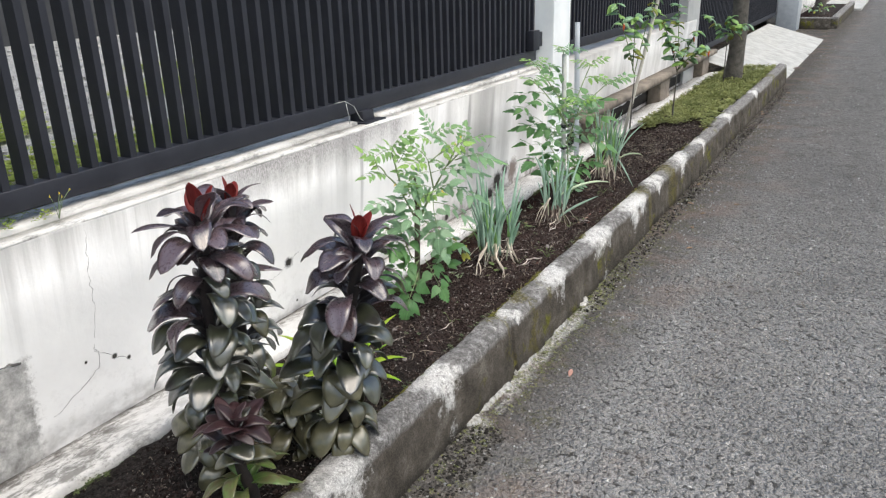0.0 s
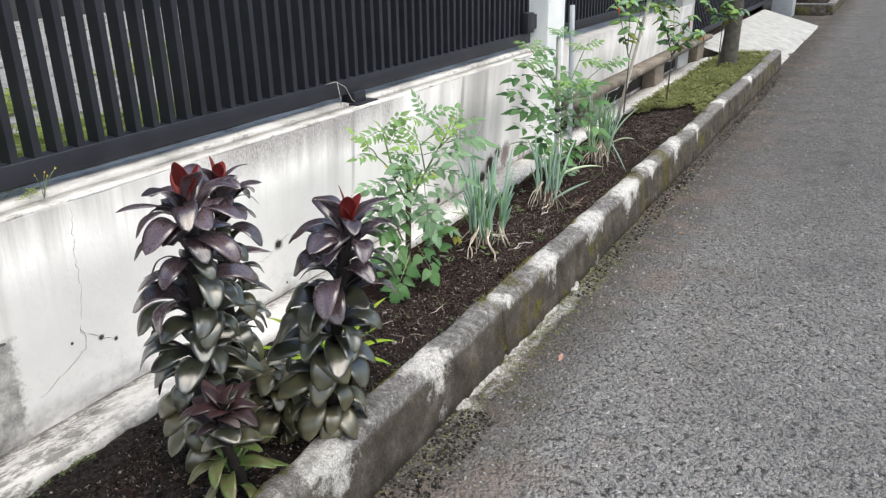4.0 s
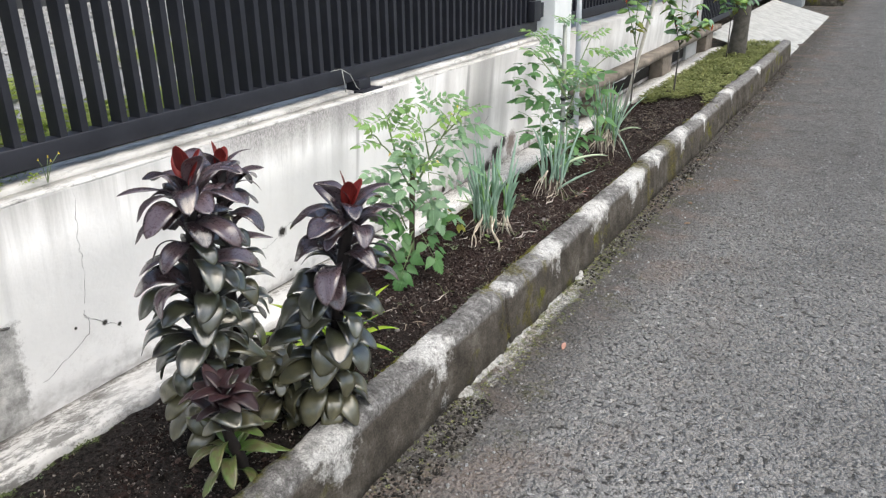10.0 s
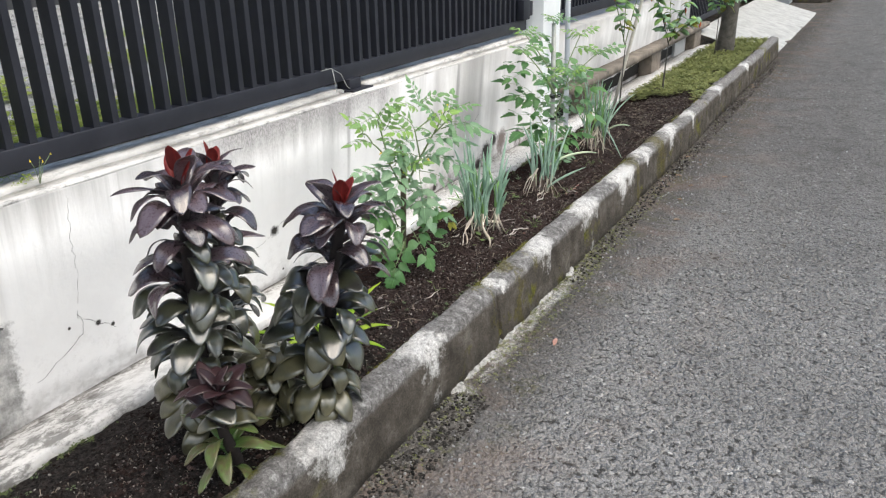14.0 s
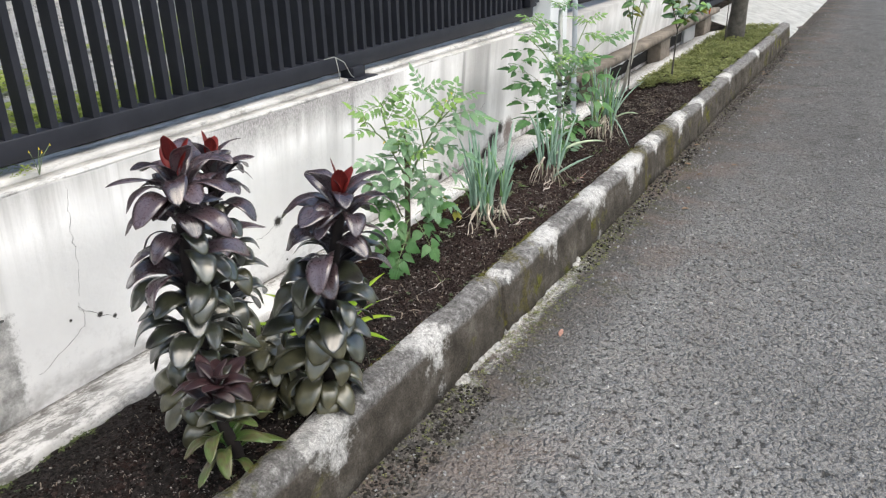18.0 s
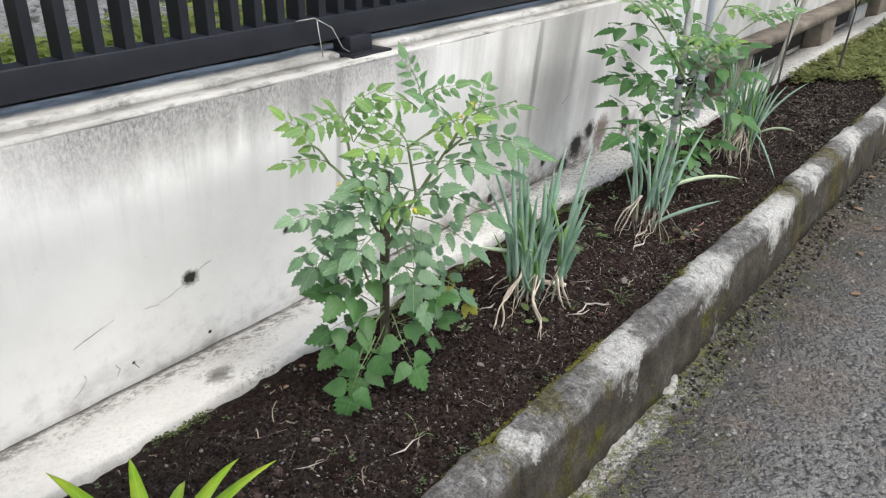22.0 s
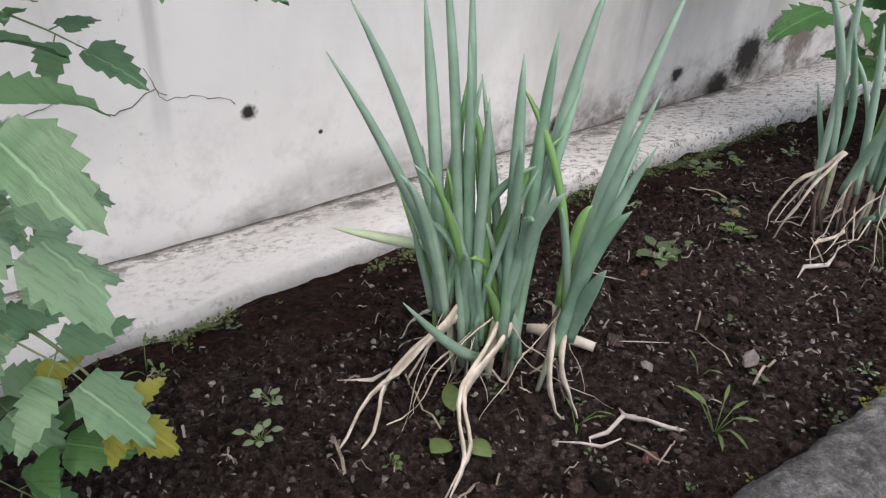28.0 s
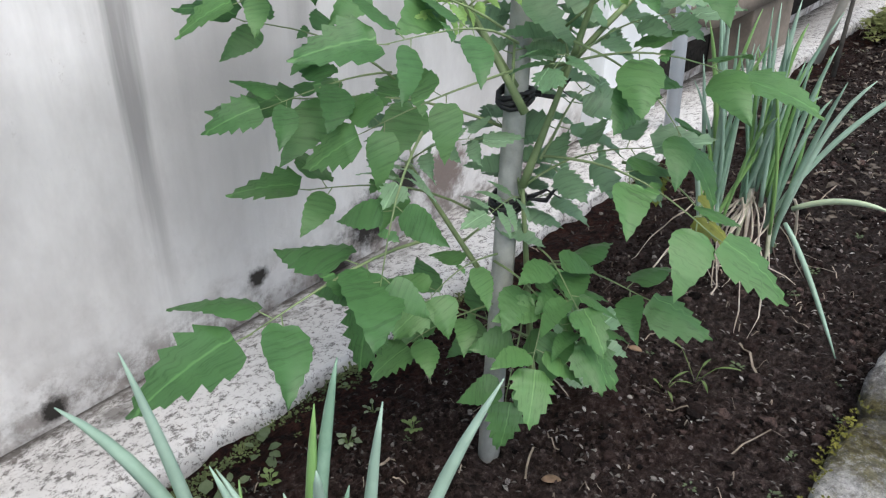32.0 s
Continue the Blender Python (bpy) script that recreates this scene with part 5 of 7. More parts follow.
def stake(name, a, b, r, mat, label, category, ties=()):
    o = Vector(a)
    root = empty(name, Matrix.Translation(a), label, category)
    d = Vector(b) - o
    pts = [d * s for s in (0, 0.25, 0.5, 0.75, 1)]
    part("shaft", tube(pts, [r * 1.05, r, r * 0.98, r, r * 0.95], 9), mat, root)
    for t in ties:
        p = d * t
        q = d.normalized()
        bm = bmesh.new()
        for k in range(3):
            c = p + q * 0.006 * (k - 1)
            ring = [c + Vector((math.cos(u) * (r + 0.004), math.sin(u) * (r + 0.012), 0.003 * math.sin(u * 2 + k))) for u in [i * 0.5236 for i in range(13)]]
            tube_into(bm, ring, [0.0035] * 13, 5)
        knot = part("tie", bm, M_TIE, root, "black cloth tie")
        for sgn in (-1, 1):
            part("tail", tube([p + Vector((0.015, 0.02, 0)), p + Vector((0.03, 0.045, 0.008 * sgn)), p + Vector((0.035, 0.07, -0.012 * sgn))], [0.005, 0.004, 0.002], 5, True, 0.4), M_TIE, knot)


stake("plant_stake", (0.615, 6.81, 0.12), (0.668, 6.769, 0.80), 0.0135, M_STAKE, "weathered brown wooden stake beside a tomato plant", "stake")
# leaves set one by one: (kind, from the stem, to the tip, size)
TOMATO_LEFT = [
    ("arm", (0.62, 6.71, 0.72), (0.575, 6.475, 0.745), 0.9),
    ("arm", (0.62, 6.70, 0.68), (0.61, 6.485, 0.645), 0.9),
    ("mid", (0.63, 6.72, 0.69), (0.60, 6.60, 0.61), 1.1),
    ("mid", (0.62, 6.74, 0.70), (0.55, 6.60, 0.71), 0.9),
    ("low", (0.63, 6.77, 0.52), (0.68, 6.53, 0.505), 0.85),
    ("top", (0.56, 6.69, 0.82), (0.51, 6.57, 0.85), 1.1),
    ("top", (0.54, 6.66, 0.85), (0.52, 6.63, 0.91), 1.1),
    ("top", (0.56, 6.74, 0.92), (0.55, 6.65, 0.93), 1.2),
    ("top", (0.56, 6.74, 0.92), (0.60, 6.77, 0.97), 1.1),
    ("mid", (0.63, 6.76, 0.61), (0.61, 6.69, 0.55), 1.0),
]
TOMATO_RIGHT = [
    ("arm", (0.73, 6.89, 0.79), (0.91, 7.07, 0.80), 1.0),
    ("arm", (0.68, 6.85, 0.735), (0.83, 7.02, 0.72), 0.85),
    ("mid", (0.72, 6.82, 0.68), (0.86, 6.92, 0.62), 1.05),
    ("mid", (0.73, 6.81, 0.69), (0.76, 6.77, 0.62), 1.1),
    ("mid", (0.69, 6.81, 0.54), (0.86, 6.95, 0.45), 1.0),
    ("mid", (0.68, 6.82, 0.55), (0.76, 6.94, 0.53), 0.75),
    ("old", (0.74, 6.88, 0.49), (0.82, 6.94, 0.42), 1.0),
    ("mid", (0.73, 6.84, 0.74), (0.82, 6.87, 0.73), 1.1),
    ("mid", (0.66, 6.80, 0.57), (0.69, 6.93, 0.57), 0.75),
    ("top", (0.77, 6.93, 0.86), (0.97, 7.06, 0.87), 1.0),
    ("mid", (0.77, 6.92, 0.88), (0.90, 7.01, 0.88), 0.9),
]
TOMATO_LOWER = [
    ("low", (0.67, 6.75, 0.44), (0.62, 6.62, 0.41), 1.0),
    ("low", (0.69, 6.72, 0.43), (0.61, 6.58, 0.34), 1.0),
    ("low", (0.70, 6.68, 0.39), (0.71, 6.62, 0.31), 1.1),
    ("low", (0.64, 6.76, 0.42), (0.62, 6.69, 0.47), 1.0),
    ("low", (0.68, 6.80, 0.36), (0.75, 6.87, 0.38), 0.8),
    ("low", (0.69, 6.79, 0.37), (0.81, 6.92, 0.28), 0.7),
    ("mid", (0.67, 6.77, 0.55), (0.67, 6.69, 0.59), 1.0),
]
TOMATO_INNER = [
    ("mid", (0.68, 6.78, 0.61), (0.74, 6.77, 0.56), 1.1),
    ("mid", (0.67, 6.80, 0.76), (0.67, 6.72, 0.75), 1.0),
    ("mid", (0.70, 6.83, 0.74), (0.69, 6.73, 0.78), 1.1),
    ("mid", (0.69, 6.77, 0.70), (0.77, 6.78, 0.76), 1.0),
    ("top", (0.65, 6.73, 0.72), (0.69, 6.68, 0.79), 1.3),
    ("top", (0.68, 6.73, 0.71), (0.76, 6.73, 0.75), 1.2),
    ("mid", (0.68, 6.77, 0.69), (0.70, 6.70, 0.68), 1.0),
    ("mid", (0.71, 6.82, 0.82), (0.77, 6.85, 0.83), 1.0),
    ("top", (0.70, 6.81, 0.86), (0.68, 6.74, 0.88), 1.2),
    ("top", (0.70, 6.81, 0.87), (0.68, 6.78, 0.92), 1.2),
    ("top", (0.74, 6.84, 0.90), (0.78, 6.86, 0.92), 1.2),
]
TOMATO_MORE = [
    ("mid", (0.62, 6.74, 0.62), (0.58, 6.64, 0.58), 1.0),
    ("mid", (0.69, 6.80, 0.55), (0.78, 6.86, 0.41), 1.0),
    ("low", (0.71, 6.74, 0.43), (0.78, 6.73, 0.35), 1.0),
    ("low", (0.69, 6.77, 0.43), (0.74, 6.78, 0.46), 0.9),
    ("low", (0.61, 6.77, 0.45), (0.58, 6.71, 0.50), 0.9),
    ("low", (0.66, 6.76, 0.37), (0.69, 6.62, 0.25), 1.0),
    ("mid", (0.71, 6.81, 0.82), (0.69, 6.73, 0.82), 0.9),
    ("mid", (0.64, 6.81, 0.62), (0.64, 6.91, 0.58), 1.0),
    ("top", (0.67, 6.80, 0.80), (0.60, 6.74, 0.84), 1.0),
    ("top", (0.72, 6.86, 0.86), (0.76, 6.80, 0.88), 1.0),
    ("top", (0.76, 6.93, 0.90), (0.73, 6.88, 0.96), 1.1),
]
TOMATO_CROWN = [
    ("top", (0.69, 6.87, 0.94), (0.68, 6.79, 0.99), 1.0),
    ("top", (0.69, 6.87, 0.96), (0.78, 6.92, 1.02), 1.0),
    ("top", (0.69, 6.87, 0.97), (0.68, 6.86, 1.04), 1.0),
    ("top", (0.79, 6.95, 0.92), (0.79, 7.00, 0.99), 1.0),
    ("top", (0.79, 6.95, 0.93), (0.91, 7.03, 0.98), 1.0),
    ("top", (0.59, 6.74, 0.87), (0.59, 6.70, 0.96), 1.0),
    ("top", (0.59, 6.74, 0.87), (0.62, 6.79, 0.95), 1.0),
]
TOMATO_STEMS = [
    ((0.637, 6.791, 0.200), (0.644, 6.800, 0.585), 0, 0.009),
    ((0.644, 6.800, 0.576), (0.691, 6.875, 0.726), 0.01, 0.0085),
    ((0.691, 6.875, 0.726), (0.748, 6.914, 0.847), 0, 0.0075),
    ((0.748, 6.914, 0.843), (0.796, 6.958, 0.962), 0, 0.006),
    ((0.648, 6.805, 0.593), (0.718, 6.828, 0.739), 0, 0.006),
    ((0.718, 6.828, 0.739), (0.704, 6.811, 0.873), 0.0, 0.005),
    ((0.704, 6.811, 0.862), (0.754, 6.858, 0.913), 0.0, 0.004),
]
TOMATO_SHOOTS = [
    ((0.642, 6.798, 0.585), (0.613, 6.729, 0.734), 0, 0.007),
    ((0.613, 6.729, 0.734), (0.564, 6.685, 0.821), 0.01, 0.006),
    ((0.564, 6.685, 0.821), (0.530, 6.620, 0.860), 0.03, 0.004),
    ((0.611, 6.728, 0.765), (0.558, 6.742, 0.916), 0.0, 0.006),
    ((0.744, 6.908, 0.832), (0.831, 6.969, 0.936), 0.0, 0.005),
    ((0.604, 6.798, 0.400), (0.564, 6.764, 0.559), 0, 0.0045),
    ((0.671, 6.754, 0.418), (0.680, 6.638, 0.310), 0.02, 0.004),
]
tomato_plant(
    (0.649, 6.822, 0.157),
    TOMATO_STEMS + TOMATO_SHOOTS,
    TOMATO_LEFT + TOMATO_RIGHT + TOMATO_LOWER + TOMATO_INNER + TOMATO_MORE + TOMATO_CROWN,
    "leafy green tomato plant with yellow flowers", 5, 0.66, 0, 0,
    [(0.70, 6.72, 0.70), (0.62, 6.66, 0.79), (0.86, 6.66, 0.79), (0.80, 6.94, 0.96), (0.78, 6.92, 0.93)], "mid", 0,
)
stake("plant_stake", (0.70, 8.50, 0.12), (0.585, 8.75, 1.12), 0.0155, M_STAKE2, "grey weathered bamboo stake with black ties", "stake", (0.43, 0.56))
STAKED_LOW = [
    ("broad", (0.63, 8.50, 0.53), (0.60, 8.09, 0.58), 1.0),
    ("broad", (0.61, 8.58, 0.53), (0.41, 8.34, 0.65), 0.95),
    ("broad", (0.63, 8.63, 0.64), (0.38, 8.34, 0.76), 0.95),
    ("broad", (0.65, 8.46, 0.69), (0.66, 8.39, 0.61), 1.0),
    ("broad", (0.68, 8.57, 0.74), (0.55, 8.34, 0.68), 0.95),
    ("broad", (0.71, 8.61, 0.74), (0.99, 8.68, 0.78), 1.0),
    ("broad", (0.72, 8.58, 0.64), (1.03, 8.62, 0.60), 1.0),
    ("broad", (0.73, 8.62, 0.77), (0.87, 8.65, 0.68), 0.9),
    ("low", (0.66, 8.56, 0.42), (0.62, 8.43, 0.41), 0.85),
    ("low", (0.67, 8.56, 0.50), (0.66, 8.42, 0.49), 0.8),
    ("low", (0.70, 8.60, 0.50), (0.81, 8.55, 0.49), 0.8),
]
STAKED_HIGH = [
    ("low", (0.71, 8.60, 0.46), (0.86, 8.53, 0.45), 0.85),
    ("low", (0.71, 8.59, 0.46), (0.86, 8.40, 0.41), 0.8),
    ("low", (0.70, 8.57, 0.43), (0.78, 8.45, 0.31), 0.85),
    ("low", (0.66, 8.56, 0.48), (0.73, 8.56, 0.46), 1.0),
    ("old", (0.78, 8.66, 0.62), (0.88, 8.69, 0.58), 1.0),
    ("broad", (0.70, 8.56, 0.77), (0.69, 8.44, 0.81), 1.0),
    ("broad", (0.71, 8.63, 0.78), (0.83, 8.65, 0.85), 1.0),
    ("broad", (0.54, 8.52, 0.71), (0.42, 8.42, 0.80), 1.0),
    ("broad", (0.67, 8.57, 0.78), (0.59, 8.44, 0.86), 1.0),
    ("broad", (0.52, 8.52, 0.84), (0.45, 8.33, 0.84), 0.85),
    ("broad", (0.54, 8.52, 0.72), (0.49, 8.33, 0.73), 0.85),
]
tomato_plant(
    (0.695, 8.634, 0.16),
    [
        ((0.695, 8.634, 0.121), (0.676, 8.604, 0.580), 0, 0.009),
        ((0.676, 8.604, 0.580), (0.717, 8.640, 0.745), 0, 0.0075),
        ((0.717, 8.640, 0.745), (0.744, 8.638, 0.830), 0, 0.006),
        ((0.682, 8.596, 0.681), (0.626, 8.560, 0.805), 0, 0.007),
        ((0.642, 8.561, 0.461), (0.560, 8.516, 0.614), 0, 0.005),
        ((0.63, 8.70, 0.72), (0.56, 8.80, 1.14), 0.0, 0.006),
        ((0.66, 8.66, 0.7), (0.66, 9.05, 1.02), 0.02, 0.0065),
        ((0.65, 8.62, 0.7), (0.50, 8.45, 0.98), 0.03, 0.006),
        ((0.64, 8.68, 0.76), (0.44, 8.62, 1.06), 0.02, 0.005),
        ((0.70, 8.64, 0.72), (0.82, 8.95, 0.92), 0.02, 0.005),
    ],
    STAKED_LOW + STAKED_HIGH,
    "tall green tomato plant tied to a bamboo stake", 8, 0.9, 4, 0, (), "low", 3,
)
onion_clump(
    (0.742, 7.375, 0.18), 0.115,
    [(0.677, 7.334, 0.742), (0.683, 7.309, 0.690), (0.679, 7.370, 0.720), (0.760, 7.492, 0.703), (0.818, 7.551, 0.709), (0.664, 7.236, 0.687), (0.667, 7.206, 0.641), (0.761, 7.378, 0.637), (0.854, 7.483, 0.607), (0.877, 7.463, 0.561),
     (0.796, 7.539, 0.511), (0.765, 7.465, 0.594), (0.765, 7.334, 0.600), (0.809, 7.342, 0.569), (0.728, 7.334, 0.647), (0.878, 7.416, 0.429), (0.881, 7.436, 0.496), (0.727, 7.252, 0.522), (0.766, 7.418, 0.658), (0.853, 7.367, 0.525)],
    [((0.69, 7.38, 0.36), (0.63, 7.22, 0.42), 0.0, True), ((0.745, 7.38, 0.235), (0.80, 7.21, 0.42), -0.05, False), ((0.715, 7.36, 0.33), (0.756, 7.125, 0.19), 0.01, "dry"), ((0.72, 7.38, 0.33), (0.775, 7.13, 0.19), -0.01, "dry"), ((0.75, 7.39, 0.31), (0.906, 7.195, 0.18), 0.0, "dry"), ((0.76, 7.40, 0.30), (0.89, 7.21, 0.18), 0.01, "dry"), ((0.79, 7.44, 0.32), (0.862, 7.393, 0.19), 0.0, "dry"), ((0.80, 7.45, 0.32), (0.87, 7.41, 0.2), 0.01, "dry")],
    14, "clump of blue-green spring onions with dry skins", 21, 34, 0.13, 0.36, 0.0076, 1.5,
)
onion_clump(
    (0.79, 8.13, 0.185), 0.13,
    [(0.698, 8.007, 0.636), (0.811, 8.176, 0.635), (0.850, 8.184, 0.607), (0.907, 8.262, 0.611), (0.772, 8.074, 0.573), (0.730, 8.049, 0.676), (0.849, 8.116, 0.587), (0.900, 8.148, 0.446), (0.853, 8.065, 0.474), (0.825, 8.162, 0.517), (0.802, 8.114, 0.532)],
    [((0.80, 8.14, 0.36), (1.047, 8.356, 0.422), 0.035, True), ((0.815, 8.14, 0.235), (1.03, 8.2, 0.375), -0.01, False), ((0.778, 8.068, 0.37), (0.70, 8.014, 0.19), 0.02, "dry"), ((0.782, 8.068, 0.37), (0.735, 8.0, 0.19), 0.02, "dry"), ((0.85, 8.16, 0.30), (0.911, 8.224, 0.195), -0.01, "dry"), ((0.905, 8.218, 0.2), (0.94, 8.318, 0.215), -0.005, "dry"), ((0.80, 8.12, 0.22), (0.819, 7.963, 0.19), 0.01, "dry")],
    7, "loose clump of spring onions with one fallen pale leaf", 33, 9, 0.11, 0.3, 0.0068, 0.55,
)
onion_clump(
    (0.75, 9.2, 0.19), 0.16,
    [(0.72, 9.1, 0.62), (0.80, 9.15, 0.66), (0.84, 9.25, 0.64), (0.76, 9.28, 0.7), (0.7, 9.22, 0.62), (0.88, 9.2, 0.6), (0.9, 9.3, 0.58), (0.98, 9.34, 0.6)],
    [((0.86, 9.1, 0.38), (1.009, 9.014, 0.21), 0.04, False), ((0.84, 9.2, 0.36), (1.0, 9.2, 0.4), 0.02, True), ((0.72, 9.18, 0.36), (0.679, 9.131, 0.2), 0.0, "dry"), ((0.78, 9.16, 0.37), (0.849, 8.99, 0.2), 0.02, "dry"), ((0.80, 9.17, 0.37), (0.887, 8.996, 0.2), 0.02, "dry"), ((0.84, 9.2, 0.38), (0.87, 9.245, 0.2), 0.01, "dry"), ((0.76, 9.17, 0.37), (0.77, 9.06, 0.2), 0.01, "dry")],
    22, "dense clump of spring onions with pale dry skins", 44, 52, 0.12, 0.44, 0.0048,
)
stake("leaning_pole", (0.36, 10.86, 0.1), (0.68, 10.9, 1.75), 0.015, M_POLE, "pale leaning wooden pole in the bed", "pole")
stake("grey_pipe", (0.25, 9.96, 0.1), (0.235, 9.93, 1.225), 0.021, M_PIPE, "grey plastic pipe standing in the bed", "pipe")


def chilli_leaf(mat):
    return thick(mesh_of("leaf", blade(0.08, 0.036, 0.2, 1.1, 0.3, 7, 0.9), mat), 0.001)


CHILLI = [chilli_leaf(M_TOM), chilli_leaf(M_TOM_TOP), chilli_leaf(M_TOM_OLD)]


def chilli_bush(base, seed, spans, label, fruits=8, per=9):
    rng = random.Random(seed)
    root = empty("chilli_plant", Matrix.Translation(base), label, "plant")
    for j, (a, b, r) in enumerate(spans):
        pts = bend(a, b, 0.03, 6)
        bough = part("branch" if j else "stem", tube(pts, [r * (1 - 0.12 * i) for i in range(6)], 6), M_BARK if r > 0.005 else M_TOM_STEM, root)
        if r > 0.008:
            continue
        for i in range(per):
            p = pts[1 + i % 5].lerp(pts[min(5, 2 + i % 5)], rng.random())
            ang = rng.uniform(0, 6.28)
            ob = part("leaf", CHILLI[rng.choice((0, 0, 1, 1, 1, 2))], None, bough)
            ob.matrix_local = aim(p, (math.cos(ang), math.sin(ang), rng.uniform(-0.6, 0.4)), (0.3, -0.2, 0.9), rng.uniform(0.7, 1.75), rng.uniform(-0.5, 0.5))
    pod = mesh_of("chilli", tube([(0, 0, 0), (0.002, 0, -0.02), (0, 0.002, -0.045), (0.003, 0, -0.06)], [0.004, 0.009, 0.007, 0.001], 7), M_FRUIT)
    for i in range(fruits):
        a, b, r = spans[1 + i % (len(spans) - 1)]
        ob = part("chilli", pod, None, root, "orange-red chilli pod")
        ob.location = Vector(a).lerp(Vector(b), rng.uniform(0.5, 1)) + Vector((rng.uniform(-0.05, 0.05), rng.uniform(-0.05, 0.05), -0.02))


chilli_bush((0.66, 11.45, 0.18), 3, [((0, 0, 0), (0.02, 0.0, 0.5), 0.011), ((0.02, 0, 0.48), (-0.12, -0.1, 0.95), 0.006), ((0.02, 0, 0.5), (0.15, 0.1, 0.85), 0.006), ((0.02, 0, 0.5), (0.26, -0.02, 0.72), 0.005), ((0.0, 0, 0.6), (-0.25, 0.1, 1.05), 0.005), ((0.02, 0, 0.6), (0.02, -0.15, 1.1), 0.005)], "chilli plant with orange-red pods and yellowing leaves", 4, 22)
chilli_bush((0.50, 10.6, 0.18), 9, [((0, 0, 0), (0.02, 0.0, 0.6), 0.009), ((0.02, 0, 0.55), (-0.14, -0.1, 1.15), 0.005), ((0.02, 0, 0.6), (0.12, 0.12, 1.2), 0.005), ((0.0, 0, 0.6), (0.05, -0.18, 1.05), 0.005)], "thin chilli plant leaning against a pole", 1, 20)


def tree(base, r, height, label, seed, crown=True):
    rng = random.Random(seed)
    root = empty("tree", Matrix.Translation(base), label, "tree")
    n = 14
    bm = tube([(0.03 * math.sin(i * 0.5), -0.02 * i / n, height * i / (n - 1) - 0.1) for i in range(n)], [r * (1.25 if i == 0 else 1.08 if i == 1 else 1 - 0.3 * i / n) for i in range(n)], 14)
    part("trunk", bm, M_BARK, root)
    if not crown:
        return
    ends = []
    for i in range(7):
        a = i * 2.4
        e = Vector((math.cos(a) * 1.1, math.sin(a) * 1.1, height + rng.uniform(0.4, 1.1)))
        part("limb", tube(bend((0, 0, height * 0.93), e, 0.15, 5), [r * 0.5, r * 0.4, r * 0.3, r * 0.2, 0.01], 7), M_BARK, root)
        ends.append(e)
    verts, faces = [], []
    for e in ends:
        for _ in range(150):
            c = e + Vector((rng.gauss(0, 0.4), rng.gauss(0, 0.4), rng.gauss(0, 0.28)))
            d = Vector((rng.uniform(-1, 1), rng.uniform(-1, 1), rng.uniform(-0.6, 0.3))).normalized() * 0.06
            u = d.cross(Vector((rng.uniform(-1, 1), rng.uniform(-1, 1), 1))).normalized() * 0.025
            k = len(verts)
            verts += [tuple(c - d), tuple(c + u), tuple(c + d), tuple(c - u)]
            faces.append((k, k + 1, k + 2, k + 3))
    me = bpy.data.meshes.new("crown")
    me.from_pydata(verts, [], faces)
    me.materials.append(M_TOM)
    part("crown", me, None, root)


tree((0.715, 14.2, 0.2), 0.1, 3.0, "slim tree with a dark grey trunk in a mossy bed", 4)
# leafy shoot on the trunk
chilli_bush((0.66, 13.95, 0.2), 15, [((0, 0, 0), (0.0, 0.0, 0.55), 0.009), ((0, 0, 0.5), (0.22, -0.05, 0.72), 0.005), ((0, 0, 0.5), (-0.2, -0.1, 0.8), 0.005), ((0, 0, 0.5), (0.05, -0.15, 0.8), 0.005)], "leafy shoot beside a tree trunk", 0, 22)

# ---- small stuff on the ground ----


def stuff(name, verts, faces, mat, label, category):
    me = bpy.data.meshes.new(name)
    me.from_pydata(verts, [], faces)
    for m in mat if isinstance(mat, list) else [mat]:
        me.materials.append(m)
    ob = new(name, me)
    return tagged(ob, label, category, kind="stuff")


def lumps(name, count, area, size, mat, label, category, ground, seed, tall=0.7, bare=None):
    rng = random.Random(seed)
    verts, faces = [], []
    for _ in range(count):
        x, y = rng.uniform(area[0], area[1]), rng.uniform(area[2], area[3])
        if bare and bare(x, y) > rng.random():
            continue
        s = size * rng.uniform(0.35, 1.0) ** 2 + 0.0015
        z = ground(x, y) + s * 0.2
        k = len(verts)
        sp = s * 900
        for q, up in ((1.0, -0.3), (0.85, 0.35)):
            for i in range(5):
                rr = s * q * rng.uniform(0.6, 1.15)
                verts.append((x + math.cos(i * 1.2566 + sp + up) * rr, y + math.sin(i * 1.2566 + sp + up) * rr, z + s * (up + rng.uniform(-0.22, 0.22))))
        verts.append((x + rng.uniform(-0.3, 0.3) * s, y + rng.uniform(-0.3, 0.3) * s, z + s * tall))
        for i in range(5):
            e = (i + 1) % 5
            faces.append((k + i, k + e, k + 5 + e, k + 5 + i))
            faces.append((k + 5 + i, k + 5 + e, k + 10))
    return stuff(name, verts, faces, mat, label, category)


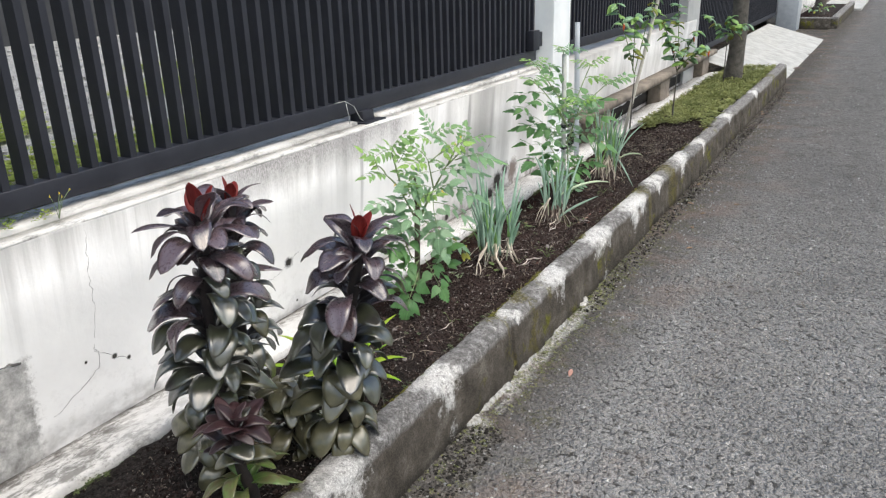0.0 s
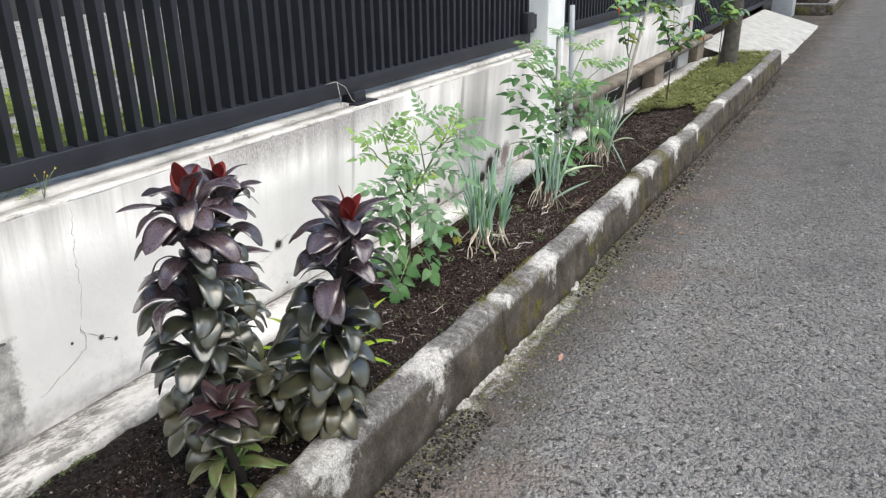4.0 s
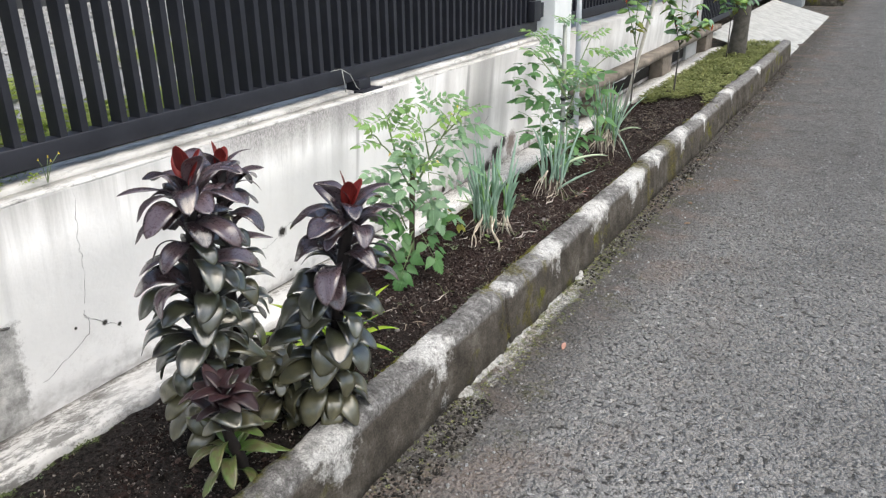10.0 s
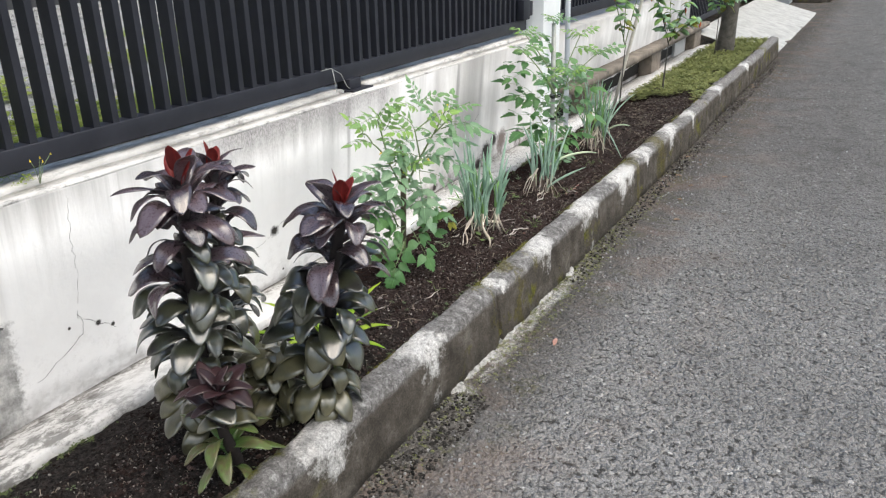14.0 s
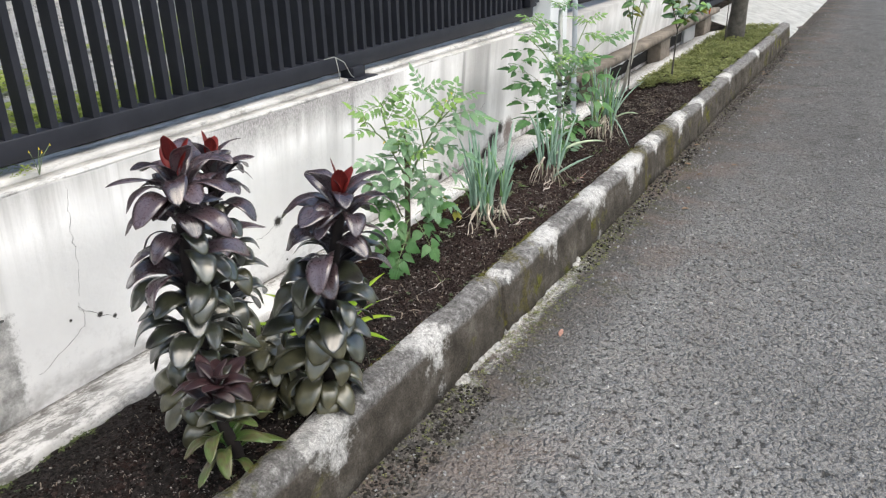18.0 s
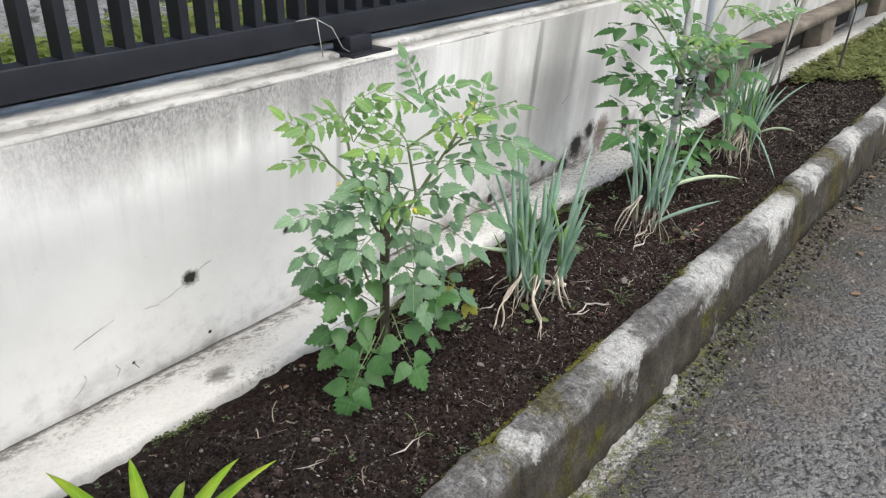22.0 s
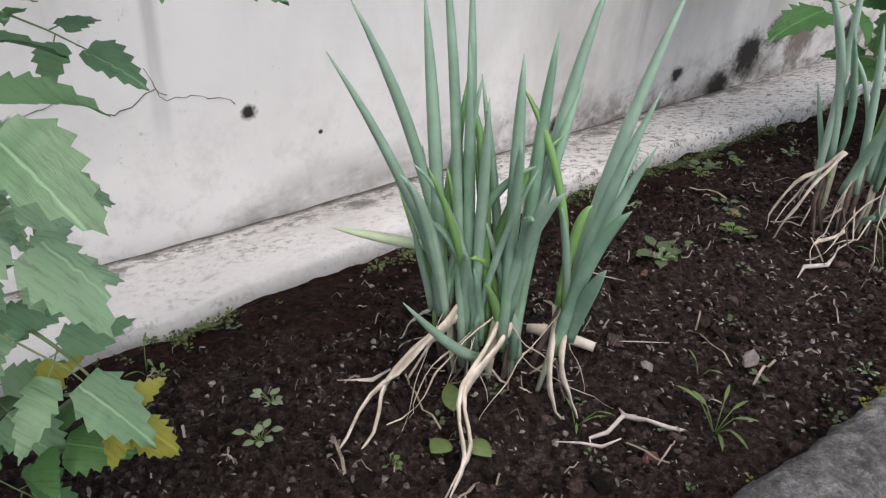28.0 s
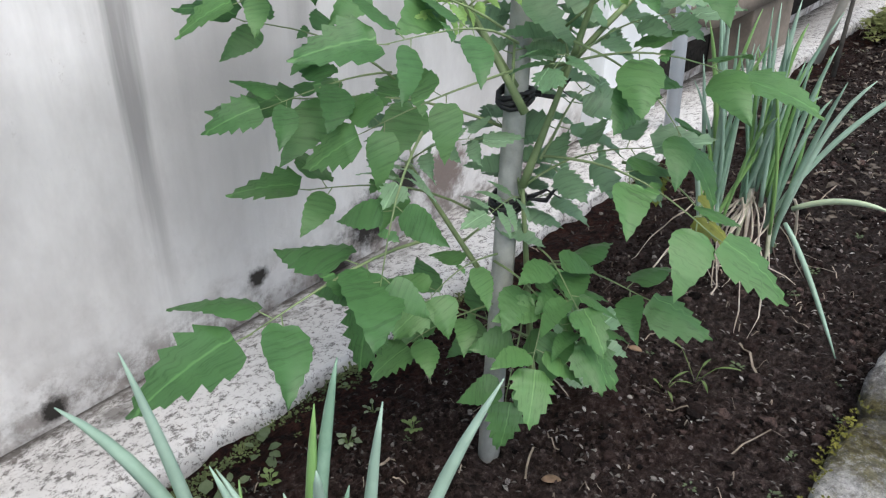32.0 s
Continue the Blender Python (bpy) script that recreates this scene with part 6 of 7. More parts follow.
def straws(name, count, area, length, mat, label, category, ground, seed, width=0.002, up=0.012):
    rng = random.Random(seed)
    verts, faces = [], []
    for _ in range(count):
        x, y = rng.uniform(area[0], area[1]), rng.uniform(area[2], area[3])
        L = length * rng.uniform(0.2, 1.0)
        a = rng.uniform(0, 6.28)
        c = rng.uniform(-0.7, 0.7)
        w = width * rng.uniform(0.5, 1.3)
        k = len(verts)
        n = 5
        px, py = x, y
        for i in range(n):
            z = ground(min(max(px, area[0]), area[1]), py) + 0.003 + up * math.sin(math.pi * i / (n - 1)) * rng.uniform(0.2, 1)
            ox, oy = -math.sin(a) * w, math.cos(a) * w
            verts += [(px + ox, py + oy, z), (px - ox, py - oy, z + 0.001)]
            px += math.cos(a) * L / n
            py += math.sin(a) * L / n
            a += c * 0.25
        for i in range(n - 1):
            j = k + 2 * i
            faces.append((j, j + 1, j + 3, j + 2))
    return stuff(name, verts, faces, mat, label, category)


def rosettes(name, spots, mat, label, category, ground, seed, leaf=0.016, n=6, lift=0.5, slim=0.38):
    rng = random.Random(seed)
    verts, faces = [], []
    for x, y, s in spots:
        z = ground(x, y)
        for i in range(n + rng.randrange(3)):
            a = i * 2.4 + rng.uniform(0, 0.8)
            L = leaf * s * rng.uniform(0.6, 1.2)
            up = lift * rng.uniform(0.3, 1.3)
            c, q = math.cos(a), math.sin(a)
            st = rng.uniform(0.1, 0.9) * leaf * s
            b = (x + c * st, y + q * st, z + 0.004 + st * up)
            w = L * slim * rng.uniform(0.7, 1.2)
            k = len(verts)
            verts += [b] + [(b[0] + c * L * f + g * q * w, b[1] + q * L * f - g * c * w, b[2] + L * h * up) for f, g, h in ((0.3, -0.85, 0.3), (0.65, -0.8, 0.4), (1.0, 0.0, 0.28), (0.65, 0.8, 0.4), (0.3, 0.85, 0.3))]
            faces.append((k, k + 1, k + 2, k + 3, k + 4, k + 5))
    return stuff(name, verts, faces, mat, label, category)


BED = (0.36, 1.06, 4.6, 11.6)
M_CRUMBS = crumb_mat("soil_crumb", [(0.0, (0.007, 0.005, 0.0043)), (0.6, (0.05, 0.031, 0.027)), (0.9, (0.125, 0.091, 0.083)), (0.97, (0.2, 0.165, 0.155)), (1.0, (0.5, 0.45, 0.43))])


def smooth_earth(x, y):
    """The share of loose crumbs missing: near all on the washed earth along the footing, patchy elsewhere."""
    strip = min(1.0, max(0.0, (0.56 + 0.1 * noise.noise((x * 4, y * 4, 5)) - x) / 0.08))
    return max(0.9 * strip, min(0.8, max(0.0, 0.5 + 1.6 * noise.noise((x * 9, y * 9, 8)))))



lumps("soil_crumbs", 76000, BED, 0.0046, M_CRUMBS, "loose dark soil crumbs on the bed", "soil", soil_height, 1, 0.7, smooth_earth)
M_CRUMB = crumb_mat("brown_soil_clod", [(0.0, (0.008, 0.006, 0.0053)), (0.6, (0.048, 0.03, 0.026)), (1.0, (0.16, 0.11, 0.098))])
lumps("soil_clods", 3600, BED, 0.014, M_CRUMB, "larger soil clods on the bed", "soil", soil_height, 2, 0.6, smooth_earth)
M_BIT = two_tone("pale_soil_bits", (0.07, 0.06, 0.054), (0.34, 0.31, 0.28), 60.0, 0.9, bump=0)
lumps("pale_bits", 500, BED, 0.0048, M_BIT, "pale stony bits in the soil", "soil", soil_height, 3)
straws("dry_straw", 900, BED, 0.03, M_STRAW, "thin dry stalks and roots on the soil", "straw", soil_height, 4, 0.0009)
straws("dry_roots", 90, (0.55, 1.0, 6.2, 10.4), 0.13, M_STRAW, "longer pale roots on the soil", "straw", soil_height, 5, 0.0016, 0.015)
rw = random.Random(8)
M_FLAKE = crumb_mat("pale_flake", [(0.0, (0.1, 0.084, 0.076)), (0.6, (0.3, 0.27, 0.25)), (1.0, (0.6, 0.57, 0.53))])
rosettes("leaf_flakes", [(rw.uniform(0.4, 1.05), rw.uniform(4.8, 11.3), rw.uniform(0.4, 1.2)) for _ in range(3800)], M_FLAKE, "pale dry flakes of leaves and bark on the soil", "litter", soil_height, 61, 0.011, 1, 0.9, 0.2)
M_FOOT_MOSS = two_tone("dark_green_moss", (0.035, 0.05, 0.018), (0.13, 0.16, 0.06), 30.0, 0.9, bump=0)
foot = [(0.345 + abs(rw.gauss(0, 0.02)), yy + rw.gauss(0, 0.05), rw.uniform(0.3, 1.0)) for yy in (4.9, 5.2, 6.3, 7.1, 7.53, 7.855, 7.99, 8.03, 8.22, 8.34, 8.5, 8.9, 9.6, 10.3) for _ in range(44)]
rosettes("footing_moss", foot, M_FOOT_MOSS, "dark green moss along the footing", "moss", soil_height, 62, 0.0085, 7, 1.3)
rosettes("seedlings", [(0.67, 7.794, 1.9), (0.655, 7.854, 1.1), (0.769, 7.885, 0.7), (0.404, 7.993, 1.1), (0.416, 8.219, 1.6), (0.394, 8.339, 1.6), (0.42, 8.26, 1.2), (0.603, 8.05, 1.2), (0.67, 7.974, 1.0), (0.45, 7.967, 1.1), (0.70, 7.97, 0.9)] + [(rw.uniform(0.37, 1.04), rw.uniform(4.8, 11.2), rw.uniform(0.25, 0.6)) for _ in range(110)], M_WEED, "small green weed seedlings in the soil", "weed", soil_height, 6)
rosettes("ledge_weeds", [(0.345 + rw.uniform(0.0, 0.09), rw.uniform(4.6, 11.0), rw.uniform(0.3, 0.9)) for _ in range(36)], M_WEED, "low green weeds along the footing", "weed", soil_height, 7, 0.013)
rosettes("kerb_weeds", [(1.055 - rw.uniform(0.0, 0.04), rw.uniform(4.6, 11.0), rw.uniform(0.3, 0.8)) for _ in range(90)], M_WEED, "tiny weeds along the kerb's inner edge", "weed", soil_height, 9, 0.012)
rosettes("ground_cover", [q for q in [(rw.uniform(0.4, 1.06), 11.0 + 4.4 * rw.random() ** 0.9 + rw.uniform(-0.15, 0.15), rw.uniform(0.7, 1.5)) for _ in range(4200)] if noise.noise((q[0] * 6, q[1] * 5, 0)) > -0.25 and q[1] > 11.25 + 0.5 * noise.noise((q[0] * 5, 2.0, 0)) + 0.3 * noise.noise((q[0] * 17, 4.0, 0))], M_COVER, "mat of low yellow-green ground cover in the bed", "ground cover", lambda x, y: soil_height(x, y) + 0.015 + 0.03 * max(0, noise.noise((x * 6, y * 5, 0))), 10, 0.026, 5, 1.1)
rosettes("yard_grass", [q for q in [(-0.36 - 3.4 * rw.random() ** 1.5, rw.uniform(1.0, 11), rw.uniform(0.7, 1.6)) for _ in range(11000)] if q[0] > -0.95 or noise.noise((q[0] * 1.2, q[1] * 1.2, 7)) > 0.08], M_GRASS, "patchy short grass in the yard", "grass", lambda x, y: 0.9, 12, 0.034, 5, 0.8)
lumps("yard_stones", 6000, (-6.5, -0.3, 2.0, 13.0), 0.03, M_GRAVEL, "loose grey gravel in the yard", "gravel", lambda x, y: 0.9, 13)
lumps("road_grit", 1500, (1.2, 1.5, 4.0, 15.0), 0.007, M_GRAVEL, "loose grit along the kerb", "grit", lambda x, y: 0.0, 14)
M_EARTH = crumb_mat("kerb_earth", [(0.0, (0.02, 0.018, 0.016)), (0.6, (0.085, 0.077, 0.068)), (1.0, (0.3, 0.28, 0.255))])
lumps("kerb_earth", 3600, (1.19, 1.36, 4.3, 6.25), 0.009, M_EARTH, "dark earth washed against the kerb", "earth", lambda x, y: -0.001 - 0.02 * max(0.0, x - 1.3), 71)
lumps("kerb_earth_far", 3600, (1.19, 1.3, 7.4, 15.2), 0.009, M_EARTH, "dark earth and litter along the kerb", "earth", lambda x, y: 0.0, 72)
M_LITTER = two_tone("leaf_litter", (0.035, 0.028, 0.021), (0.14, 0.115, 0.09), 50.0, 0.9, bump=0)
rd = random.Random(19)
rosettes("leaf_litter", [(1.2 + 1.3 * rd.random() ** 2.6, 7.0 + 13.0 * rd.random() ** 0.6, rd.uniform(0.4, 1.6)) for _ in range(3000)], M_LITTER, "brown leaf litter washed along the kerb", "litter", lambda x, y: 0.001, 18, 0.012, 2, 0.35)
rosettes("bed_litter", [(rd.uniform(0.4, 1.05), rd.uniform(9.4, 11.6), rd.uniform(0.5, 1.6)) for _ in range(200)], M_LITTER, "dry grey-brown stalks and leaves on the soil", "litter", soil_height, 20, 0.02, 2, 0.9)
lumps("road_grit_far", 2600, (1.3, 4.2, 4.0, 22.0), 0.009, M_GRAVEL, "scattered grit on the road", "grit", lambda x, y: 0.0, 15)
rosettes("gutter_moss", [(1.2 + 0.11 * rw.random() ** 2, rw.uniform(4.5, 15.2), rw.uniform(0.3, 0.9)) for _ in range(420)] + [(1.2 + 0.13 * rw.random() ** 1.5, 7.4 + rw.gauss(0, 0.8), rw.uniform(0.3, 0.8)) for _ in range(1100)], M_COVER, "moss and weeds at the kerb's foot", "moss", lambda x, y: -0.002, 16, 0.008, 6, 0.8)


kerb_spots = []
for yy in (5.95, 6.05, 6.66, 6.7, 6.95, 7.1, 7.16, 7.78, 8.35, 8.75, 9.6, 10.2, 11.0):
    for _ in range(70):
        kerb_spots.append((1.072 + rw.gauss(0, 0.012), yy + rw.gauss(0, 0.09), rw.uniform(0.3, 0.9)))
M_MOSS = two_tone("yellow_moss", (0.07, 0.072, 0.012), (0.2, 0.19, 0.035), 40.0, 0.9, bump=0)
rosettes("kerb_moss", kerb_spots, M_MOSS, "yellow-green moss clumps on the kerb edge", "moss", lambda x, y: 0.25 + 0.012 * noise.noise((y * 9, 0, 0)) - max(0.0, 1.072 - x) * 2.5, 31, 0.0065, 9, 1.2)
face_spots = [(1.185 + rw.gauss(0, 0.004), yy + rw.gauss(0, 0.045), rw.uniform(0.3, 0.8)) for yy in (6.69, 6.72, 7.2, 7.3, 7.34, 7.45, 7.77, 7.8, 7.9, 8.3, 8.8, 9.4) for _ in range(75)]
rosettes("kerb_face_moss", face_spots, M_MOSS, "moss on the dark kerb face", "moss", lambda x, y: 0.03 + 0.16 * abs(noise.noise((y * 60, 3, 0))), 32, 0.006, 8, 1.0)


def dead_leaf(x, y, z, a, s, mat, label, wide=0.026):
    me = thick(mesh_of("dead_leaf", blade(0.05 * s, wide * s, 0.25, 0.5, 0.9, 7, 0.9), mat), 0.001)
    ob = new("dead_leaf", me)
    ob.matrix_world = pose(x, y, z, 0, 0, a)
    tagged(ob, label, "leaf", "fallen leaves")


dead_leaf(1.413, 6.745, 0.006, 12, 1.3, M_PINK, "narrow curled pinkish dry leaf lying on the asphalt", 0.015)
dead_leaf(0.949, 8.308, 0.215, 40, 0.4, M_TI_RED, "small red petal lying on the soil")
dead_leaf(0.955, 8.26, 0.212, 140, 0.55, M_PINK, "pale orange dry leaf on the soil")
dead_leaf(0.93, 8.16, 0.212, 200, 0.7, M_DEADLEAF, "curled brown leaf on the soil")
for i in range(26):
    dead_leaf(rw.uniform(1.22, 1.7), rw.uniform(8.5, 17.0), 0.005, rw.uniform(0, 360), rw.uniform(0.5, 1.3), M_DEADLEAF, "brown dead leaf lying on the road")
for i in range(10):
    dead_leaf(rw.uniform(0.45, 1.0), rw.uniform(5.2, 9.5), 0.205, rw.uniform(0, 360), rw.uniform(0.4, 0.8), M_DEADLEAF, "small brown dead leaf on the soil")

stick_root = new("dry_stick", mesh_of("dry_stick", tube([(0.705, 7.478, 0.212), (0.725, 7.49, 0.217), (0.75, 7.507, 0.215), (0.785, 7.53, 0.21)], [0.007, 0.0095, 0.0088, 0.0075], 9, True, 0.9), M_DRY))
tagged(stick_root, "short pale piece of dry stalk on the soil", "stick")

# small finds lying on the soil
M_STONE = two_tone("soil_stone", (0.13, 0.11, 0.105), (0.3, 0.265, 0.255), 70.0, 0.9, bump=0.5)
M_BRICKBIT = two_tone("brick_crumb", (0.07, 0.03, 0.024), (0.16, 0.07, 0.055), 70.0, 0.9, bump=0.5)
M_ROOT_PALE = two_tone("pale_root", (0.38, 0.33, 0.3), (0.66, 0.6, 0.56), 50.0, 0.85, bump=0.3)
M_SPRIG = thin_leaf(two_tone("sprig_leaf", (0.1, 0.16, 0.05), (0.22, 0.3, 0.11), 30.0, 0.6, bump=0), 0.35)
M_SAGE = thin_leaf(two_tone("sage_leaf", (0.19, 0.25, 0.14), (0.32, 0.38, 0.25), 30.0, 0.6, bump=0), 0.35)


def pebble(x, y, size, mat, label, seed):
    rng = random.Random(seed)
    bm = bmesh.new()
    bmesh.ops.create_icosphere(bm, subdivisions=1, radius=1.0)
    for v in bm.verts:
        d = 1 + 0.8 * noise.noise(v.co * 1.9 + Vector((seed * 3.7, 0, 0)))
        v.co = Vector((v.co.x * size * d, v.co.y * size * 0.75 * d, v.co.z * size * 0.5 * d))
    ob = new("stone", mesh_of("stone", bm, mat, False))
    ob.matrix_world = pose(x, y, soil_height(x, y) + size * 0.12, rng.uniform(-30, 30), rng.uniform(-30, 30), rng.uniform(0, 360))
    tagged(ob, label, "stone", "stones in the bed")


for k, (x, y, size) in enumerate(((0.797, 7.619, 0.011), (0.921, 7.692, 0.014), (0.849, 7.566, 0.01), (0.865, 8.441, 0.009), (0.933, 8.196, 0.015), (1.003, 8.352, 0.012), (0.62, 7.9, 0.008), (0.95, 7.85, 0.009), (0.83, 6.98, 0.014), (0.72, 6.45, 0.012), (0.88, 7.02, 0.008), (0.9, 6.25, 0.012))):
    pebble(x, y, size, M_STONE, "small grey-brown stone on the soil", k)
for k, (x, y, size) in enumerate(((0.96, 7.444, 0.016), (0.996, 8.148, 0.013), (0.7, 7.72, 0.009), (0.98, 8.4, 0.012))):
    pebble(x, y, size, M_BRICKBIT, "reddish crumb of brick on the soil", k + 30)


def lying_root(pts, r, label="pale dry root lying on the soil"):
    path = [Vector((x, y, soil_height(x, y) + 0.006 + r)) for x, y in pts]
    ob = new("dry_root", mesh_of("dry_root", tube(path, [r * (0.7 + 0.5 * math.sin(i * 2.1) ** 2) * (1 if 0 < i < len(path) - 1 else 0.4) for i in range(len(path))], 6, True, 0.6), M_ROOT_PALE))
    tagged(ob, label, "root", "roots in the bed")


lying_root([(0.885, 7.475), (0.9, 7.468), (0.912, 7.48), (0.925, 7.478), (0.945, 7.497), (0.965, 7.505)], 0.0042)
lying_root([(0.905, 7.485), (0.9, 7.465), (0.905, 7.435), (0.9, 7.41), (0.913, 7.4)], 0.0032)
lying_root([(0.885, 7.37), (0.9, 7.395), (0.92, 7.41), (0.93, 7.43)], 0.0026)
lying_root([(0.783, 7.562), (0.805, 7.59), (0.828, 7.636)], 0.0016, "thin dry twig lying on the soil")
lying_root([(0.838, 7.922), (0.825, 7.96), (0.842, 8.0), (0.83, 8.04), (0.815, 8.08)], 0.0034)
lying_root([(0.945, 8.189), (0.955, 8.2), (0.975, 8.19), (0.99, 8.197)], 0.002)
lying_root([(0.52, 7.42), (0.535, 7.45), (0.53, 7.48)], 0.0024)
lying_root([(0.66, 7.2), (0.68, 7.24), (0.675, 7.27)], 0.003)
lying_root([(0.62, 7.62), (0.65, 7.65), (0.68, 7.655), (0.7, 7.68)], 0.0014, "thin dry twig lying on the soil")
lying_root([(0.75, 6.35), (0.775, 6.37), (0.79, 6.41)], 0.0022)
lying_root([(0.9, 6.52), (0.915, 6.56), (0.905, 6.6), (0.92, 6.63)], 0.002)


def sprig(x, y, leaves, size, mat, label, seed, slim=0.4, lift=0.9):
    """A small seedling: short stems, each with its own leaf."""
    rng = random.Random(seed)
    root = empty("seedling", pose(x, y, soil_height(x, y)), label, "weed", "seedlings in the bed")
    for i in range(leaves):
        a = i * 2.4 + rng.uniform(0, 0.7)
        reach = size * rng.uniform(0.3, 1.0)
        d = Vector((math.cos(a), math.sin(a), lift * rng.uniform(0.5, 1.3)))
        stem = part("stem", tube([(0, 0, -0.004), d * reach * 0.5, d * reach], [0.0009, 0.0008, 0.0006], 4), M_SPRIG, root)
        me = mesh_of("leaf", blade(size * rng.uniform(0.7, 1.1), size * slim * rng.uniform(0.8, 1.1), 0.3, 0.9, 0.3, 6, 0.85), mat)
        leaf = part("leaf", me, None, stem)
        leaf.matrix_local = aim(d * reach, Vector((d.x, d.y, 0.2)), (0, 0, 1), 1.0)


for k, (x, y, leaves, size) in enumerate(((0.681, 7.786, 16, 0.015), (0.685, 7.962, 7, 0.02), (0.466, 7.96, 9, 0.015), (0.45, 8.18, 12, 0.016), (0.43, 7.9, 6, 0.013), (0.647, 8.02, 6, 0.012), (0.697, 7.08, 9, 0.02), (0.794, 7.197, 6, 0.016), (0.64, 7.12, 8, 0.018), (0.457, 7.034, 8, 0.013), (1.042, 8.148, 8, 0.014), (0.46, 8.3, 10, 0.016), (0.5, 8.42, 12, 0.017), (0.56, 8.5, 10, 0.016), (0.47, 8.5, 9, 0.015), (0.701, 7.8, 6, 0.011), (1.03, 7.78, 8, 0.012))):
    sprig(x, y, leaves, size * 0.75, M_SAGE if k % 2 == 0 else M_SPRIG, "tiny pale green seedling in the soil", k + 5, 0.62)
for k, (x, y, leaves, size) in enumerate(((0.899, 8.072, 6, 0.045), (0.936, 8.164, 5, 0.04), (0.982, 7.536, 7, 0.05), (0.82, 8.8, 4, 0.04), (0.848, 8.851, 4, 0.05), (0.901, 7.608, 2, 0.03), (0.9, 6.63, 3, 0.045), (0.43, 7.02, 3, 0.04), (0.874, 7.412, 4, 0.03))):
    sprig(x, y, leaves, size * 0.75, M_SPRIG, "small tuft of narrow grass blades in the soil", k + 60, 0.13, 1.4)
sprig(0.812, 7.277, 3, 0.045, M_SPRIG, "round-leaved green seedling under the onions", 90, 0.6, 0.5)

# cracks in the plaster, and the shade line over the bare patch
WALL_PROFILE = ((0.0, -0.1), (0.0, 0.06), (0.02, 0.3), (0.045, 0.6), (0.066, 0.885))


def wall_x(z):
    for (x0, z0), (x1, z1) in zip(WALL_PROFILE, WALL_PROFILE[1:]):
        if z <= z1:
            return x0 + (x1 - x0) * (z - z0) / (z1 - z0)
    return 0.066


M_CRACK_SHADE = two_tone("crack_shade_line", (0.04, 0.038, 0.036), (0.22, 0.21, 0.2), 22.0, 0.95, bump=0)


def crack_or_shade(points, seed, width=0.0022):
    rng = random.Random(seed)
    pts = []
    for (y0, z0), (y1, z1) in zip(points, points[1:]):
        n = max(3, int(math.hypot(y1 - y0, z1 - z0) / 0.02))
        for i in range(n):
            s = i / n
            y, z = y0 + (y1 - y0) * s + rng.uniform(-0.006, 0.006), z0 + (z1 - z0) * s + rng.uniform(-0.006, 0.006)
            pts.append((wall_x(z) + 0.001, y, z))
    ob = part("crack_or_shade", tube(pts, [width * rng.uniform(0.25, 1.0) for _ in pts], 5, True, 1.0), M_CRACK_SHADE, wall, "thin dark line of cracking or edge shade in the plaster")
    return ob


crack_or_shade([(5.545, 0.86), (5.53, 0.69), (5.54, 0.55), (5.507, 0.416)], 1, 0.0008)
crack_or_shade([(5.507, 0.41), (5.525, 0.36), (5.519, 0.315), (5.40, 0.25), (5.293, 0.199)], 2, 0.0009)
crack_or_shade([(5.507, 0.40), (5.584, 0.331), (5.64, 0.30), (5.674, 0.264)], 12, 0.0014)
# no crack: a dark strip for the shadow under the flaked patch's top edge
crack_or_shade([(5.10, 0.498), (5.197, 0.488), (5.251, 0.47)], 9, 0.006)
crack_or_shade([(6.44, 0.313), (6.5, 0.312), (6.55, 0.335), (6.58, 0.345)], 3, 0.0008)
crack_or_shade([(6.615, 0.362), (6.65, 0.378), (6.685, 0.393)], 4, 0.0009)
crack_or_shade([(6.227, 0.281), (6.3, 0.312), (6.367, 0.332)], 13, 0.0011)
crack_or_shade([(6.332, 0.126), (6.34, 0.15), (6.33, 0.175)], 14, 0.0016)
crack_or_shade([(6.384, 0.151), (6.4, 0.12)], 15, 0.0016)
crack_or_shade([(7.115, 0.368), (7.16, 0.372), (7.2, 0.401), (7.215, 0.378), (7.265, 0.374), (7.31, 0.365), (7.36, 0.33)], 6, 0.0012)
crack_or_shade([(7.19, 0.44), (7.205, 0.4), (7.23, 0.385)], 16, 0.001)
crack_or_shade([(6.98, 0.385), (7.03, 0.4), (7.07, 0.42)], 5, 0.001)
crack_or_shade([(6.2, 0.13), (6.25, 0.17), (6.24, 0.2)], 7, 0.001)
crack_or_shade([(8.72, 0.44), (8.78, 0.5)], 8, 0.0015)

# lone flowering weed on the coping
weed = empty("flowering_weed", pose(0.0, 5.5, 0.905), "thin weed with small yellow and white flowers", "weed")
for i, (dx, dy, h) in enumerate(((0.02, -0.03, 0.085), (0.03, 0.0, 0.09), (0.0, 0.06, 0.085), (0.01, 0.02, 0.07))):
    part("stem", tube([(0, 0, -0.005), (dx * 0.5, dy * 0.4, h * 0.6), (dx, dy, h)], [0.0015, 0.001, 0.0008], 5), M_TOM_STEM, weed)
    f = part("flower", FLOWER, None, weed, "tiny yellow flower")
    f.location = (dx, dy, h)
    f.scale = (0.6, 0.6, 0.6)
moss_rng = random.Random(77)
rosettes("coping_moss", [(-0.06 + moss_rng.uniform(-0.1, 0.08), moss_rng.uniform(4.6, 5.5), moss_rng.uniform(0.4, 1.0)) for _ in range(120)], M_GRASS, "moss and grass tufts on the wall top", "moss", lambda x, y: 0.895 if x < -0.15 else 0.91, 17, 0.016, 5, 1.5)

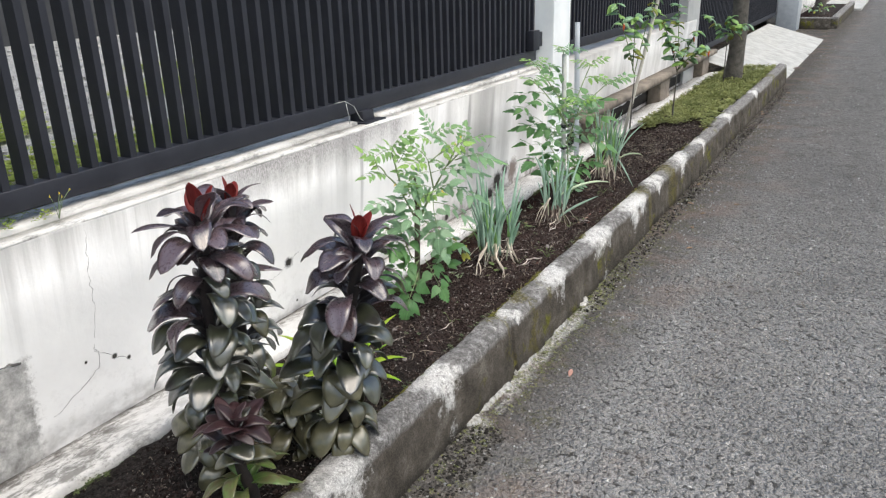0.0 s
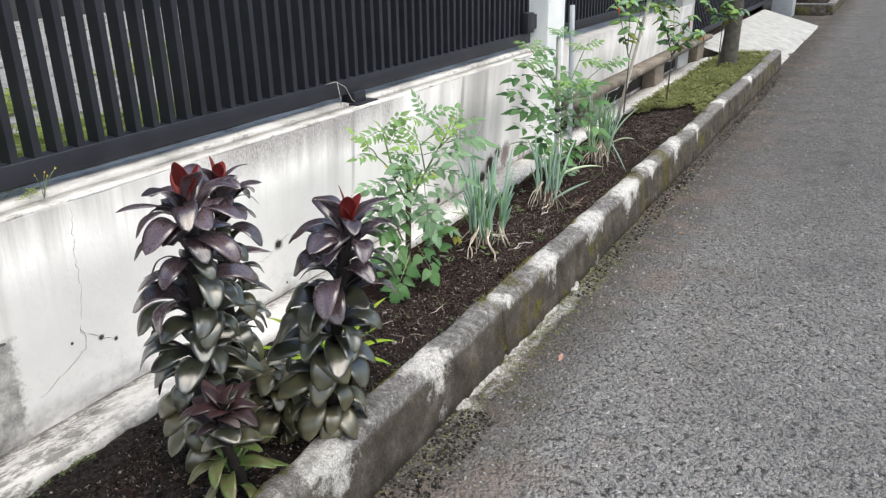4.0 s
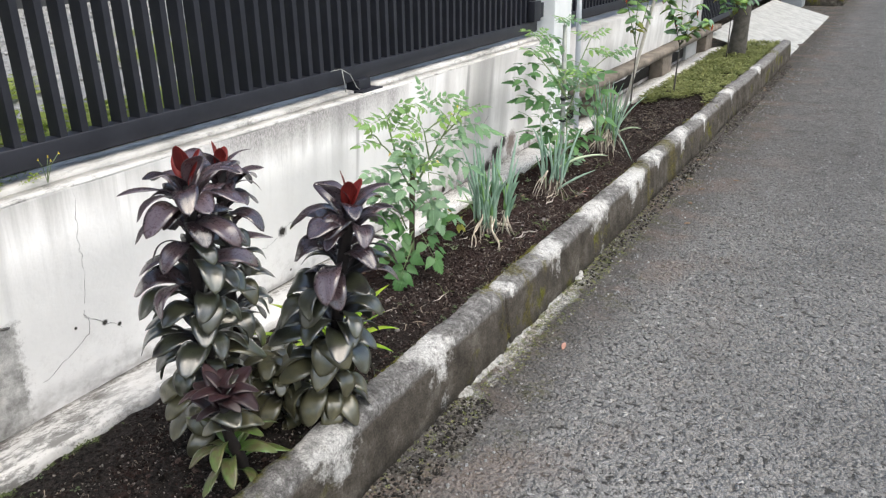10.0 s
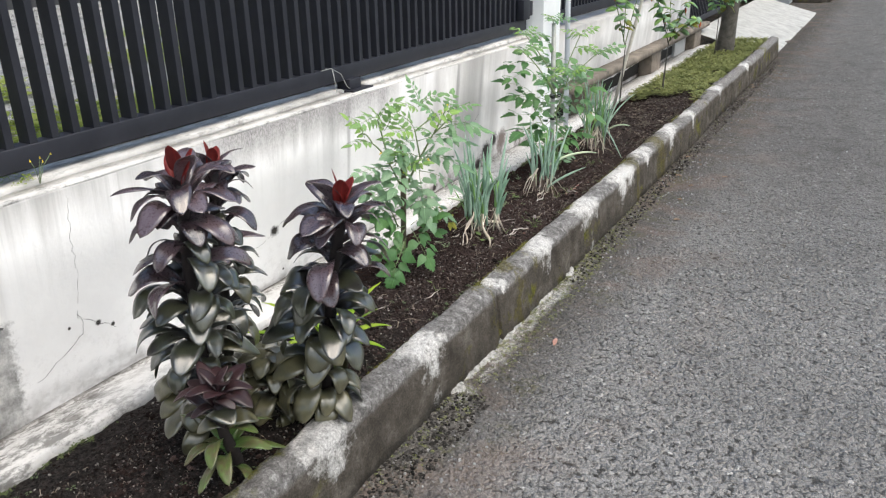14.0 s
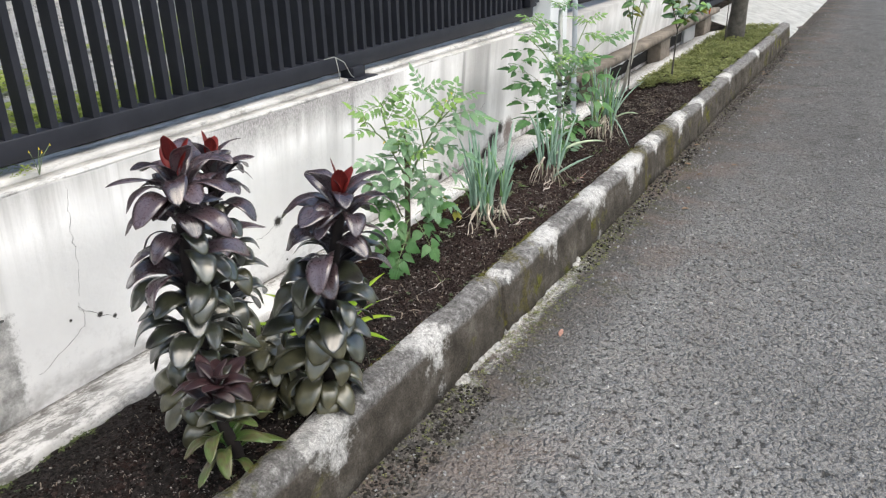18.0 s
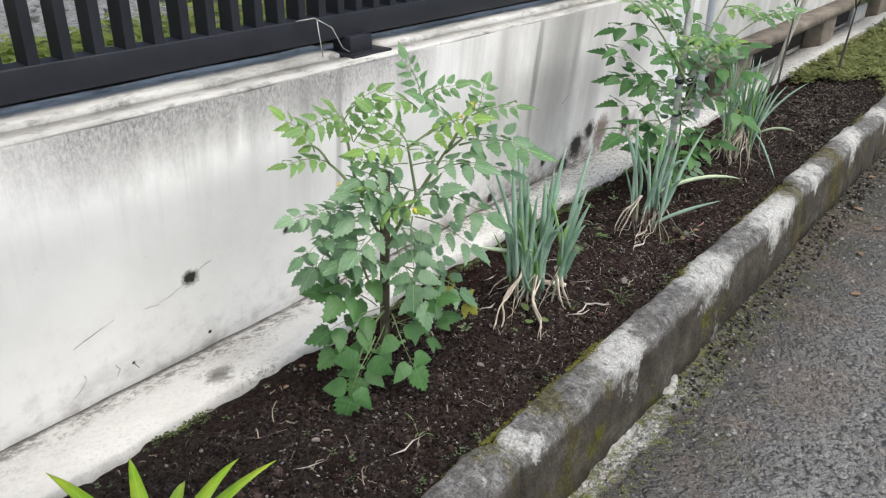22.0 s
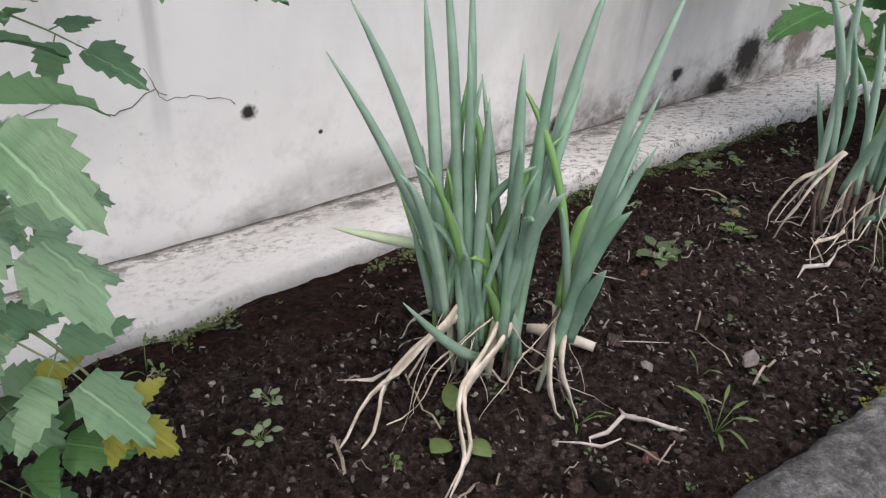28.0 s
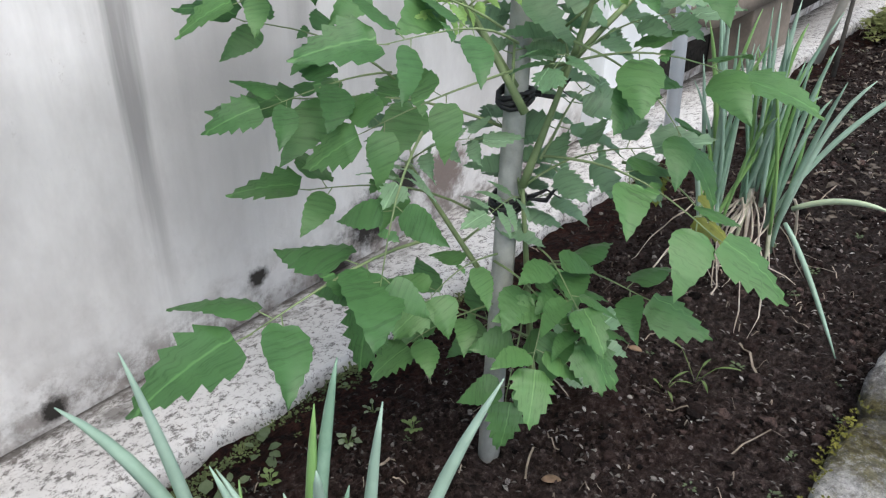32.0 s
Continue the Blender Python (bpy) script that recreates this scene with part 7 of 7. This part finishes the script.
# ---- beyond the pillar ----
M_BEAM = two_tone("brown_stained_cement", (0.1, 0.085, 0.07), (0.26, 0.22, 0.18), 6.0, 0.9, bump=0.4)
drain = empty("drain_beam", pose(0.0, 10.3, 0.0), "weathered cement beam over drain openings", "beam", kind="structure")
part("beam", extrude_profile([(0.02, 0.35), (0.02, 0.41), (0.19, 0.415), (0.2, 0.355)], 0.0, 5.6, 40, 0.004), M_BEAM, drain)
for i in range(3):
    part("post", box((0.02, 0.4 + i * 2.2, 0.0), (0.17, 0.8 + i * 2.2, 0.345), 0.006), M_BEAM, drain)
# near-black slab stands in for the shade inside the drain openings
part("opening_shade", box((-0.01, 0.02, 0.12), (0.015, 5.6, 0.34)), M_OPENING, drain)

far_bed = empty("far_bed", pose(0, 24.6, 0), "next planting bed with a cement kerb", "bed", kind="structure")
part("kerb_front", box((1.05, 0.0, -0.02), (1.2, 6.5, 0.27), 0.015), M_KERB, far_bed)
part("kerb_end", box((0.2, 0.0, -0.02), (1.05, 0.15, 0.25), 0.015), M_KERB, far_bed)
part("soil", box((0.2, 0.15, 0.0), (1.05, 6.5, 0.2)), M_SOIL, far_bed)
tree((0.62, 26.4, 0.18), 0.13, 3.2, "street tree with a grey trunk further along", 9)
chilli_bush((0.7, 25.2, 0.18), 22, [((0, 0, 0), (0, 0, 0.12), 0.009), ((0, 0, 0.1), (0.3, 0.2, 0.3), 0.006), ((0, 0, 0.1), (-0.3, 0.1, 0.3), 0.006), ((0, 0, 0.1), (0.0, 0.4, 0.35), 0.006)], "low yellowing shrub in the next bed", 0, 12)
bin_root = empty("gate_block", pose(0.25, 24.1, 0.0), "dark grey block beside the gate", "block")
part("body", box((-0.3, -0.25, 0.0), (0.15, 0.35, 0.75), 0.01), M_PIPE, bin_root)
ramp_far = new("driveway_far", mesh_of("driveway_far", box((0.2, 31.2, 0.0), (1.4, 36, 0.06), 0.01), M_RAMP, False))
tagged(ramp_far, "pale cement drive further along the road", "ramp", kind="structure")
wall_far = new("wall_far", mesh_of("wall_far", box((-0.3, 24.3, 0), (-0.05, 40, 1.0), 0.01), M_WALL, False))
tagged(wall_far, "low plastered wall further along the road", "wall", kind="structure")
fence_run(24.4, 32.0, FENCE_Z + 0.06, 0.13, "black steel fence further along the road")
